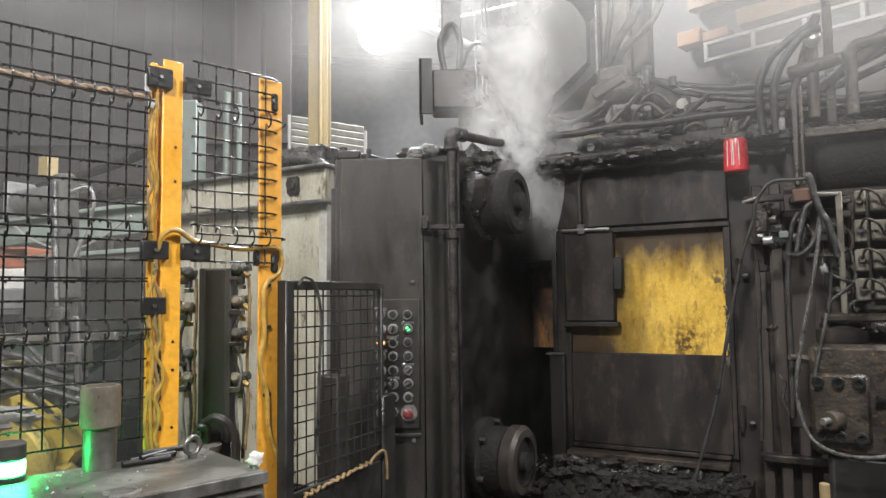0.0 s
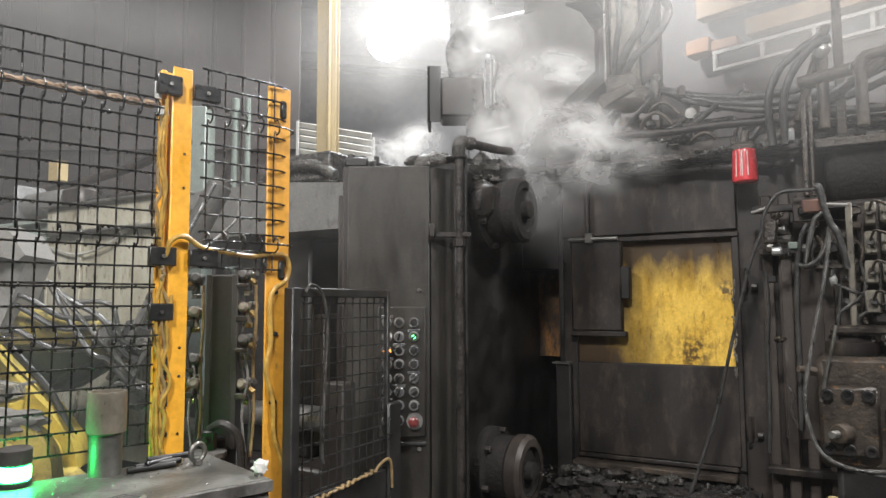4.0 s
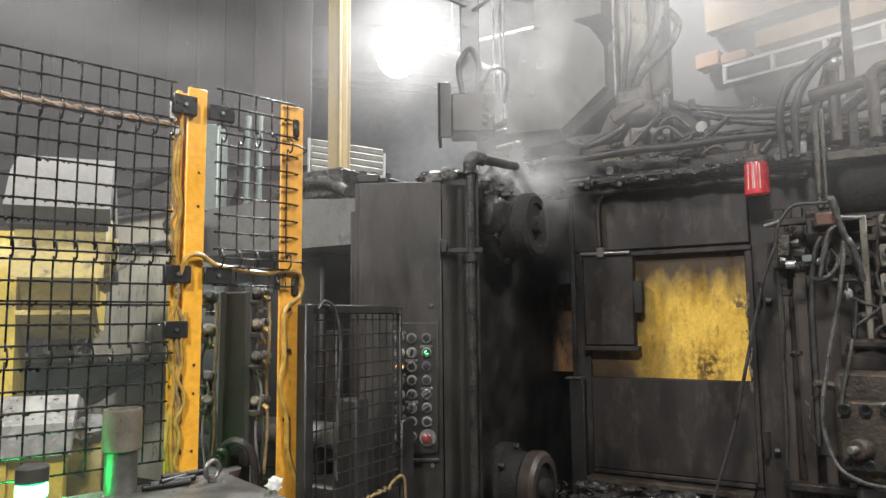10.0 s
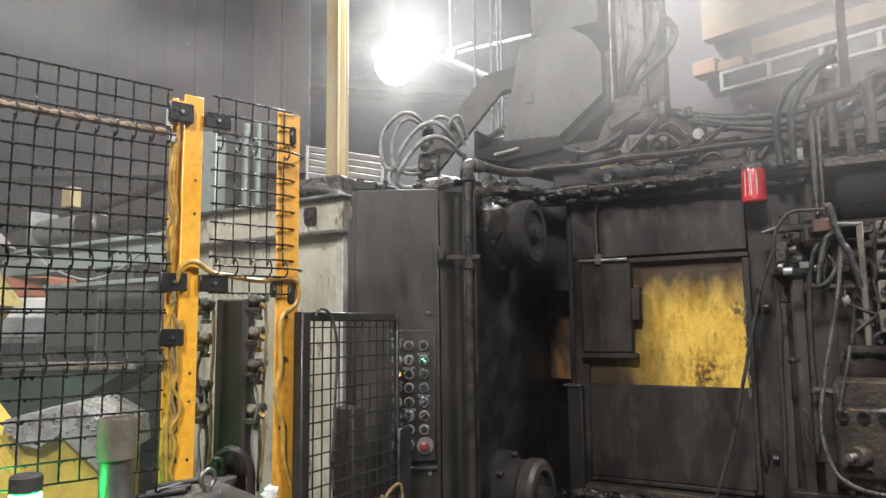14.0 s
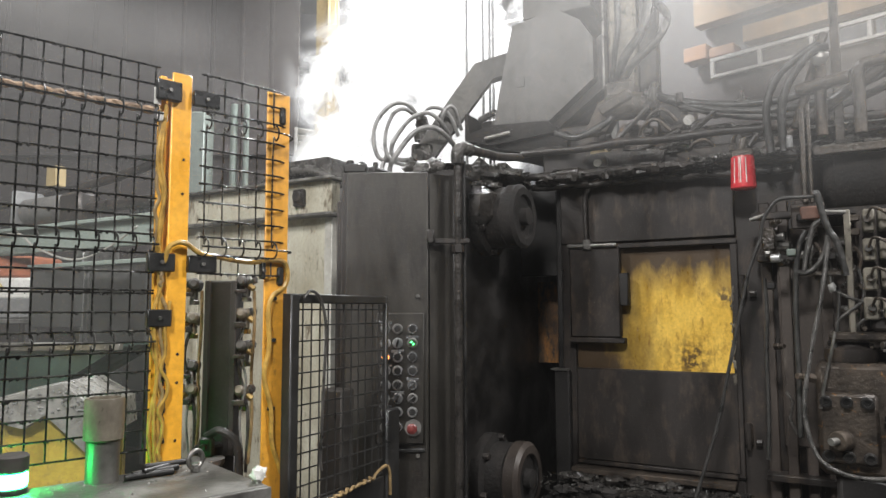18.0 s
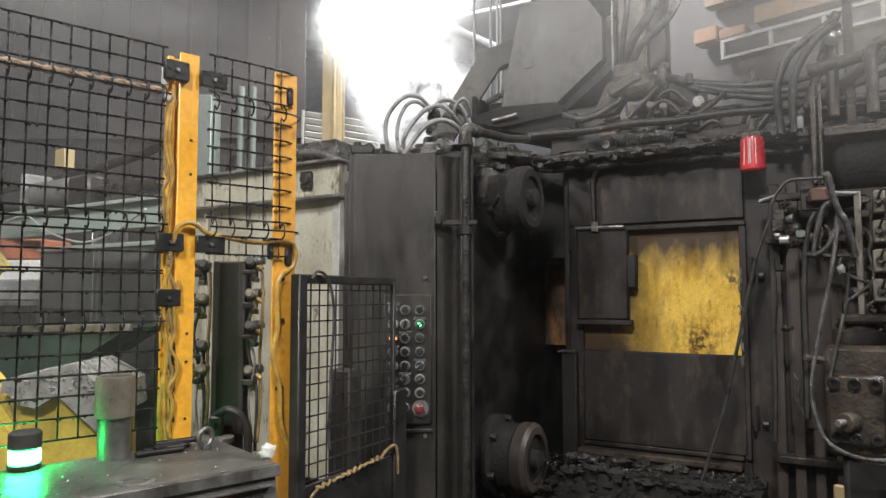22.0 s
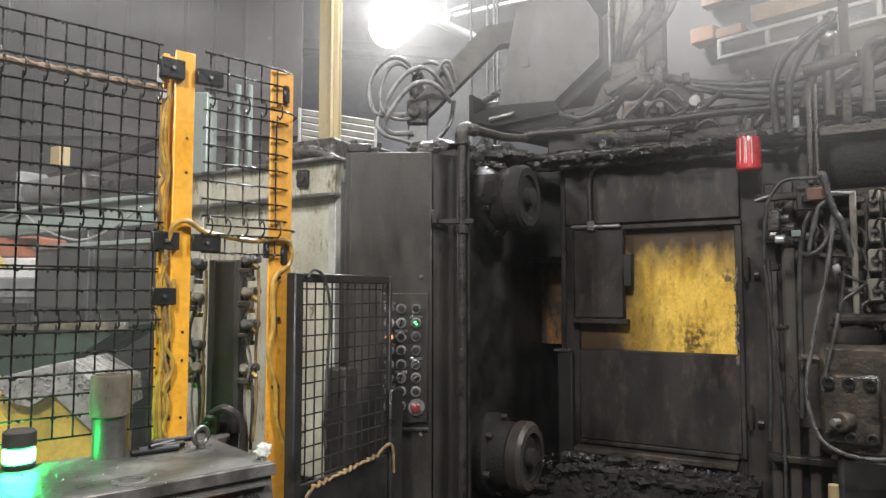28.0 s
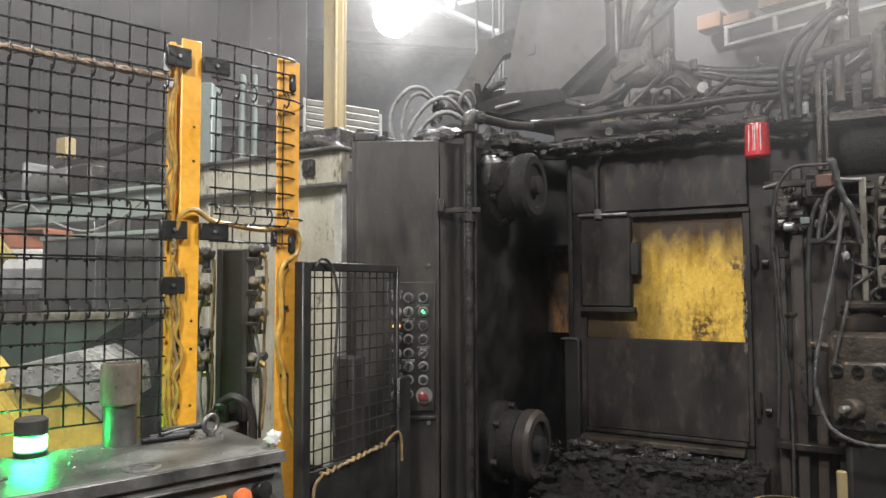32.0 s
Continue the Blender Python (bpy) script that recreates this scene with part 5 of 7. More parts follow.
part("clevis", Geo().cyl((0.2, -0.1, 0.32), (0.2, 0.1, 0.32), 0.045, 16).cyl((0.26, -0.11, 0.06), (0.26, -0.08, 0.06), 0.04, 14).turn(Matrix.Translation(WRIST)), CRUST, tool)
# Bright rod laid on the cylinder to draw its white highlight line.
part("highlight_rod", Geo().cyl((0.19, -0.081, 0.3), (0.215, -0.081, 1.08), 0.011, 10).turn(Matrix.Translation(WRIST)), ALU, tool)
part("hose", Geo().tube([(0.24, -0.05, 1.0), (0.38, -0.06, 1.04), (0.42, -0.08, 0.94), (0.36, -0.06, 0.78), (0.28, -0.05, 0.62)], 0.009, 8).turn(Matrix.Translation(WRIST)), PALEHOSE, tool, "pale looped hose")
for k in range(4):
    part("hose", Geo().tube([(-0.2 - 0.05 * k, -0.1, 0.12 + 0.02 * k), (0.02, -0.17, 0.2 - 0.09 * k), (0.14, -0.15, 0.06 - 0.05 * k), (0.24 + 0.03 * k, -0.11, 0.02 - 0.07 * k)], 0.014 + 0.003 * (k % 2), 8).turn(Matrix.Translation(WRIST)), RUBBER if k % 2 else GREYHOSE, tool)

# ---- fence, gate and console ----
FV = 1.97


random.seed(5)
ROWS = (2.263, 2.21, 2.154, 2.119, 2.091, 2.038, 1.987, 1.935, 1.88, 1.827, 1.777, 1.747, 1.724, 1.67, 1.619, 1.611, 1.559, 1.507, 1.478, 1.45, 1.396, 1.343, 1.29, 1.236, 1.182)
FOLDS = (2.119, 1.747, 1.478)


def mesh_panel(u0, u1, w0, w1, label, curl=False, FV=1.97, pitch=0.0475):
    p = thing("mesh_fence", FEN, ((u0 + u1) / 2, FV, w0), label, "fence", "mesh fences")
    folds = [w for w in FOLDS if w0 < w < w1]
    rows = [w for w in ROWS if w0 <= w <= w1]
    for w in rows:
        v = FV - 0.034 if w in FOLDS else FV
        pts = [(u0, v, w), (u1, v, w)]
        if curl:
            pts = [(u0, v, w), (u1 - 0.06, v, w), (u1 - 0.015, v + 0.008, w), (u1 + 0.02, v + 0.035, w), (u1 + 0.03, v + 0.08, w)]
        part("wire", Geo().tube(pts, 0.003, 6, 4), WIRE, p)
    u = u0 + 0.02
    while u < u1 + 0.001:
        pts = [(u, FV + 0.005, rows[0])]
        for f in folds:
            pts += [(u, FV + 0.005, f + 0.034), (u, FV - 0.014, f + 0.026), (u, FV - 0.03, f + 0.012), (u, FV - 0.03, f - 0.012), (u, FV - 0.014, f - 0.022), (u, FV + 0.005, f - 0.03)]
        pts.append((u, FV + 0.005, rows[-1]))
        part("wire", Geo().tube(pts, 0.0026, 6, 3), WIRE, p)
        u += pitch
    g = Geo()
    for k in range(int(700 * (u1 - u0) * (w1 - w0))):
        w = random.choice([r for r in rows if r not in FOLDS])
        e = random.uniform(0.0014, 0.0031)
        g.blob((random.uniform(u0, u1 - 0.03), FV - 0.001, w - 0.003), e * random.uniform(0.8, 1.8), e, e * random.uniform(1.0, 2.2), 0.5, 3, 6, 4, k * 0.3)
    tagged(part("grease_drip", g, WIRE, p), "dark beads of grease hanging on the wires", kind="stuff")
    if curl:
        for s, v in ((0.022, 0.04), (0.03, 0.085)):
            part("wire", Geo().tube([(u1 + s, FV + v, w1), (u1 + s, FV + v, rows[-1])], 0.0029, 6), WIRE, p)
    return p


pl = mesh_panel(-0.358, 0.672, 1.15, 2.27, "dark welded wire fence panel with folded stiffeners")
pr = mesh_panel(0.783, 1.068, 1.668, 2.275, "dark wire fence panel curled round the corner post", True, 1.945, 0.0545)
g = Geo()
for turn in (0, math.pi):
    g.tube([(-0.35 + 0.0125 * k, FV - 0.013 + 0.0045 * math.cos(k * 0.9 + turn), 2.129 + 0.0045 * math.sin(k * 0.9 + turn)) for k in range(81)], 0.0075, 7)
part("rusty_bar", g.rough(0.0015, 60), RUSTY, pl, "rusty twisted stiffening bar")


def post(u0, u1, top, material, label, closed=True):
    p = thing("fence_post", FEN, ((u0 + u1) / 2, FV + 0.03, 0), label, "fence post", "fence posts")
    part("face", Geo().box(u0, u1, FV - 0.012, FV - 0.004, 0, top, 0.002), material, p)
    part("side", Geo().box(u1 - 0.006, u1, FV - 0.004, FV + 0.075, 0, top, 0.002), material, p)
    if closed:
        part("side", Geo().box(u0, u0 + 0.006, FV - 0.004, FV + 0.055, 0, top - 0.02, 0.002), material, p)
    if closed:
        part("back", Geo().box(u0, u1, FV + 0.055, FV + 0.062, 0, top, 0.002), material, p)
    part("foot_plate", Geo().box(u0 - 0.04, u1 + 0.04, FV - 0.06, FV + 0.1, 0, 0.012, 0.003), material, p)
    return p


p1 = post(0.703, 0.76, 2.255, YELLOW, "bright yellow steel fence post with black clamps")
p2 = post(1.004, 1.083, 2.262, YELLOW_DIRTY, "grimy yellow steel corner fence post", False)
part("flange", Geo().box(0.676, 0.694, FV + 0.01, FV + 0.03, 1.1, 2.245, 0.002), YELLOW, p1)
for u0, u1, w0, w1 in ((0.645, 0.72, 1.672, 1.724), (0.757, 0.842, 1.672, 1.722), (0.648, 0.715, 1.518, 1.566), (0.655, 0.725, 2.165, 2.222), (0.76, 0.84, 2.165, 2.21), (0.985, 1.0, 1.66, 1.71)):
    c = part("clamp", Geo().box(u0, u1, FV - 0.03, FV - 0.008, w0, w1, 0.003), BLACK, p1 if u0 < 0.9 else p2, "black clamp block")
    part("clamp_bolt", Geo().cyl(((u0 + u1) / 2, FV - 0.03, (w0 + w1) / 2), ((u0 + u1) / 2, FV - 0.037, (w0 + w1) / 2), 0.006, 6), STEEL, c)
part("clamp", Geo().box(1.045, 1.068, FV - 0.02, FV + 0.05, 2.16, 2.22, 0.006).box(1.045, 1.068, FV - 0.02, FV + 0.05, 1.64, 1.7, 0.006), BLACK, p2, "black clamp block")
for w in (1.47, 1.26, 1.6):
    part("cable_clip", Geo().box(1.02, 1.045, FV - 0.02, FV - 0.011, w - 0.006, w + 0.006, 0.002), BLACK, p2)
for w in (2.0, 1.9, 1.44, 1.36, 1.2):
    part("bolt_hole", Geo().cyl((0.74, FV - 0.012, w), (0.74, FV - 0.0145, w), 0.004, 8), BLACK, p1)

random.seed(7)
for k in range(8):
    low = 1.7 if k in (0, 3) else 1.14
    pts = [(0.672 + 0.004 * k + random.uniform(-0.007, 0.007), FV - 0.014 - 0.003 * (k % 4), w + 0.01 * k) for w in spread(13, 2.13 if k < 3 else 1.66 - 0.02 * k, low - 0.01 * k)]
    pts = [(u + (0.003 if low > 1.5 else 0.007) * math.sin(i * 2.1 + k), v, w) for i, (u, v, w) in enumerate(pts)]
    solid("post_cable", Geo().tube(pts, 0.0052, 7), YELLOW_WIRE if k % 3 else TAN_WIRE, FEN, "dirty yellow cable tied along the post", "cable", "cables on the fence posts")
g = Geo()
for k in range(60):
    w = random.uniform(1.2, 1.42)
    g.blob((0.7 + random.uniform(-0.006, 0.006), FV - 0.016, w), 0.004, 0.003, random.uniform(0.004, 0.012), 0.6, 3, 7, 5, k)
part("grime", g, TAR, p1, "black clotted grease on the post's edge")
solid("post_cable", Geo().tube([(0.69, FV - 0.02, 1.68), (0.7, FV - 0.03, 1.74), (0.74, FV - 0.03, 1.757), (0.79, FV - 0.025, 1.73), (0.84, FV - 0.02, 1.722), (0.95, FV - 0.02, 1.71), (1.05, FV - 0.022, 1.72), (1.078, FV - 0.022, 1.69), (1.07, FV - 0.022, 1.64), (1.03, FV - 0.02, 1.61), (1.015, FV - 0.02, 1.56), (1.02, FV - 0.02, 1.45), (1.005, FV - 0.02, 1.36), (1.03, FV - 0.02, 1.26), (1.035, FV - 0.02, 1.16), (1.07, FV - 0.02, 1.06)], 0.0075, 8), YELLOW_WIRE, FEN, "dirty tan cable looped between the posts", "cable", "cables on the fence posts")
solid("cable_tag", Geo().box(0.652, 0.672, FV - 0.012, FV - 0.008, 2.15, 2.2, 0.001).box(0.66, 0.69, FV - 0.02, FV - 0.012, 2.1, 2.13, 0.006), WHITE, FEN, "crumpled white tag on the fence", "tag")

# valve manifold behind the fence
man = thing("valve_manifold", HALL, (-0.74, 2.42, 0), "dark steel channel with brass valve fittings", "valve manifold")
part("channel", Geo().box(-0.795, -0.69, 2.33, 2.42, 1.08, 1.665, 0.006), CHANNEL, man)
part("channel_lip", Geo().box(-0.797, -0.776, 2.322, 2.331, 1.08, 1.665, 0.003), CHANNEL, man)
part("channel_lip", Geo().box(-0.709, -0.688, 2.322, 2.331, 1.08, 1.665, 0.003), CHANNEL, man)
part("stand", Geo().box(-0.78, -0.71, 2.42, 2.48, 0, 1.13, 0.004), SOOT, man)
for x, zs in ((-0.845, (1.645, 1.53, 1.37, 1.29)), (-0.665, (1.655, 1.545, 1.435, 1.285))):
    for k, z in enumerate(zs):
        s = 1 if x > -0.75 else -1
        v = part("valve", Geo().cyl((x - 0.025 * s, 2.36, z), (x + 0.02 * s, 2.36, z + 0.01), 0.02, 12).cyl((x, 2.36, z), (x, 2.36, z - 0.045), 0.014, 10).lathe([(0, 0), (0.017, 0), (0.018, 0.014), (0.011, 0.022), (0, 0.022)], (x - 0.01 * s, 2.345, z + 0.008), Vector((0, -1, 0.2)).to_track_quat("Z", "Y"), 14), SLEEVE if k % 2 else TOOLGREY, man, "grimy valve fitting")
        part("fitting", Geo().cyl((x + 0.012 * s, 2.35, z - 0.005), (x + 0.03 * s, 2.35, z - 0.02), 0.011, 6), BRASS, v, "brass hose fitting")
        part("handle", Geo().box(x - 0.03, x + 0.012, 2.318, 2.324, z - 0.034 - 0.006 * (k % 2), z - 0.02, 0.003), SOOT, v)
        part("nut", Geo().cyl((x, 2.36, z - 0.045), (x, 2.36, z - 0.062), 0.018, 6), BRASS if k % 2 else STEEL, v)
        part("nut", Geo().cyl((x + 0.022 * s, 2.352, z + 0.012), (x + 0.034 * s, 2.348, z + 0.016), 0.016, 6), STEEL, v)
    part("hose", Geo().tube([(x + 0.03, 2.35, 1.63), (x + 0.035, 2.34, 1.5), (x + 0.025, 2.35, 1.35), (x + 0.03, 2.35, 1.2), (x + 0.02, 2.35, 1.05)], 0.0055, 8), TAN_WIRE, man)
    part("hose", Geo().tube([(x, 2.35, 1.52), (x - 0.02, 2.34, 1.4), (x + 0.015, 2.35, 1.22), (x + 0.01, 2.36, 1.02)], 0.006, 8), GREYHOSE, man)
    part("hose", Geo().tube([(x - 0.01, 2.345, 1.4), (x + 0.012, 2.335, 1.32), (x - 0.008, 2.34, 1.2), (x + 0.004, 2.35, 1.05)], 0.0045, 8), PALEHOSE, man)

unit = thing("grease_pump", HALL, (-0.74, 2.3, 0.9), "dark hand grease pump with ribbed cup", "pump")
part("body", Geo().cyl((-0.755, 2.28, 0.95), (-0.755, 2.28, 1.13), 0.045, 16), OILY, unit)
part("cup", Geo().lathe([(0, 0), (0.045, 0), (0.05, 0.02), (0.06, 0.03), (0.06, 0.045), (0.03, 0.05), (0, 0.05)], (-0.745, 2.22, 1.05), None, 20), HOOD, unit)
part("lever", Geo().box(-0.77, -0.72, 2.22, 2.24, 1.09, 1.16, 0.008).cyl((-0.75, 2.215, 1.13), (-0.75, 2.2, 1.13), 0.012, 8), SOOT, unit)
part("hose", Geo().tube([(-0.75, 2.24, 1.16), (-0.7, 2.23, 1.18), (-0.65, 2.24, 1.13), (-0.645, 2.25, 1.0), (-0.65, 2.26, 0.9)], 0.013, 8), RUBBER, unit)

gate = thing("mesh_gate", MACH, (-1.482, 1.9, 0.1), "black framed wire mesh gate", "gate")
GU = -1.482
part("frame_bar", Geo().box(GU - 0.02, GU + 0.02, 1.615, 1.655, 0.1, 1.615, 0.004), BLACK, gate)
part("frame_bar", Geo().box(GU - 0.012, GU + 0.008, 2.15, 2.168, 0.1, 1.615, 0.003), BLACK, gate)
part("frame_bar", Geo().box(GU - 0.015, GU + 0.015, 1.655, 2.145, 1.585, 1.615, 0.004), BLACK, gate)
part("kick_plate", Geo().box(GU - 0.006, GU + 0.006, 1.655, 2.145, 0.12, 0.95, 0.002), BLACK, gate)
part("mounting_plate", Geo().box(GU - 0.01, GU + 0.015, 2.15, 2.235, 0.6, 1.19, 0.006), BLACK, gate)
for i in range(11):
    v = 1.69 + 0.0425 * i
    part("wire", Geo().cyl((GU, v, 0.945), (GU, v, 1.59), 0.0028, 6), BLACK, gate)
for i in range(13):
    w = 1.565 - 0.0505 * i
    part("wire", Geo().cyl((GU - 0.004, 1.65, w), (GU - 0.004, 2.15, w), 0.0028, 6), BLACK, gate)
coil = [(GU + 0.02, 1.665, 0.78), (GU + 0.02, 1.67, 0.9)]
for i in range(26):
    s = i / 25
    coil.append((GU + 0.018 + 0.008 * math.cos(i * math.pi * 0.9), 1.7 + 0.37 * s, 0.935 + 0.03 * s + 0.005 * math.sin(i * math.pi * 0.9)))
coil += [(GU + 0.02, 2.1, 0.985), (GU + 0.02, 2.14, 0.99), (GU + 0.02, 2.16, 0.96), (GU + 0.02, 2.165, 0.88)]
solid("gate_cable", Geo().tube(coil, 0.0055, 8, 4), TAN_WIRE, MACH, "dirty tan coiled cable along the gate", "cable")
solid("gate_hose", Geo().tube([(GU + 0.03, 1.66, 1.6), (GU + 0.03, 1.69, 1.625), (GU + 0.03, 1.74, 1.6), (GU + 0.03, 1.77, 1.5), (GU + 0.03, 1.76, 1.3), (GU + 0.03, 1.75, 1.1), (GU + 0.03, 1.755, 1.05)], 0.005, 8), GREYHOSE, MACH, "pale flexible hose hanging inside the gate", "hose")
solid("gate_box", Geo().box(GU - 0.2, GU - 0.1, 2.02, 2.1, 0.5, 1.27, 0.006), CHANNEL, MACH, "dark upright switch box behind the gate", "switch box")

DW = 1.137
desk = thing("console_desk", FEN, (0.2, 1.72, 0), "worn grey steel console desk with push buttons", "console")
part("top", Geo().box(-0.5, 0.82, 1.555, 1.92, DW - 0.012, DW, 0.003), DESK, desk)
part("front_lip", Geo().box(-0.5, 0.823, 1.545, 1.556, DW - 0.03, DW - 0.002, 0.002), STEEL, desk)
front = part("front", Geo().prism([(1.56, DW - 0.012), (1.5, DW - 0.3), (1.9, DW - 0.3), (1.9, DW - 0.012)], -0.5, 0.815, "x"), DESK, desk)
part("pedestal", Geo().box(-0.2, 0.6, 1.6, 1.85, 0, DW - 0.3, 0.01), DESK, desk)
rib = Geo().box(-0.5, 0.8, 1.535, 1.55, DW - 0.05, DW - 0.044, 0.002)
part("rib", rib, STEEL, desk)
q = Vector((0, -1, 0.25)).to_track_quat("Z", "Y")
part("orange_button", Geo().lathe([(0, 0), (0.014, 0), (0.014, 0.02), (0.02, 0.024), (0.018, 0.034), (0, 0.036)], (0.698, 1.54, DW - 0.088), q, 18), ORANGE, desk, "orange push button")
part("black_knob", Geo().lathe([(0, 0), (0.022, 0), (0.022, 0.02), (0.018, 0.028), (0, 0.03)], (0.752, 1.54, DW - 0.084), q, 18), BLACK, desk, "black push button")
part("label_plate", Geo().box(0.595, 0.665, 1.53, 1.538, DW - 0.1, DW - 0.076, 0.001), YELLOW, desk, "yellow label plate")
for i in range(3):
    part("label_bar", Geo().box(0.602, 0.655 - 0.012 * i, 1.528, 1.531, DW - 0.096 + 0.006 * i, DW - 0.093 + 0.006 * i, 0.0005), BLACK, desk)

stack = thing("signal_light", FEN, (0.338, 1.9, DW), "glowing green signal light on the console", "signal light")
part("base", Geo().cyl((0.338, 1.9, DW), (0.338, 1.9, DW + 0.014), 0.036, 20), BLACK, stack)
part("lens", Geo().cyl((0.338, 1.9, DW + 0.013), (0.338, 1.9, DW + 0.048), 0.034, 24), GREEN_GLOW, stack, "glowing green lens")
part("cap", Geo().cyl((0.338, 1.9, DW + 0.047), (0.338, 1.9, DW + 0.09), 0.036, 20), CHANNEL, stack)
cylr = thing("steel_sleeve", FEN, (0.53, 1.875, DW), "dirty brown steel sleeve standing on the console", "sleeve")
part("upper_sleeve", Geo().lathe([(0, 0.1), (0.038, 0.1), (0.047, 0.106), (0.047, 0.2), (0.045, 0.207), (0.038, 0.207), (0.038, 0.18), (0, 0.18)], (0.53, 1.875, DW), None, 24), SLEEVE, cylr)
part("lower_sleeve", Geo().lathe([(0, 0), (0.039, 0), (0.039, 0.105), (0, 0.105)], (0.53, 1.875, DW), None, 24), DESK, cylr)
ring = thing("eye_bolt", FEN, (0.745, 1.82, DW), "steel lifting eye bolt lying on the console", "eye bolt")
g = Geo()
n = 28
g.tube([(0.745 + 0.022 * math.cos(2 * math.pi * i / n), 1.82 + 0.008 * math.cos(2 * math.pi * i / n), DW + 0.032 + 0.022 * math.sin(2 * math.pi * i / n)) for i in range(n + 1)], 0.0065, 10, 2)
part("ring", g, STEEL, ring)
part("shank", Geo().cyl((0.745, 1.82, DW), (0.745, 1.82, DW + 0.014), 0.012, 12), STEEL, ring)
g = Geo().lathe([(0.026, 0.0005), (0.04, 0.0005), (0.04, 0.003), (0.026, 0.003), (0.026, 0.0005)], (0.5, 1.6, DW), None, 36)
solid("washer", g, ALU, FEN, "flat steel washer on the console", "washer")
random.seed(11)
for k in range(4):
    a = random.uniform(-0.5, 0.5)
    u, v = 0.63 + 0.02 * k, 1.83 + 0.012 * k
    solid("loose_bolt", Geo().cyl((u - 0.06 * math.cos(a), v - 0.06 * math.sin(a), DW + 0.009 + 0.004 * k), (u + 0.06 * math.cos(a), v + 0.06 * math.sin(a), DW + 0.009 + 0.004 * k), 0.008, 10), OILY, FEN, "oily loose bolt on the console", "bolt", "loose bolts on the console")
g = Geo()
random.seed(13)
for i in range(260):
    u, v = random.uniform(-0.1, 0.82), 1.91 - abs(random.gauss(0, 0.11))
    if v < 1.57:
        continue
    s = random.uniform(0.001, 0.0045)
    a = random.uniform(0, 6.28)
    g.add([(u + s * math.cos(a), v + s * math.sin(a), DW + 0.0004), (u - s * math.sin(a), v + s * math.cos(a), DW + 0.0004), (u - s * math.cos(a), v - s * math.sin(a), DW + s * 0.5), (u, v, DW + s)], [(0, 1, 3), (1, 2, 3), (2, 0, 3), (2, 1, 0)])
solid("metal_chips", g, STEEL, FEN, "small metal chips strewn over the console", "chips", kind="stuff")
solid("white_rag", Geo().blob((0.815, 1.6, DW + 0.018), 0.018, 0.016, 0.02, 0.7, 4, 14, 10, 2.0), WHITE, FEN, "crumpled white rag at the console corner", "rag")

# ---- equipment beside the guard ----
eq = thing("hydraulic_unit", MACH, (0.05, 3.0, 0), "grimy hydraulic valve block with bolted flange", "hydraulic unit")
part("block", Geo().box(-0.07, 0.32, 2.95, 3.2, 0.95, 1.36, 0.02), RAWBLOCK, eq)
part("reservoir", Geo().lathe([(0, 0), (0.085, 0), (0.09, 0.01), (0.09, 0.05), (0.07, 0.06), (0.06, 0.075), (0, 0.08)], (0.05, 3.06, 1.36), None, 28), SOOT, eq)
part("cover_flange", Geo().box(-0.02, 0.2, 2.97, 3.15, 1.44, 1.475, 0.01), RAWBLOCK, eq)
for k, (u, w) in enumerate(((-0.075, 1.3), (0.2, 1.42), (0.24, 1.28), (0.2, 1.16), (0.22, 1.04))):
    part("hydraulic_fitting", Geo().cyl((u, 2.95, w), (u - 0.035, 2.92, w + 0.01), 0.019, 6).cyl((u - 0.03, 2.925, w + 0.008), (u - 0.055, 2.905, w + 0.012), 0.013, 10), TAR if k % 2 else RAWBLOCK, eq)
part("top_block", Geo().box(0.12, 0.34, 3.0, 3.18, 1.475, 1.53, 0.015), SOOT, eq)
fl = part("flange", Geo().box(-0.065, 0.125, 2.91, 2.952, 1.0, 1.255, 0.012), RAWBLOCK, eq, "rust-stained bolted flange")
part("port", Geo().cyl((0.02, 2.91, 1.09), (-0.01, 2.86, 1.09), 0.035, 18), RAWBLOCK, fl)
part("plug", Geo().cyl((-0.005, 2.87, 1.09), (-0.03, 2.83, 1.09), 0.014, 12), STEEL, fl)
for u in (-0.04, 0.025, 0.09):
    for w in (1.225, 1.03):
        part("bolt", Geo().lathe([(0, 0), (0.021, 0), (0.021, 0.022), (0.019, 0.024), (0.012, 0.024), (0.012, 0.012), (0, 0.012)], (u, 2.91, w), Vector((0, -1, 0)).to_track_quat("Z", "Y"), 16), OILY, fl)
part("lower_block", Geo().box(-0.02, 0.3, 2.98, 3.2, 0.2, 0.95, 0.02), OILY, eq)
part("piston", Geo().cyl((0.08, 3.05, 0.55), (0.08, 3.05, 0.95), 0.06, 16), SOOT, eq)

chan = thing("guard_channel", MACH, (-0.15, 3.2, 0), "dark upright channels beside the guard", "channel")
for u, d in ((-0.24, 0.02), (-0.17, 0.05), (-0.1, 0.03), (-0.02, 0.06)):
    part("upright", Geo().box(u - 0.022, u + 0.022, 3.235 - d, 3.245, 0.0, 2.02, 0.005), BROWNSTEEL, chan)
part("strap", Geo().box(-0.27, 0.1, 3.15, 3.24, 1.76, 1.79, 0.004), SOOT, chan)
part("strap", Geo().box(-0.27, 0.1, 3.15, 3.24, 0.86, 0.89, 0.004), SOOT, chan)
part("rail", Geo().box(-0.28, 0.32, 3.08, 3.12, 1.93, 1.96, 0.004), SOOT, chan)
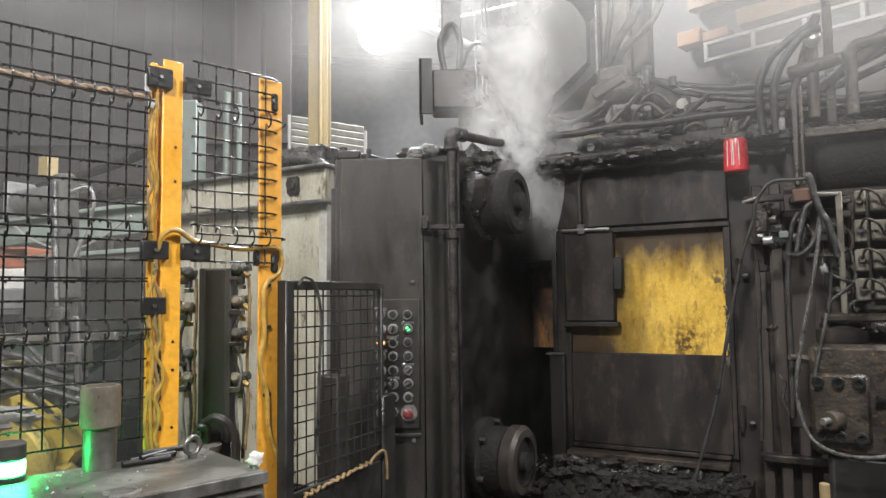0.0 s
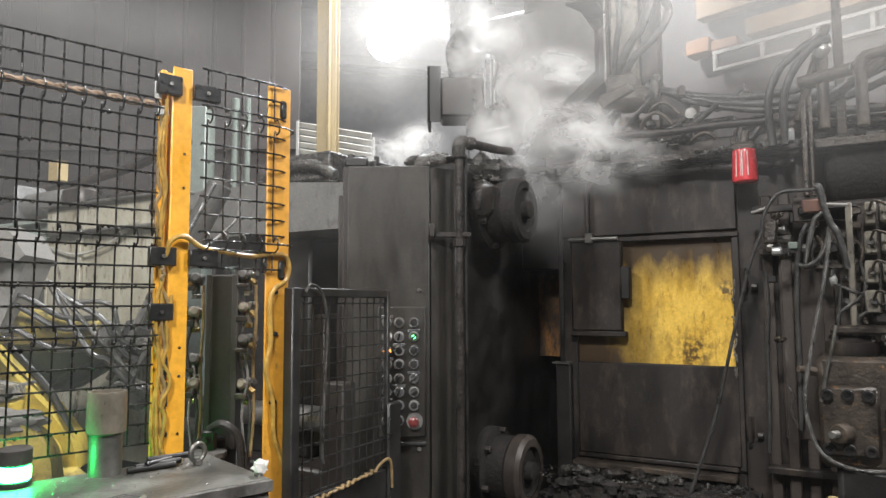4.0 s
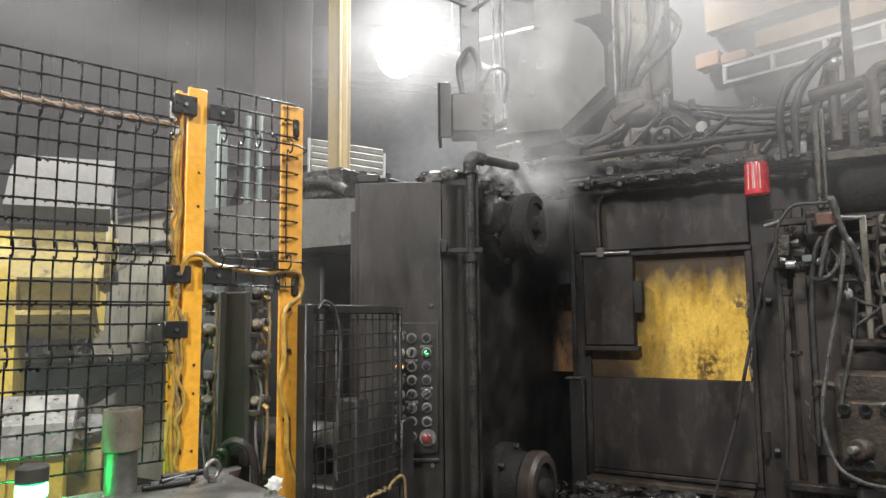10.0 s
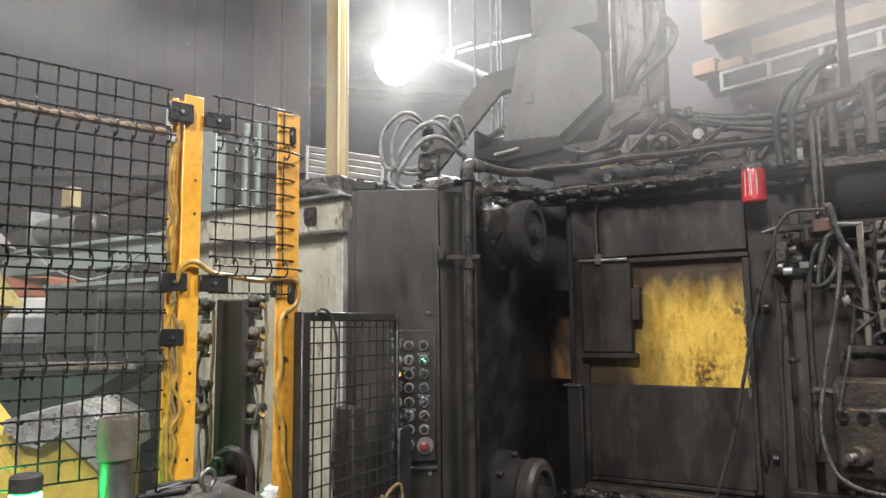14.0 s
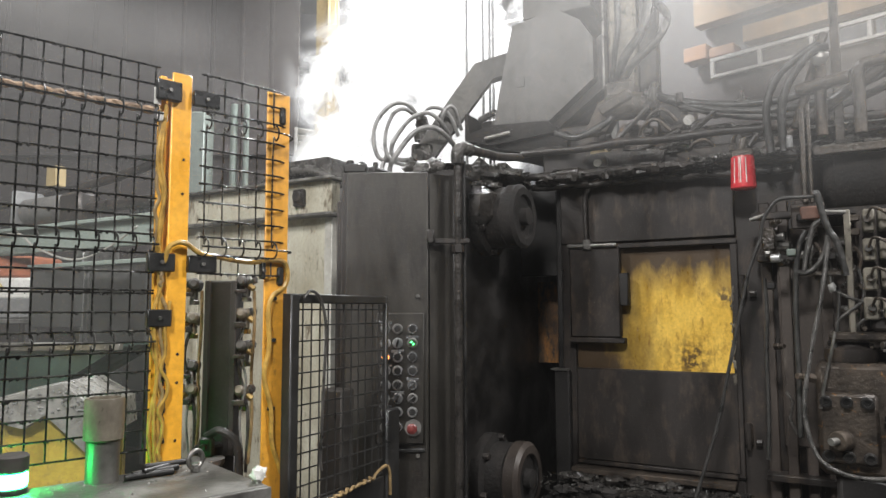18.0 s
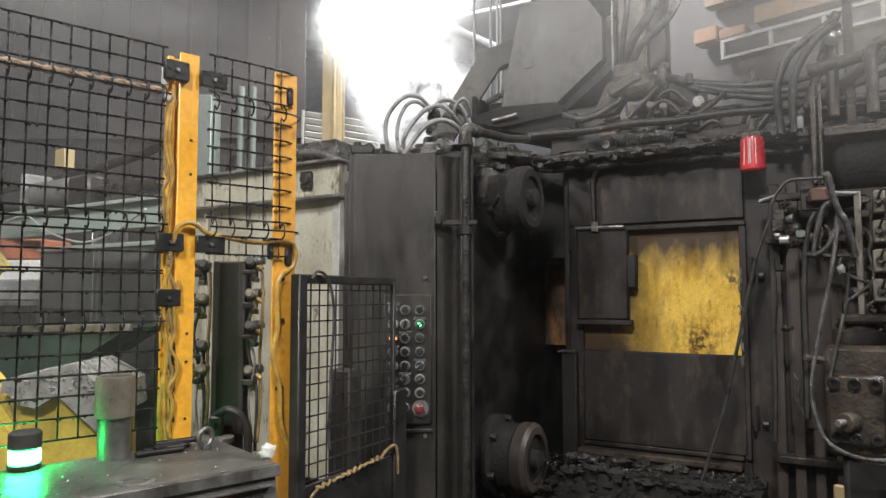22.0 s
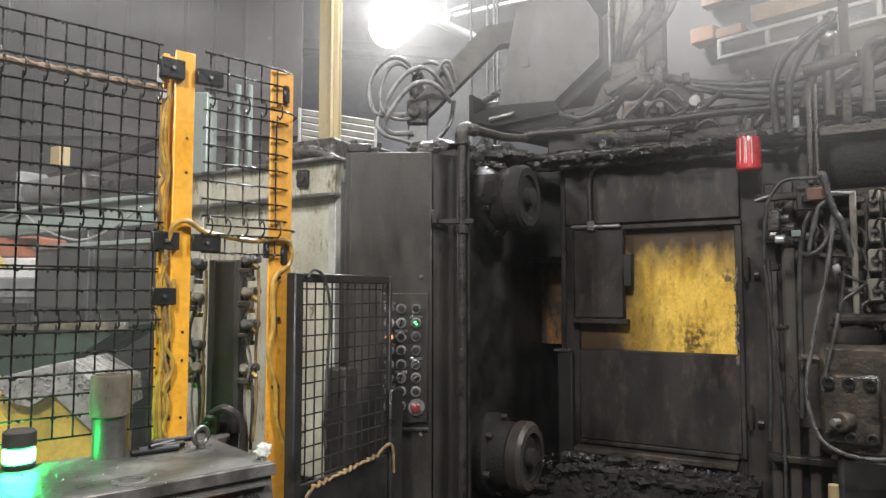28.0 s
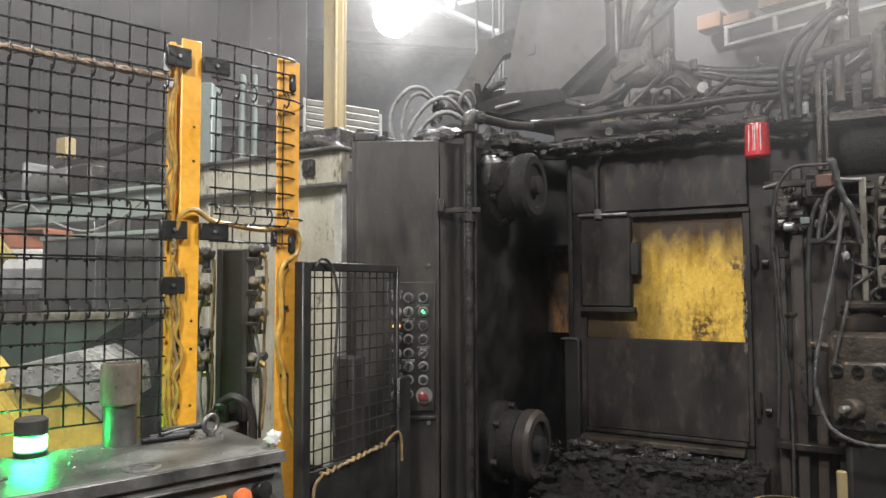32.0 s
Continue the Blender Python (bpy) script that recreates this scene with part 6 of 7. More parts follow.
for u, w in ((-0.235, 1.79), (-0.21, 1.86), (-0.13, 1.78), (-0.19, 1.82)):
    part("fitting", Geo().cyl((u, 3.14, w), (u + 0.05, 3.13, w), 0.018, 8), STEEL, chan)
part("terminal_box", Geo().box(-0.096, -0.02, 3.0, 3.14, 1.91, 1.962, 0.006), REDBROWN, chan, "rusty red-brown terminal box")
part("connector", Geo().box(-0.149, -0.115, 2.98, 3.05, 1.769, 1.797, 0.004), DUCT, chan, "pale green connector")
part("union", Geo().cyl((-0.206, 2.99, 1.763), (-0.171, 2.985, 1.763), 0.017, 12), ALU, chan, "bright steel union")
part("stub", Geo().cyl((-0.279, 3.02, 1.924), (-0.222, 3.02, 1.941), 0.008, 8), STEEL, chan)
part("pin", Geo().cyl((-0.014, 3.0, 1.938), (0.06, 3.0, 1.931), 0.006, 8), PALE_RAIL, chan)
part("bracket", Geo().box(-0.24, -0.19, 3.03, 3.1, 1.8, 1.89, 0.006), GRIME, chan)
part("tie", Geo().box(-0.12, 0.05, 3.0, 3.02, 1.69, 1.705, 0.003), GRIME, chan)
part("rag", Geo().blob((0.001, 2.975, 1.643), 0.014, 0.01, 0.017, 0.5, 3, 10, 7, 2), PALEHOSE, chan, "pale wad of residue")
random.seed(77)
for k in range(26):
    u, w = random.uniform(-0.24, 0.1), random.uniform(1.66, 1.92) if k % 4 else random.uniform(1.2, 1.66)
    m = (GRIME, TAR, RAWBLOCK, CRUST, OILY)[k % 5]
    v = random.uniform(3.02, 3.12)
    if k % 3 == 0:
        part("fitting", Geo().cyl((u, v, w), (u + 0.02, v - 0.02, w + 0.005), 0.014, 6).cyl((u + 0.018, v - 0.018, w + 0.004), (u + 0.035, v - 0.035, w + 0.006), 0.009, 10), m, chan)
    elif k % 3 == 1:
        part("block", Geo().box(u, u + 0.035, v - 0.02, v + 0.03, w, w + 0.028, 0.005), m, chan)
    else:
        part("line", Geo().tube([(u, v, w), (u + 0.02, v - 0.02, w - 0.04), (u + 0.01, v - 0.02, w - 0.1), (u + 0.03, v, w - 0.16)], 0.006, 8, 4), m, chan)
part("cover_plate", Geo().box(0.05, 0.073, 3.0, 3.04, 1.42, 1.94, 0.004), PALE_VALVE, chan, "dusty pale upright plate")
part("back_plate", Geo().box(-0.2, 0.3, 3.2, 3.23, 1.0, 1.9, 0.004), BROWNSTEEL, chan)
for k in range(14):
    u, w = random.uniform(-0.02, 0.2), random.uniform(1.4, 1.72)
    part("fitting", Geo().cyl((u, 3.06, w), (u + 0.012, 3.02, w + 0.004), 0.012, 6).cyl((u + 0.01, 3.025, w), (u + 0.012, 3.005, w), 0.007, 8), (GRIME, RAWBLOCK, STEEL, TAR)[k % 4], chan)
for u0, w0, u1, w1 in ((0.0, 1.72, 0.16, 1.5), (0.09, 1.72, 0.03, 1.42), (0.17, 1.66, 0.1, 1.44)):
    part("line", Geo().tube([(u0, 3.02, w0), (u0 + 0.01, 3.0, 0.6 * w0 + 0.4 * w1), (u1 - 0.02, 3.0, 0.3 * w0 + 0.7 * w1), (u1, 3.03, w1)], 0.006, 8, 5), GREYHOSE, chan)
part("bracket_plate", Geo().box(-0.13, -0.01, 3.04, 3.06, 1.88, 1.98, 0.004), BROWNSTEEL, chan)
valve = thing("valve_bank", MACH, (0.2, 3.0, 1.5), "pale grimy solenoid valve bank", "valve bank")
for k, w in enumerate((1.52, 1.63, 1.74, 1.85)):
    part("valve", Geo().box(0.1 + 0.004 * k, 0.15, 2.98, 3.06, w, w + 0.085, 0.006).box(0.16, 0.34, 2.96, 3.08, w + 0.005, w + 0.08, 0.008), PALE_VALVE, valve)
    part("solenoid", Geo().cyl((0.125, 2.98, w + 0.045), (0.125, 2.955, w + 0.045), 0.014, 10).box(0.2, 0.27, 2.945, 2.96, w + 0.015, w + 0.065, 0.006), GRIME if k % 2 else TOOLGREY, valve)
    part("lead", Geo().tube([(0.125, 2.955, w + 0.05), (0.14, 2.92, w + 0.08), (0.18, 2.92, w + 0.06), (0.2, 2.95, w + 0.02)], 0.005, 8, 5), RAWBLOCK, valve, "rusty wire lead")
part("back_plate", Geo().box(0.09, 0.34, 3.08, 3.2, 1.48, 1.95, 0.006), BROWNSTEEL, valve)

acc = thing("accumulator", MACH, (0.5, 3.35, 2.0), "large black horizontal accumulator cylinder", "accumulator")
part("shell", Geo().lathe([(0, 0), (0.09, 0.01), (0.125, 0.05), (0.125, 1.2), (0, 1.25)], (-0.02, 3.17, 2.06), Vector((1, 0, 0)).to_track_quat("Z", "Y"), 28), NUTBLACK, acc)
part("ledge", Geo().box(-0.04, 0.8, 3.02, 3.3, 2.185, 2.197, 0.003).box(-0.04, 0.8, 3.02, 3.03, 2.165, 2.19, 0.003), GRIME, acc, "scraped angle iron ledge")
part("saddle", Geo().box(0.3, 0.4, 3.12, 3.24, 1.9, 2.05, 0.01), OILY, acc)

# overhead framework and valves above the guard
tower = thing("valve_tower", MACH, (0.0, 3.1, 2.25), "grimy pipe tower with valves over the guard", "pipework")
part("riser", Geo().cyl((-0.005, 3.08, 2.25), (0.0, 3.08, 2.62), 0.022, 12), RAWBLOCK, tower)
part("cross", Geo().cyl((-0.09, 3.08, 2.45), (0.1, 3.05, 2.47), 0.026, 12), GRIME, tower)
part("cap", Geo().lathe([(0, 0), (0.03, 0), (0.034, 0.02), (0.02, 0.03), (0, 0.03)], (0.0, 3.05, 2.56), Vector((0, -1, 0)).to_track_quat("Z", "Y"), 16), STEEL, tower)
part("brace", Geo().cyl((-0.1, 3.1, 2.3), (0.02, 3.1, 2.68), 0.018, 10), GRIME, tower)
part("riser", Geo().cyl((0.13, 3.1, 2.25), (0.13, 3.1, 2.5), 0.022, 12), GRIME, tower)
part("elbow", Geo().tube([(0.13, 3.1, 2.45), (0.13, 3.1, 2.5), (0.16, 3.1, 2.53), (0.3, 3.1, 2.53)], 0.022, 12, 8).rough(0.004, 36), GRIME, tower)
part("post", Geo().box(0.04, 0.075, 3.16, 3.2, 2.2, 3.2, 0.004), GRIME, tower)
part("clamp_plate", Geo().box(-0.085, -0.066, 3.02, 3.06, 1.98, 2.36, 0.004).box(-0.058, -0.045, 3.03, 3.06, 1.98, 2.38, 0.003), GRIME, tower)
part("spigot", Geo().cyl((-0.12, 3.0, 2.2), (-0.12, 3.0, 2.25), 0.012, 10), COVER, tower)
part("diagonal", Geo().cyl((-0.25, 3.2, 2.22), (0.35, 3.1, 2.6), 0.022, 14), GRIME, tower)

sw = thing("spray_swivel", MACH, (-0.8, 3.5, 2.33), "sooty hydraulic swivel drive behind the guard", "hydraulic drive")
part("drive", Geo().tube([(-0.98 + 0.026 * k, 3.5, 2.63 - 0.003 * k) for k in range(11)], 0.07, 20, 2).rough(0.008, 24), GRIME, sw)
part("ring", Geo().tube([(-0.72 + 0.0 * i, 3.42 + 0.08 * math.cos(i * math.pi / 6), 2.6 + 0.08 * math.sin(i * math.pi / 6)) for i in range(13)], 0.02, 8, 3), CRUST, sw)
part("motor", Geo().box(-0.72, -0.55, 3.42, 3.6, 2.42, 2.6, 0.02), SOOT, sw)
part("bracket", Geo().prism([(-1.0, 2.33), (-0.55, 2.33), (-0.6, 2.45), (-0.9, 2.52)], 3.45, 3.6), RAWBLOCK, sw)
part("valve", Geo().box(-0.62, -0.36, 3.4, 3.5, 2.33, 2.44, 0.012), SOOT, sw)
part("gauge", Geo().lathe([(0, 0), (0.026, 0), (0.026, 0.016), (0, 0.016)], (-0.56, 3.39, 2.47), Vector((0, -1, 0)).to_track_quat("Z", "Y"), 18), STEEL, sw, "small round gauge")
part("knob", Geo().cyl((-0.6, 3.38, 2.56), (-0.6, 3.38, 2.61), 0.018, 10), SOOT, sw)
part("lever", Geo().cyl((-0.45, 3.38, 2.47), (-0.32, 3.36, 2.48), 0.012, 8), STEEL, sw)
part("arm", Geo().prism([(-1.12, 2.5), (-1.0, 2.5), (-0.9, 2.66), (-0.92, 2.72), (-1.04, 2.66)], 3.5, 3.58), RAWBLOCK, sw)

random.seed(31)
for i in range(22):
    u, v, w = random.uniform(-1.0, -0.34), random.uniform(3.36, 3.44), random.uniform(2.34, 2.56)
    k = i % 4
    m = (SOOT, TAR, RAWBLOCK, CRUST)[(i * 5) % 4]
    if k == 0:
        part("fitting", Geo().cyl((u, v, w), (u + 0.03, v, w + 0.01), 0.019, 6).cyl((u + 0.03, v, w + 0.01), (u + 0.055, v, w + 0.018), 0.013, 10), m, sw)
    elif k == 1:
        part("elbow", Geo().tube([(u, v, w - 0.05), (u, v, w), (u + 0.015, v, w + 0.02), (u + 0.06, v - 0.01, w + 0.025)], 0.014, 10, 4), m, sw)
    elif k == 2:
        part("line", Geo().tube([(u, v, w - 0.06), (u + 0.03, v - 0.02, w - 0.01), (u + 0.09, v - 0.02, w + 0.01), (u + 0.15, v, w - 0.05)], 0.009, 8, 5), m, sw)
    else:
        part("valve_body", Geo().box(u, u + 0.05, v - 0.02, v + 0.03, w, w + 0.035, 0.007).cyl((u + 0.025, v, w + 0.03), (u + 0.025, v, w + 0.07), 0.01, 8), m, sw)
for k, (u0, w0, u1, w1) in enumerate(((-0.95, 2.36, -0.72, 2.58), (-0.6, 2.36, -0.42, 2.5), (-0.3, 2.3, -0.18, 2.46), (-0.8, 2.34, -0.6, 2.42))):
    part("strut", Geo().cyl((u0, 3.34, w0), (u1, 3.36, w1), 0.013, 8), (SOOT, TAR)[k % 2], sw)

HOSES = [
    ("hose bundle over the guard", 0.019, RUBBER, [(-0.78, 3.45, 2.66), (-0.55, 3.4, 2.56), (-0.3, 3.35, 2.5), (-0.05, 3.3, 2.5), (0.2, 3.25, 2.58), (0.5, 3.2, 2.7)]),
    ("hose bundle over the guard", 0.019, RUBBER, [(-0.7, 3.43, 2.62), (-0.5, 3.38, 2.52), (-0.25, 3.33, 2.455), (0.0, 3.28, 2.45), (0.25, 3.23, 2.53), (0.5, 3.18, 2.64)]),
    ("hose bundle over the guard", 0.016, GREYHOSE, [(-0.6, 3.4, 2.55), (-0.4, 3.36, 2.47), (-0.2, 3.32, 2.42), (0.05, 3.26, 2.41), (0.3, 3.2, 2.48)]),
    ("arched hose to the valve tower", 0.0155, RUBBER, [(-0.14, 3.05, 2.2), (-0.145, 3.04, 2.36), (-0.11, 3.03, 2.48), (-0.03, 3.02, 2.58), (0.03, 3.03, 2.6)]),
    ("arched hose to the valve tower", 0.0155, RUBBER, [(-0.19, 3.06, 2.2), (-0.2, 3.05, 2.38), (-0.16, 3.04, 2.5), (-0.08, 3.03, 2.57), (0.0, 3.03, 2.62)]),
    ("thick hose from the spray unit", 0.024, GREYHOSE, [(-0.95, 3.55, 2.78), (-0.88, 3.45, 2.86), (-0.78, 3.42, 2.98), (-0.75, 3.45, 3.15), (-0.8, 3.5, 3.3)]),
    ("thick hose from the spray unit", 0.02, GREYHOSE, [(-0.93, 3.55, 2.74), (-0.84, 3.45, 2.82), (-0.72, 3.42, 2.9), (-0.66, 3.45, 3.02), (-0.7, 3.5, 3.12), (-0.76, 3.55, 3.18)]),
    ("thick hose from the spray unit", 0.016, RUBBER, [(-0.98, 3.55, 2.72), (-0.93, 3.45, 2.9), (-0.9, 3.42, 3.05), (-0.92, 3.45, 3.3)]),
    ("drooping hose under the housing", 0.018, RUBBER, [(-1.28, 3.5, 2.53), (-1.15, 3.46, 2.48), (-1.0, 3.46, 2.53), (-0.9, 3.5, 2.62)]),
    ("worn black hose bent over the fittings", 0.012, RUBBER, [(-0.042, 2.960, 1.999), (-0.033, 2.960, 2.004), (-0.023, 2.960, 1.947), (-0.003, 2.960, 1.870), (0.024, 2.960, 1.811), (0.042, 2.960, 1.727), (0.048, 2.960, 1.685)]),
    ("grey braided hose looping down past the pump", 0.008, GREYHOSE, [(-0.006, 2.91, 1.806), (-0.018, 2.90, 1.72), (-0.039, 2.88, 1.595), (-0.083, 2.86, 1.384), (-0.108, 2.83, 1.194), (-0.075, 2.81, 1.045), (0.005, 2.8, 0.99), (0.12, 2.8, 0.985), (0.26, 2.82, 1.02)]),
    ("dull hose looped below the fittings", 0.01, GREYHOSE, [(-0.023, 2.990, 1.905), (-0.052, 2.990, 1.881), (-0.069, 2.990, 1.822), (-0.085, 2.990, 1.742), (-0.090, 2.990, 1.698)]),
    ("dull hose looped below the fittings", 0.009, GREYHOSE, [(0.000, 2.985, 1.862), (-0.015, 2.985, 1.791), (-0.047, 2.985, 1.727), (-0.083, 2.985, 1.702), (-0.113, 2.985, 1.705)]),
    ("dark hose down the guard channels", 0.01, RUBBER, [(-0.078, 3.000, 1.866), (-0.101, 3.000, 1.818), (-0.117, 3.000, 1.726), (-0.125, 3.000, 1.594), (-0.127, 3.000, 1.462), (-0.127, 3.000, 1.288), (-0.131, 3.000, 1.072)]),
    ("dark hose down the guard channels", 0.008, RUBBER, [(-0.236, 3.020, 1.686), (-0.231, 3.020, 1.550), (-0.239, 3.020, 1.370), (-0.240, 3.020, 1.170), (-0.248, 3.020, 0.971)]),
    ("bright steel line down the pump", 0.006, STEEL, [(0.001, 2.900, 1.476), (-0.017, 2.900, 1.389), (-0.042, 2.900, 1.284), (-0.057, 2.900, 1.197)]),
    ("thin dark line behind the hoses", 0.006, RUBBER, [(0.024, 3.000, 1.636), (0.013, 3.000, 1.507), (-0.006, 3.000, 1.379)]),
    ("loose cable at the foot of the guard", 0.007, RUBBER, [(-1.0, 3.12, 0.78), (-0.98, 3.05, 0.7), (-0.95, 3.0, 0.6)]),
    ("loose cable at the foot of the guard", 0.007, RUBBER, [(-0.55, 3.12, 0.8), (-0.56, 3.05, 0.7), (-0.62, 3.0, 0.55)]),
    ("loose cable at the foot of the guard", 0.007, RUBBER, [(-0.5, 3.12, 0.8), (-0.48, 3.05, 0.68), (-0.46, 3.0, 0.5)]),
]
for label, r, m, pts in HOSES:
    solid("hose", Geo().tube(pts, r, 10, 9).rough(min(0.003, 0.16 * r), 38, r * 99), m, MACH, label, "hose", label)

# thin cable whose hanging end swings to and fro
CABLE_TOP = (-0.241, 2.98, 1.837)
cable = thing("hanging_cable", MACH, CABLE_TOP, "thin black cable arched over and hanging before the guard", "cable")
part("arch", Geo().tube([(-0.033, 2.98, 1.994), (-0.094, 2.98, 1.997), (-0.159, 2.98, 1.996), (-0.194, 2.98, 1.97), (-0.226, 2.98, 1.915), CABLE_TOP], 0.007, 10, 9), RUBBER, cable)
drop = part("hanging_end", Geo().tube([CABLE_TOP, (-0.246, 2.98, 1.707), (-0.239, 2.98, 1.612), (-0.223, 2.98, 1.439), (-0.208, 2.98, 1.286), (-0.191, 2.98, 1.113), (-0.187, 2.98, 0.984), (-0.186, 2.98, 0.8), (-0.186, 2.98, 0.64)], 0.007, 10, 9), RUBBER, cable, "", CABLE_TOP)

bucket = thing("bucket", MACH, (-0.2, 2.85, 0.0), "rusty open steel bucket on the machine base", "bucket")
part("wall", Geo().lathe([(0.0, 0.5), (0.1, 0.5), (0.115, 0.72), (0.12, 0.725), (0.11, 0.722), (0.1, 0.6), (0, 0.6)], (-0.21, 2.83, 0), None, 26), RAWBLOCK, bucket)
part("stand", Geo().box(-0.33, -0.09, 2.7, 2.95, 0, 0.5, 0.01), OILY, bucket)
part("rim", Geo().lathe([(0.112, 0.72), (0.122, 0.718), (0.122, 0.728), (0.112, 0.728)], (-0.21, 2.83, 0), None, 26), CREAM, bucket)
solid("wooden_handle", Geo().cyl((-0.035, 2.85, 0.6), (-0.035, 2.85, 0.87), 0.017, 12), CREAM, MACH, "pale wooden tool handle standing upright", "tool handle")
solid("machine_bed", Geo().box(-1.2, 1.2, 2.7, 3.24, 0.0, 0.6, 0.02), OILY, MACH, "oily black machine bed", "machine base")


# ---- steam and smoke ----
def vapour(name, density, scale, tint=(0.92, 0.905, 0.885), through_light=0.5):
    m = bpy.data.materials.new(name)
    m.use_nodes = True
    nt = m.node_tree
    nd, ln = nt.nodes, nt.links
    nd.remove(nd["Principled BSDF"])
    out = nd["Material Output"]
    tc = nd.new("ShaderNodeTexCoord")
    flat = nd.new("ShaderNodeVectorMath")
    flat.operation = "MULTIPLY"
    flat.inputs[1].default_value = (1, 0, 1)
    ln.new(tc.outputs["Object"], flat.inputs[0])
    length = nd.new("ShaderNodeVectorMath")
    length.operation = "LENGTH"
    ln.new(flat.outputs[0], length.inputs[0])
    fade = nd.new("ShaderNodeMapRange")
    fade.interpolation_type = "SMOOTHERSTEP"
    fade.inputs["From Min"].default_value, fade.inputs["From Max"].default_value = 0.08, 0.86
    fade.inputs["To Min"].default_value, fade.inputs["To Max"].default_value = 1, 0
    ln.new(length.outputs["Value"], fade.inputs["Value"])
    info = nd.new("ShaderNodeObjectInfo")
    shift = nd.new("ShaderNodeVectorMath")
    shift.operation = "ADD"
    rnd = nd.new("ShaderNodeVectorMath")
    rnd.operation = "SCALE"
    rnd.inputs[0].default_value = (9, 5, 7)
    ln.new(info.outputs["Random"], rnd.inputs["Scale"])
    ln.new(tc.outputs["Object"], shift.inputs[0])
    ln.new(rnd.outputs[0], shift.inputs[1])
    n = nd.new("ShaderNodeTexNoise")
    n.inputs["Scale"].default_value, n.inputs["Detail"].default_value, n.inputs["Roughness"].default_value = scale, 6, 0.55
    n.inputs["Distortion"].default_value = 0.5
    ln.new(shift.outputs[0], n.inputs["Vector"])
    r = nd.new("ShaderNodeMapRange")
    r.inputs["From Min"].default_value, r.inputs["From Max"].default_value = 0.32, 0.68
    ln.new(n.outputs["Fac"], r.inputs["Value"])
    mul = nd.new("ShaderNodeMath")
    mul.operation = "MULTIPLY"
    ln.new(fade.outputs[0], mul.inputs[0])
    ln.new(r.outputs[0], mul.inputs[1])
    den = nd.new("ShaderNodeMath")
    den.operation = "MULTIPLY"
    den.inputs[1].default_value = density
    den.use_clamp = True
    ln.new(mul.outputs[0], den.inputs[0])
    clear, diff, trans, body, mix = (nd.new("ShaderNodeBsdfTransparent"), nd.new("ShaderNodeBsdfDiffuse"), nd.new("ShaderNodeBsdfTranslucent"), nd.new("ShaderNodeMixShader"), nd.new("ShaderNodeMixShader"))
    diff.inputs[0].default_value = trans.inputs[0].default_value = (*tint, 1)
    body.inputs[0].default_value = through_light
    ln.new(diff.outputs[0], body.inputs[1])
    ln.new(trans.outputs[0], body.inputs[2])
    ln.new(den.outputs[0], mix.inputs[0])
    ln.new(clear.outputs[0], mix.inputs[1])
    ln.new(body.outputs[0], mix.inputs[2])
    ln.new(mix.outputs[0], out.inputs[0])
    return m


STEAM = vapour("dense_steam", 2.8, 2.4, (0.97, 0.97, 0.97), 0.6)
SMOKE = vapour("drifting_smoke", 0.42, 1.8)
DRIFT = vapour("white_drifting_smoke", 0.85, 1.6)
HAZE = vapour("thin_haze", 0.3, 1.1)
MIST = vapour("smoky_air", 0.34, 0.9)
FAINT = vapour("faint_smoky_air", 0.135, 0.7)
GLARE = vapour("lit_lamp_haze", 0.22, 1.5)
LAYER = vapour("hanging_smoke_layer", 0.24, 0.9)
# VEIL lifts the blacks: lens glare at the fence, smoke by the hydraulics.
VEIL = vapour("thin_pale_veil", 0.07, 0.8, (0.9, 0.9, 0.94))
DUSTY = vapour("dusty_gallery_haze", 0.2, 1.1, (0.86, 0.78, 0.68))
HINT = vapour("barely_smoky_air", 0.022, 0.7)


def dome(n=28, rings=9):
    """The lumpy near side of a cloud, as a deep shell."""
    g = Geo()
    vs = [(0, -0.8, 0)]
    for i in range(1, rings + 1):
        r = i / rings
        for j in range(n):
            a = 2 * math.pi * j / n
            x, z = r * math.cos(a), r * math.sin(a)
            y = -0.8 * math.sqrt(max(0, 1 - r * r)) + 0.1 * noise.noise(Vector((2 * x, 2 * z, 1.3)))
            vs.append((x, y, z))
    fs = [(0, 1 + j, 1 + (j + 1) % n) for j in range(n)]
    for i in range(rings - 1):
        o = 1 + i * n
        fs += [(o + j, o + n + j, o + n + (j + 1) % n, o + (j + 1) % n) for j in range(n)]
    return g.add(vs, fs)


PUFF = mesh_of("puff", dome(), STEAM, angle=180)


def puff(label, material, centre, rx, rz, category="smoke"):
    """One soft cloud, thick in the middle and clear at its rim."""
    me = PUFF.copy()
    me.materials[0] = material
    ob = new("steam_cloud" if material is STEAM else "smoke_cloud", me)
    ob.matrix_world = Matrix.Translation(centre) @ Matrix.Diagonal((rx, 0.5 * min(rx, rz), rz, 1))
    return tagged(ob, label, category, "clouds of " + category, "stuff")


puff("thin grey haze round the lamp", HAZE, (-0.75, 8.3, 5.0), 2.6, 2.0)
puff("bright haze close round the lamp", GLARE, (-0.71, 8.8, 5.06), 0.6, 0.55)
puff("thick white glare haze about the lamp", GLARE, (-0.69, 8.5, 4.94), 1.3, 1.15)
puff("smoky air before the top of the guard", LAYER, (1.5, 2.35, 2.45), 2.0, 0.85)
puff("smoky air over the guard", MIST, (1.2, 2.7, 2.95), 1.9, 0.95)
puff("pale haze drifting high over the cell", HAZE, (-5.2, 6.9, 5.1), 3.2, 1.7)
puff("pale haze under the roof over the cell", MIST, (-4.2, 7.4, 5.3), 3.6, 1.6)
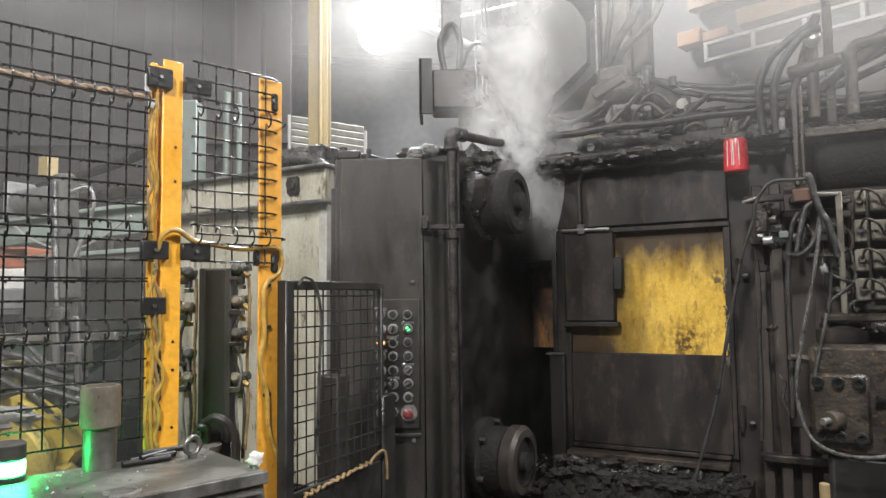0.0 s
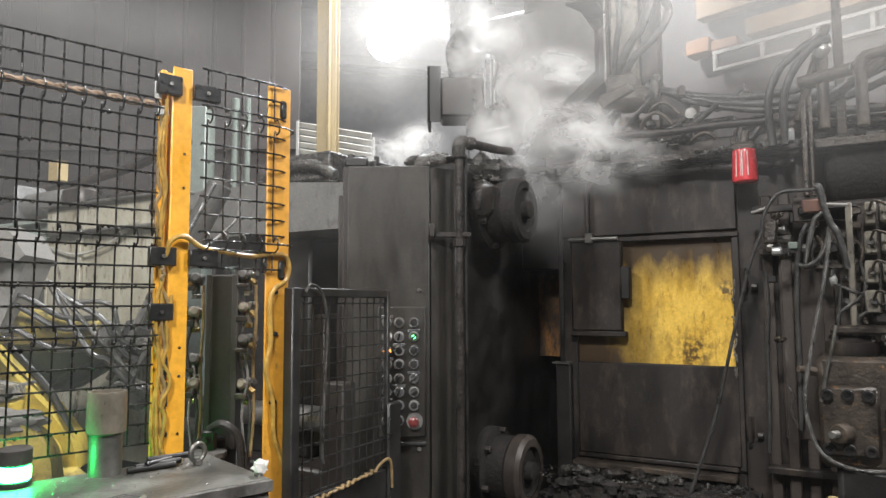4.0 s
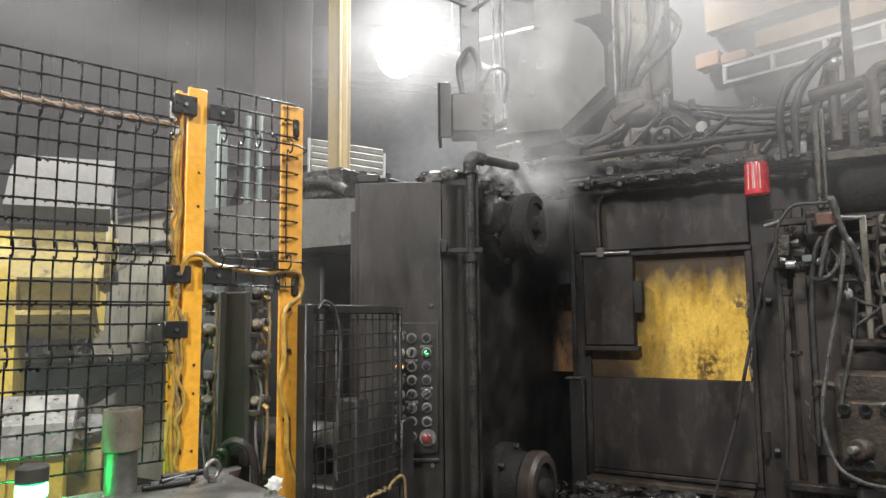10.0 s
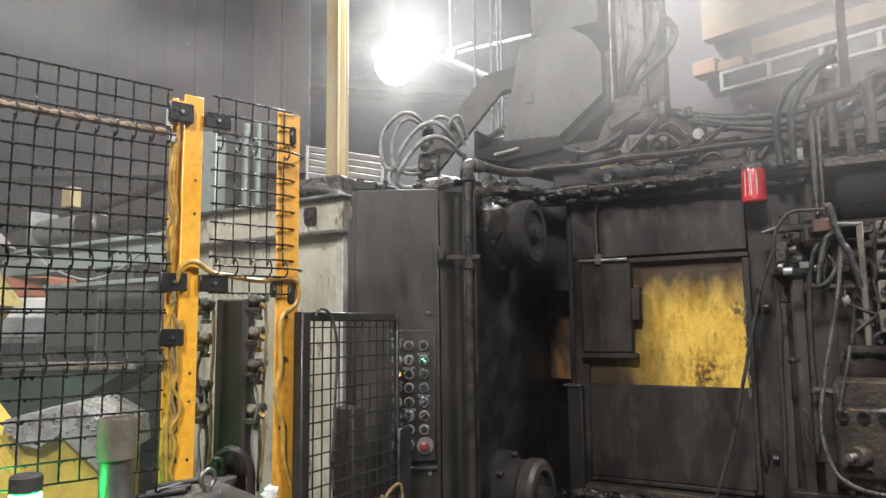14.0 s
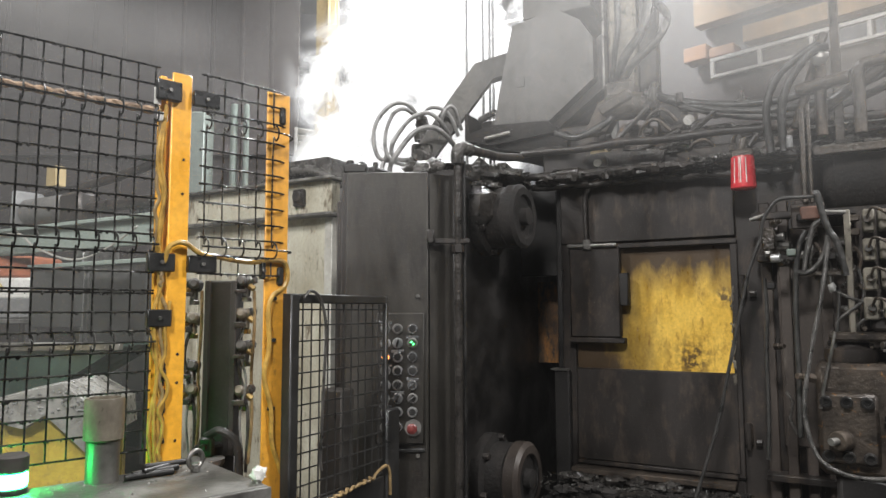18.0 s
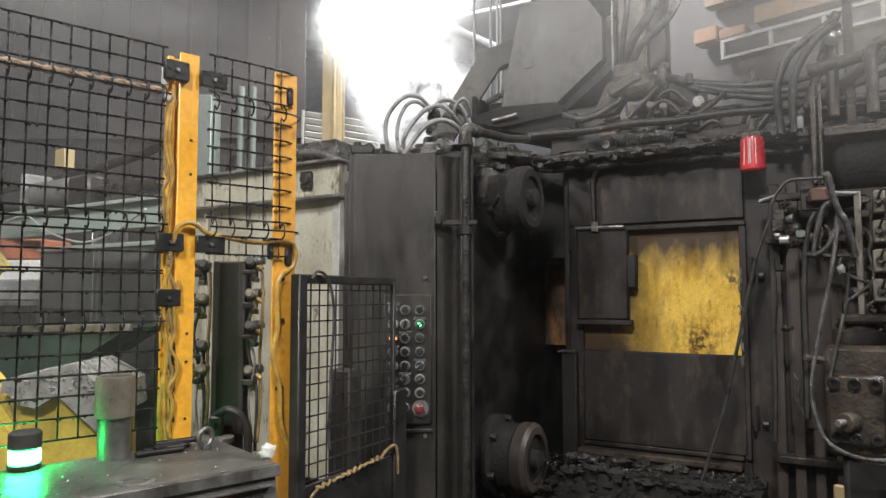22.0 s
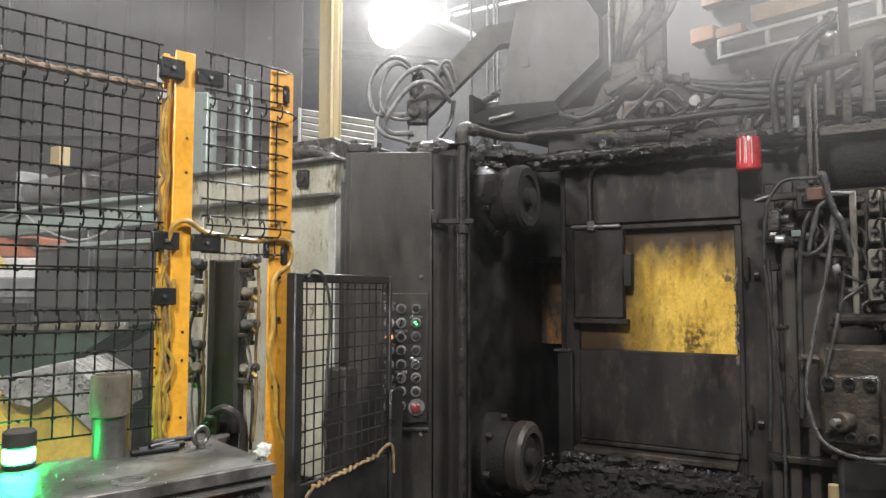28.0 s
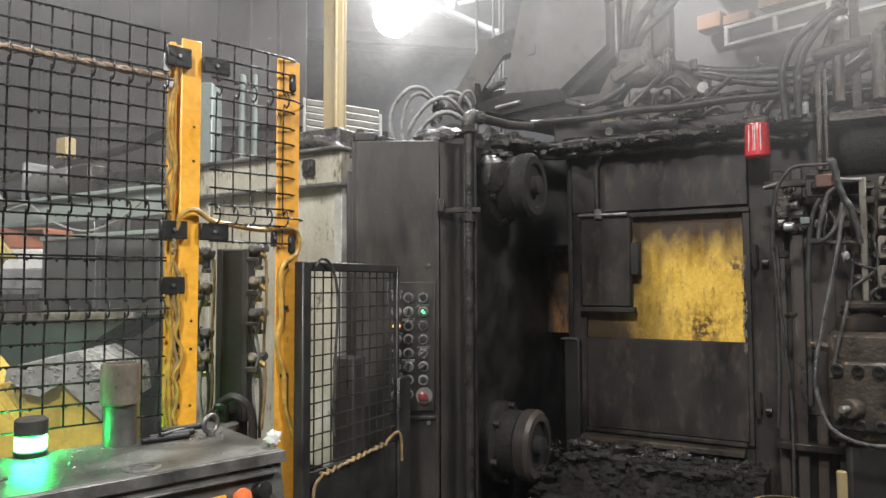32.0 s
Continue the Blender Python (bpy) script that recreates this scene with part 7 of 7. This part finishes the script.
puff("thin grey haze over the machine", HAZE, (0.2, 5.0, 3.1), 1.8, 1.1)
puff("thin grey haze over the robot cell", LAYER, (-3.6, 7.6, 3.9), 3.6, 1.7)
puff("thin grey haze in front of the cladding", FAINT, (-4.4, 6.6, 3.0), 3.0, 1.6)
# This shell before the fence stands in for veiling lens glare.
puff("pale shell for lens glare over the fence", VEIL, (-0.75, 1.35, 2.3), 1.5, 0.75)
puff("faint smoky air before the machine", HINT, (0.9, 2.45, 1.75), 3.4, 2.2)
puff("thin smoke hanging before the platen", FAINT, (0.4, 2.2, 2.3), 0.8, 0.45)
puff("thin smoke hanging before the platen", FAINT, (0.55, 2.5, 2.6), 1.0, 0.55)
puff("thin smoke before the hydraulics", VEIL, (1.7, 1.9, 2.0), 1.0, 0.9)
puff("dusty smoke under the gallery", DUSTY, (2.6, 4.6, 3.6), 1.5, 1.0)
puff("faint smoky air before the robot cell", FAINT, (-2.2, 3.2, 1.8), 3.0, 2.2)

PARK = Vector((1.35, 5.5, 0.8))
random.seed(21)
PLUMES = []
# the layer of smoke that hangs over the machine until the hood has drawn it off
for x, y, z, r, q, end in ((0.3, 5.4, 3.6, 2.4, 1.2, 14.4), (2.0, 3.3, 2.95, 1.9, 0.95, 15.6), (1.3, 2.6, 2.75, 1.3, 0.6, 14.0)):
    ob = puff("wide layer of hanging grey smoke", LAYER, PARK, r, q)
    PLUMES.append((ob, -4, end + 4, [(x, y, z), (x + 0.1, y, z), (x, y, z), (x + 0.15, y, z), (x, y, z), (x + 0.1, y, z), (x + 0.1, y, z + 0.05), (x, y, z + 0.2), (x, y + 0.2, z + 1.5)]))
# dense steam from the die after it has shut
for k in range(30):
    r = 0.58 + 0.2 * random.random()
    x = (-0.84, -0.4, 0.08, -0.6, 0.32)[k % 5] if k < 21 else (-0.86, -0.6, -0.4)[k % 3]
    x += random.uniform(-0.1, 0.1)
    y = 5.2 + 0.5 * random.random()
    ob = puff("billow of dense white steam", STEAM, PARK, r * 1.05, r * 1.1, "steam")
    start = 15.2 + 0.168 * k
    PLUMES.append((ob, start, 3.3, [(x * 0.5, y, 1.1), (x, y, 2.3), (x + 0.1, y, 3.0), (x * 0.7 + 0.15, y, 4.0), (x * 0.5 + 0.3, y, 5.3)]))
# smoke drawn up between platen and guard
for k in range(20):
    thin = k > 9
    r = random.uniform(0.4, 0.54) if not thin else random.uniform(0.45, 0.65)
    ob = puff("wisp of grey smoke", SMOKE if thin else DRIFT, PARK, r * 0.9, r * 1.15)
    start = -2.3 + 0.52 * k if not thin else 2.2 + 0.68 * (k - 10)
    dx = random.uniform(-0.12, 0.12)
    PLUMES.append((ob, start, 3.0 if not thin else 4.2, [(1.25, 3.95, 1.3), (0.8, 3.65, 2.05), (0.46 + dx, 3.45, 2.25), (0.38 + dx, 3.4, 2.4), (0.33 + dx * 1.6, 3.45, 2.8), (0.36 + dx * 2, 3.6, 3.4), (0.42, 3.7, 4.3)]))
# short puff behind the cabinet before the first pause
for k in range(2):
    ob = puff("bright puff of steam", DRIFT, PARK, 0.3, 0.24, "steam")
    PLUMES.append((ob, 2.0 + 0.4 * k, 5.0, [(0.1, 4.5, 1.2), (-0.05 - 0.25 * k, 4.5, 2.4), (-0.2 - 0.25 * k, 4.5, 2.7), (-0.3, 4.6, 3.4), (-0.2, 4.7, 4.8)]))
# spray mist blown out past the tie bar nut
for k in range(3):
    ob = puff("burst of white spray mist", DRIFT, PARK, 0.3 + 0.05 * k, 0.15 + 0.03 * k)
    PLUMES.append((ob, 1.95 + 0.3 * k, 2.6, [(0.35, 3.7, 1.95), (0.34, 3.3, 2.16), (0.36 + 0.1 * k, 2.72, 2.1), (0.4 + 0.12 * k, 2.7, 2.16), (0.5, 2.9, 2.6), (0.5, 3.2, 3.4)]))


def arm_angle(height):
    """The turn of the spray arm that brings the mast's joint to that height."""
    return math.asin(max(-0.95, min(0.95, (height - PIVOT[2]) / REACH)))


def robot_rows(keys):
    """Rows for the robot's links from keys of time, turn, lean of the lower arm, slope of the forearm and tilt of the tool, in degrees."""
    base, low, mid, end = [], [], [], []
    for t, yaw, lean, slope, tilt in keys:
        turn = pose(0, 0, 0, 0, 0, yaw)
        m1 = turn @ Matrix.Translation(OFFSET) @ pose(0, 0, 0, 0, lean, 0)
        m2 = Matrix.Translation(m1 @ Vector((0, 0, L1))) @ turn @ pose(0, 0, 0, 0, -slope, 0)
        base.append((t, turn))
        low.append((t, m1))
        mid.append((t, m2))
        end.append((t, Matrix.Translation(m2 @ Vector((L2, 0, 0))) @ turn @ pose(0, 0, 0, 0, tilt, 0)))
    return base, low, mid, end


def plume_rows(ob, start, lasts, way):
    """Rows for a cloud that waits low behind the guard, is drawn up along its way and stays under the roof."""
    size = Vector(ob.scale)
    pts = [Vector(p) for p in way]
    top = Vector((pts[-1].x, pts[-1].y, 6.3))
    times = [start - 1.2] + [start + lasts * i / (len(pts) - 1) for i in range(len(pts))] + [start + lasts + 1.5]
    spots = [PARK, *pts, top]

    def at(t):
        if t <= times[0]:
            return spots[0]
        for (a, p), (b, q) in zip(zip(times, spots), list(zip(times, spots))[1:]):
            if a <= t <= b:
                return p.lerp(q, (t - a) / (b - a))
        return spots[-1]
    rows = sorted({0.0, 32.0, *[t for t in times if 0 < t < 32]})
    return [(t, Matrix.Translation(at(t))) for t in rows]


def motions():
    # die door: shut, slides open at the start, shuts again
    base = ddoor.matrix_world.copy()

    def at(s):
        return base @ Matrix.Translation((-s, 0, 0))
    walk(ddoor, [(0, at(0)), (0.55, at(0)), (0.8, at(0.15)), (1.0, at(0.42)), (1.2, at(0.72)), (1.6, at(1.12)), (2.1, at(1.36)), (2.6, at(1.4)), (11.5, at(1.4)), (11.7, at(1.2)), (12.0, at(0.5)), (12.3, at(0.05)), (12.5, at(0)), (32, at(0))])
    # spray arm: heights of the mast's joint
    rows_a, rows_m = [], []
    for t, h in ((0, 3.7), (10.8, 3.7), (11.3, 3.62), (11.6, 3.46), (11.8, 3.35), (12.0, 3.26), (12.2, 3.1), (12.4, 3.0), (12.7, 2.8), (13.0, 2.6), (14.5, 2.54), (17.4, 2.53), (19, 2.43), (22, 2.43), (22.2, 2.56), (22.4, 2.72), (22.6, 2.84), (22.8, 2.94), (23.2, 2.98), (24.2, 2.96), (25, 2.88), (25.5, 2.86), (27.5, 2.69), (28, 2.65), (29, 2.56), (30, 2.52), (31, 2.45), (32, 2.4)):
        a = arm_angle(h)
        rows_a.append((t, pose(0, 0, 0, 0, math.degrees(a), 0)))
        rows_m.append((t, pose(-REACH * math.cos(a), 0, REACH * math.sin(a))))
    walk(arm, rows_a)
    walk(mast, rows_m)
    keys = [
        (0, 8, -55, -12, -4), (3.5, 8, -55, -12, -4), (4.5, 20, 0, -15, 80), (5.4, 42, 52, -14, 165), (8.5, 42, 52, -14, 165), (8.8, 25, 32, -28, 150),
        (9, 10, 13, -34, 130), (9.2, 8, 0, -36, 120), (9.4, 12, -17, -38, 110), (9.6, 40, -34, -36, 100), (9.75, 80, -22, -34, 100), (9.9, 112, -4, -32, 100), (10.3, 116, -2, -32, 100),
        (10.6, 136, -3, -36, 100), (10.8, 154, -4, -38, 100), (11, 170, -7, -41, 100), (11.2, 180, -12, -43, 100), (11.5, 188, -22, -44, 95), (11.8, 190, -34, -34, 90), (12.1, 190, -41, -20, 90),
        (12.4, 190, -40, -22, 90), (12.6, 190, -31, -30, 90), (12.8, 190, -19, -38, 90), (13, 190, -9, -42, 90), (13.2, 190, -5, -44, 90), (13.4, 190, 3, -44, 90), (13.5, 190, 12, -44, 90), (13.6, 190, 20, -44, 90),
        (13.7, 190, 26, -44, 90), (13.9, 190, 31, -44, 90), (14.2, 190, 34, -44, 90), (29.2, 190, 34, -44, 90), (29.4, 190, 30, -44, 90), (29.6, 190, 22, -44, 90), (29.8, 190, 13, -44, 90), (30, 190, 3, -43, 90), (30.3, 190, -6, -42, 90),
        (30.55, 190, -6, -42, 90), (30.8, 190, 1, -43, 90), (31, 190, 11, -44, 90), (31.3, 190, 23, -44, 90), (31.6, 190, 31, -44, 90), (31.8, 190, 34, -44, 90), (32, 190, 34, -44, 90)]
    base_rows, low, mid, end = robot_rows(keys)
    walk(turret, base_rows)
    walk(lower, low)
    walk(fore, mid)
    walk(tool, end)
    # the loose cable leans aside and swings back late
    walk(drop, [(t, pose(0, 0, 0, 0, a, 0)) for t, a in ((0, 17), (1.8, 18), (3.4, 19), (10, 18.5), (21, 18), (23.3, 17), (23.6, 13), (24, 9.5), (24.5, 6), (25.5, 1), (27.5, 0.5), (32, 0.5))])
    for ob, start, lasts, way in PLUMES:
        walk(ob, plume_rows(ob, start, lasts, way))


motions()
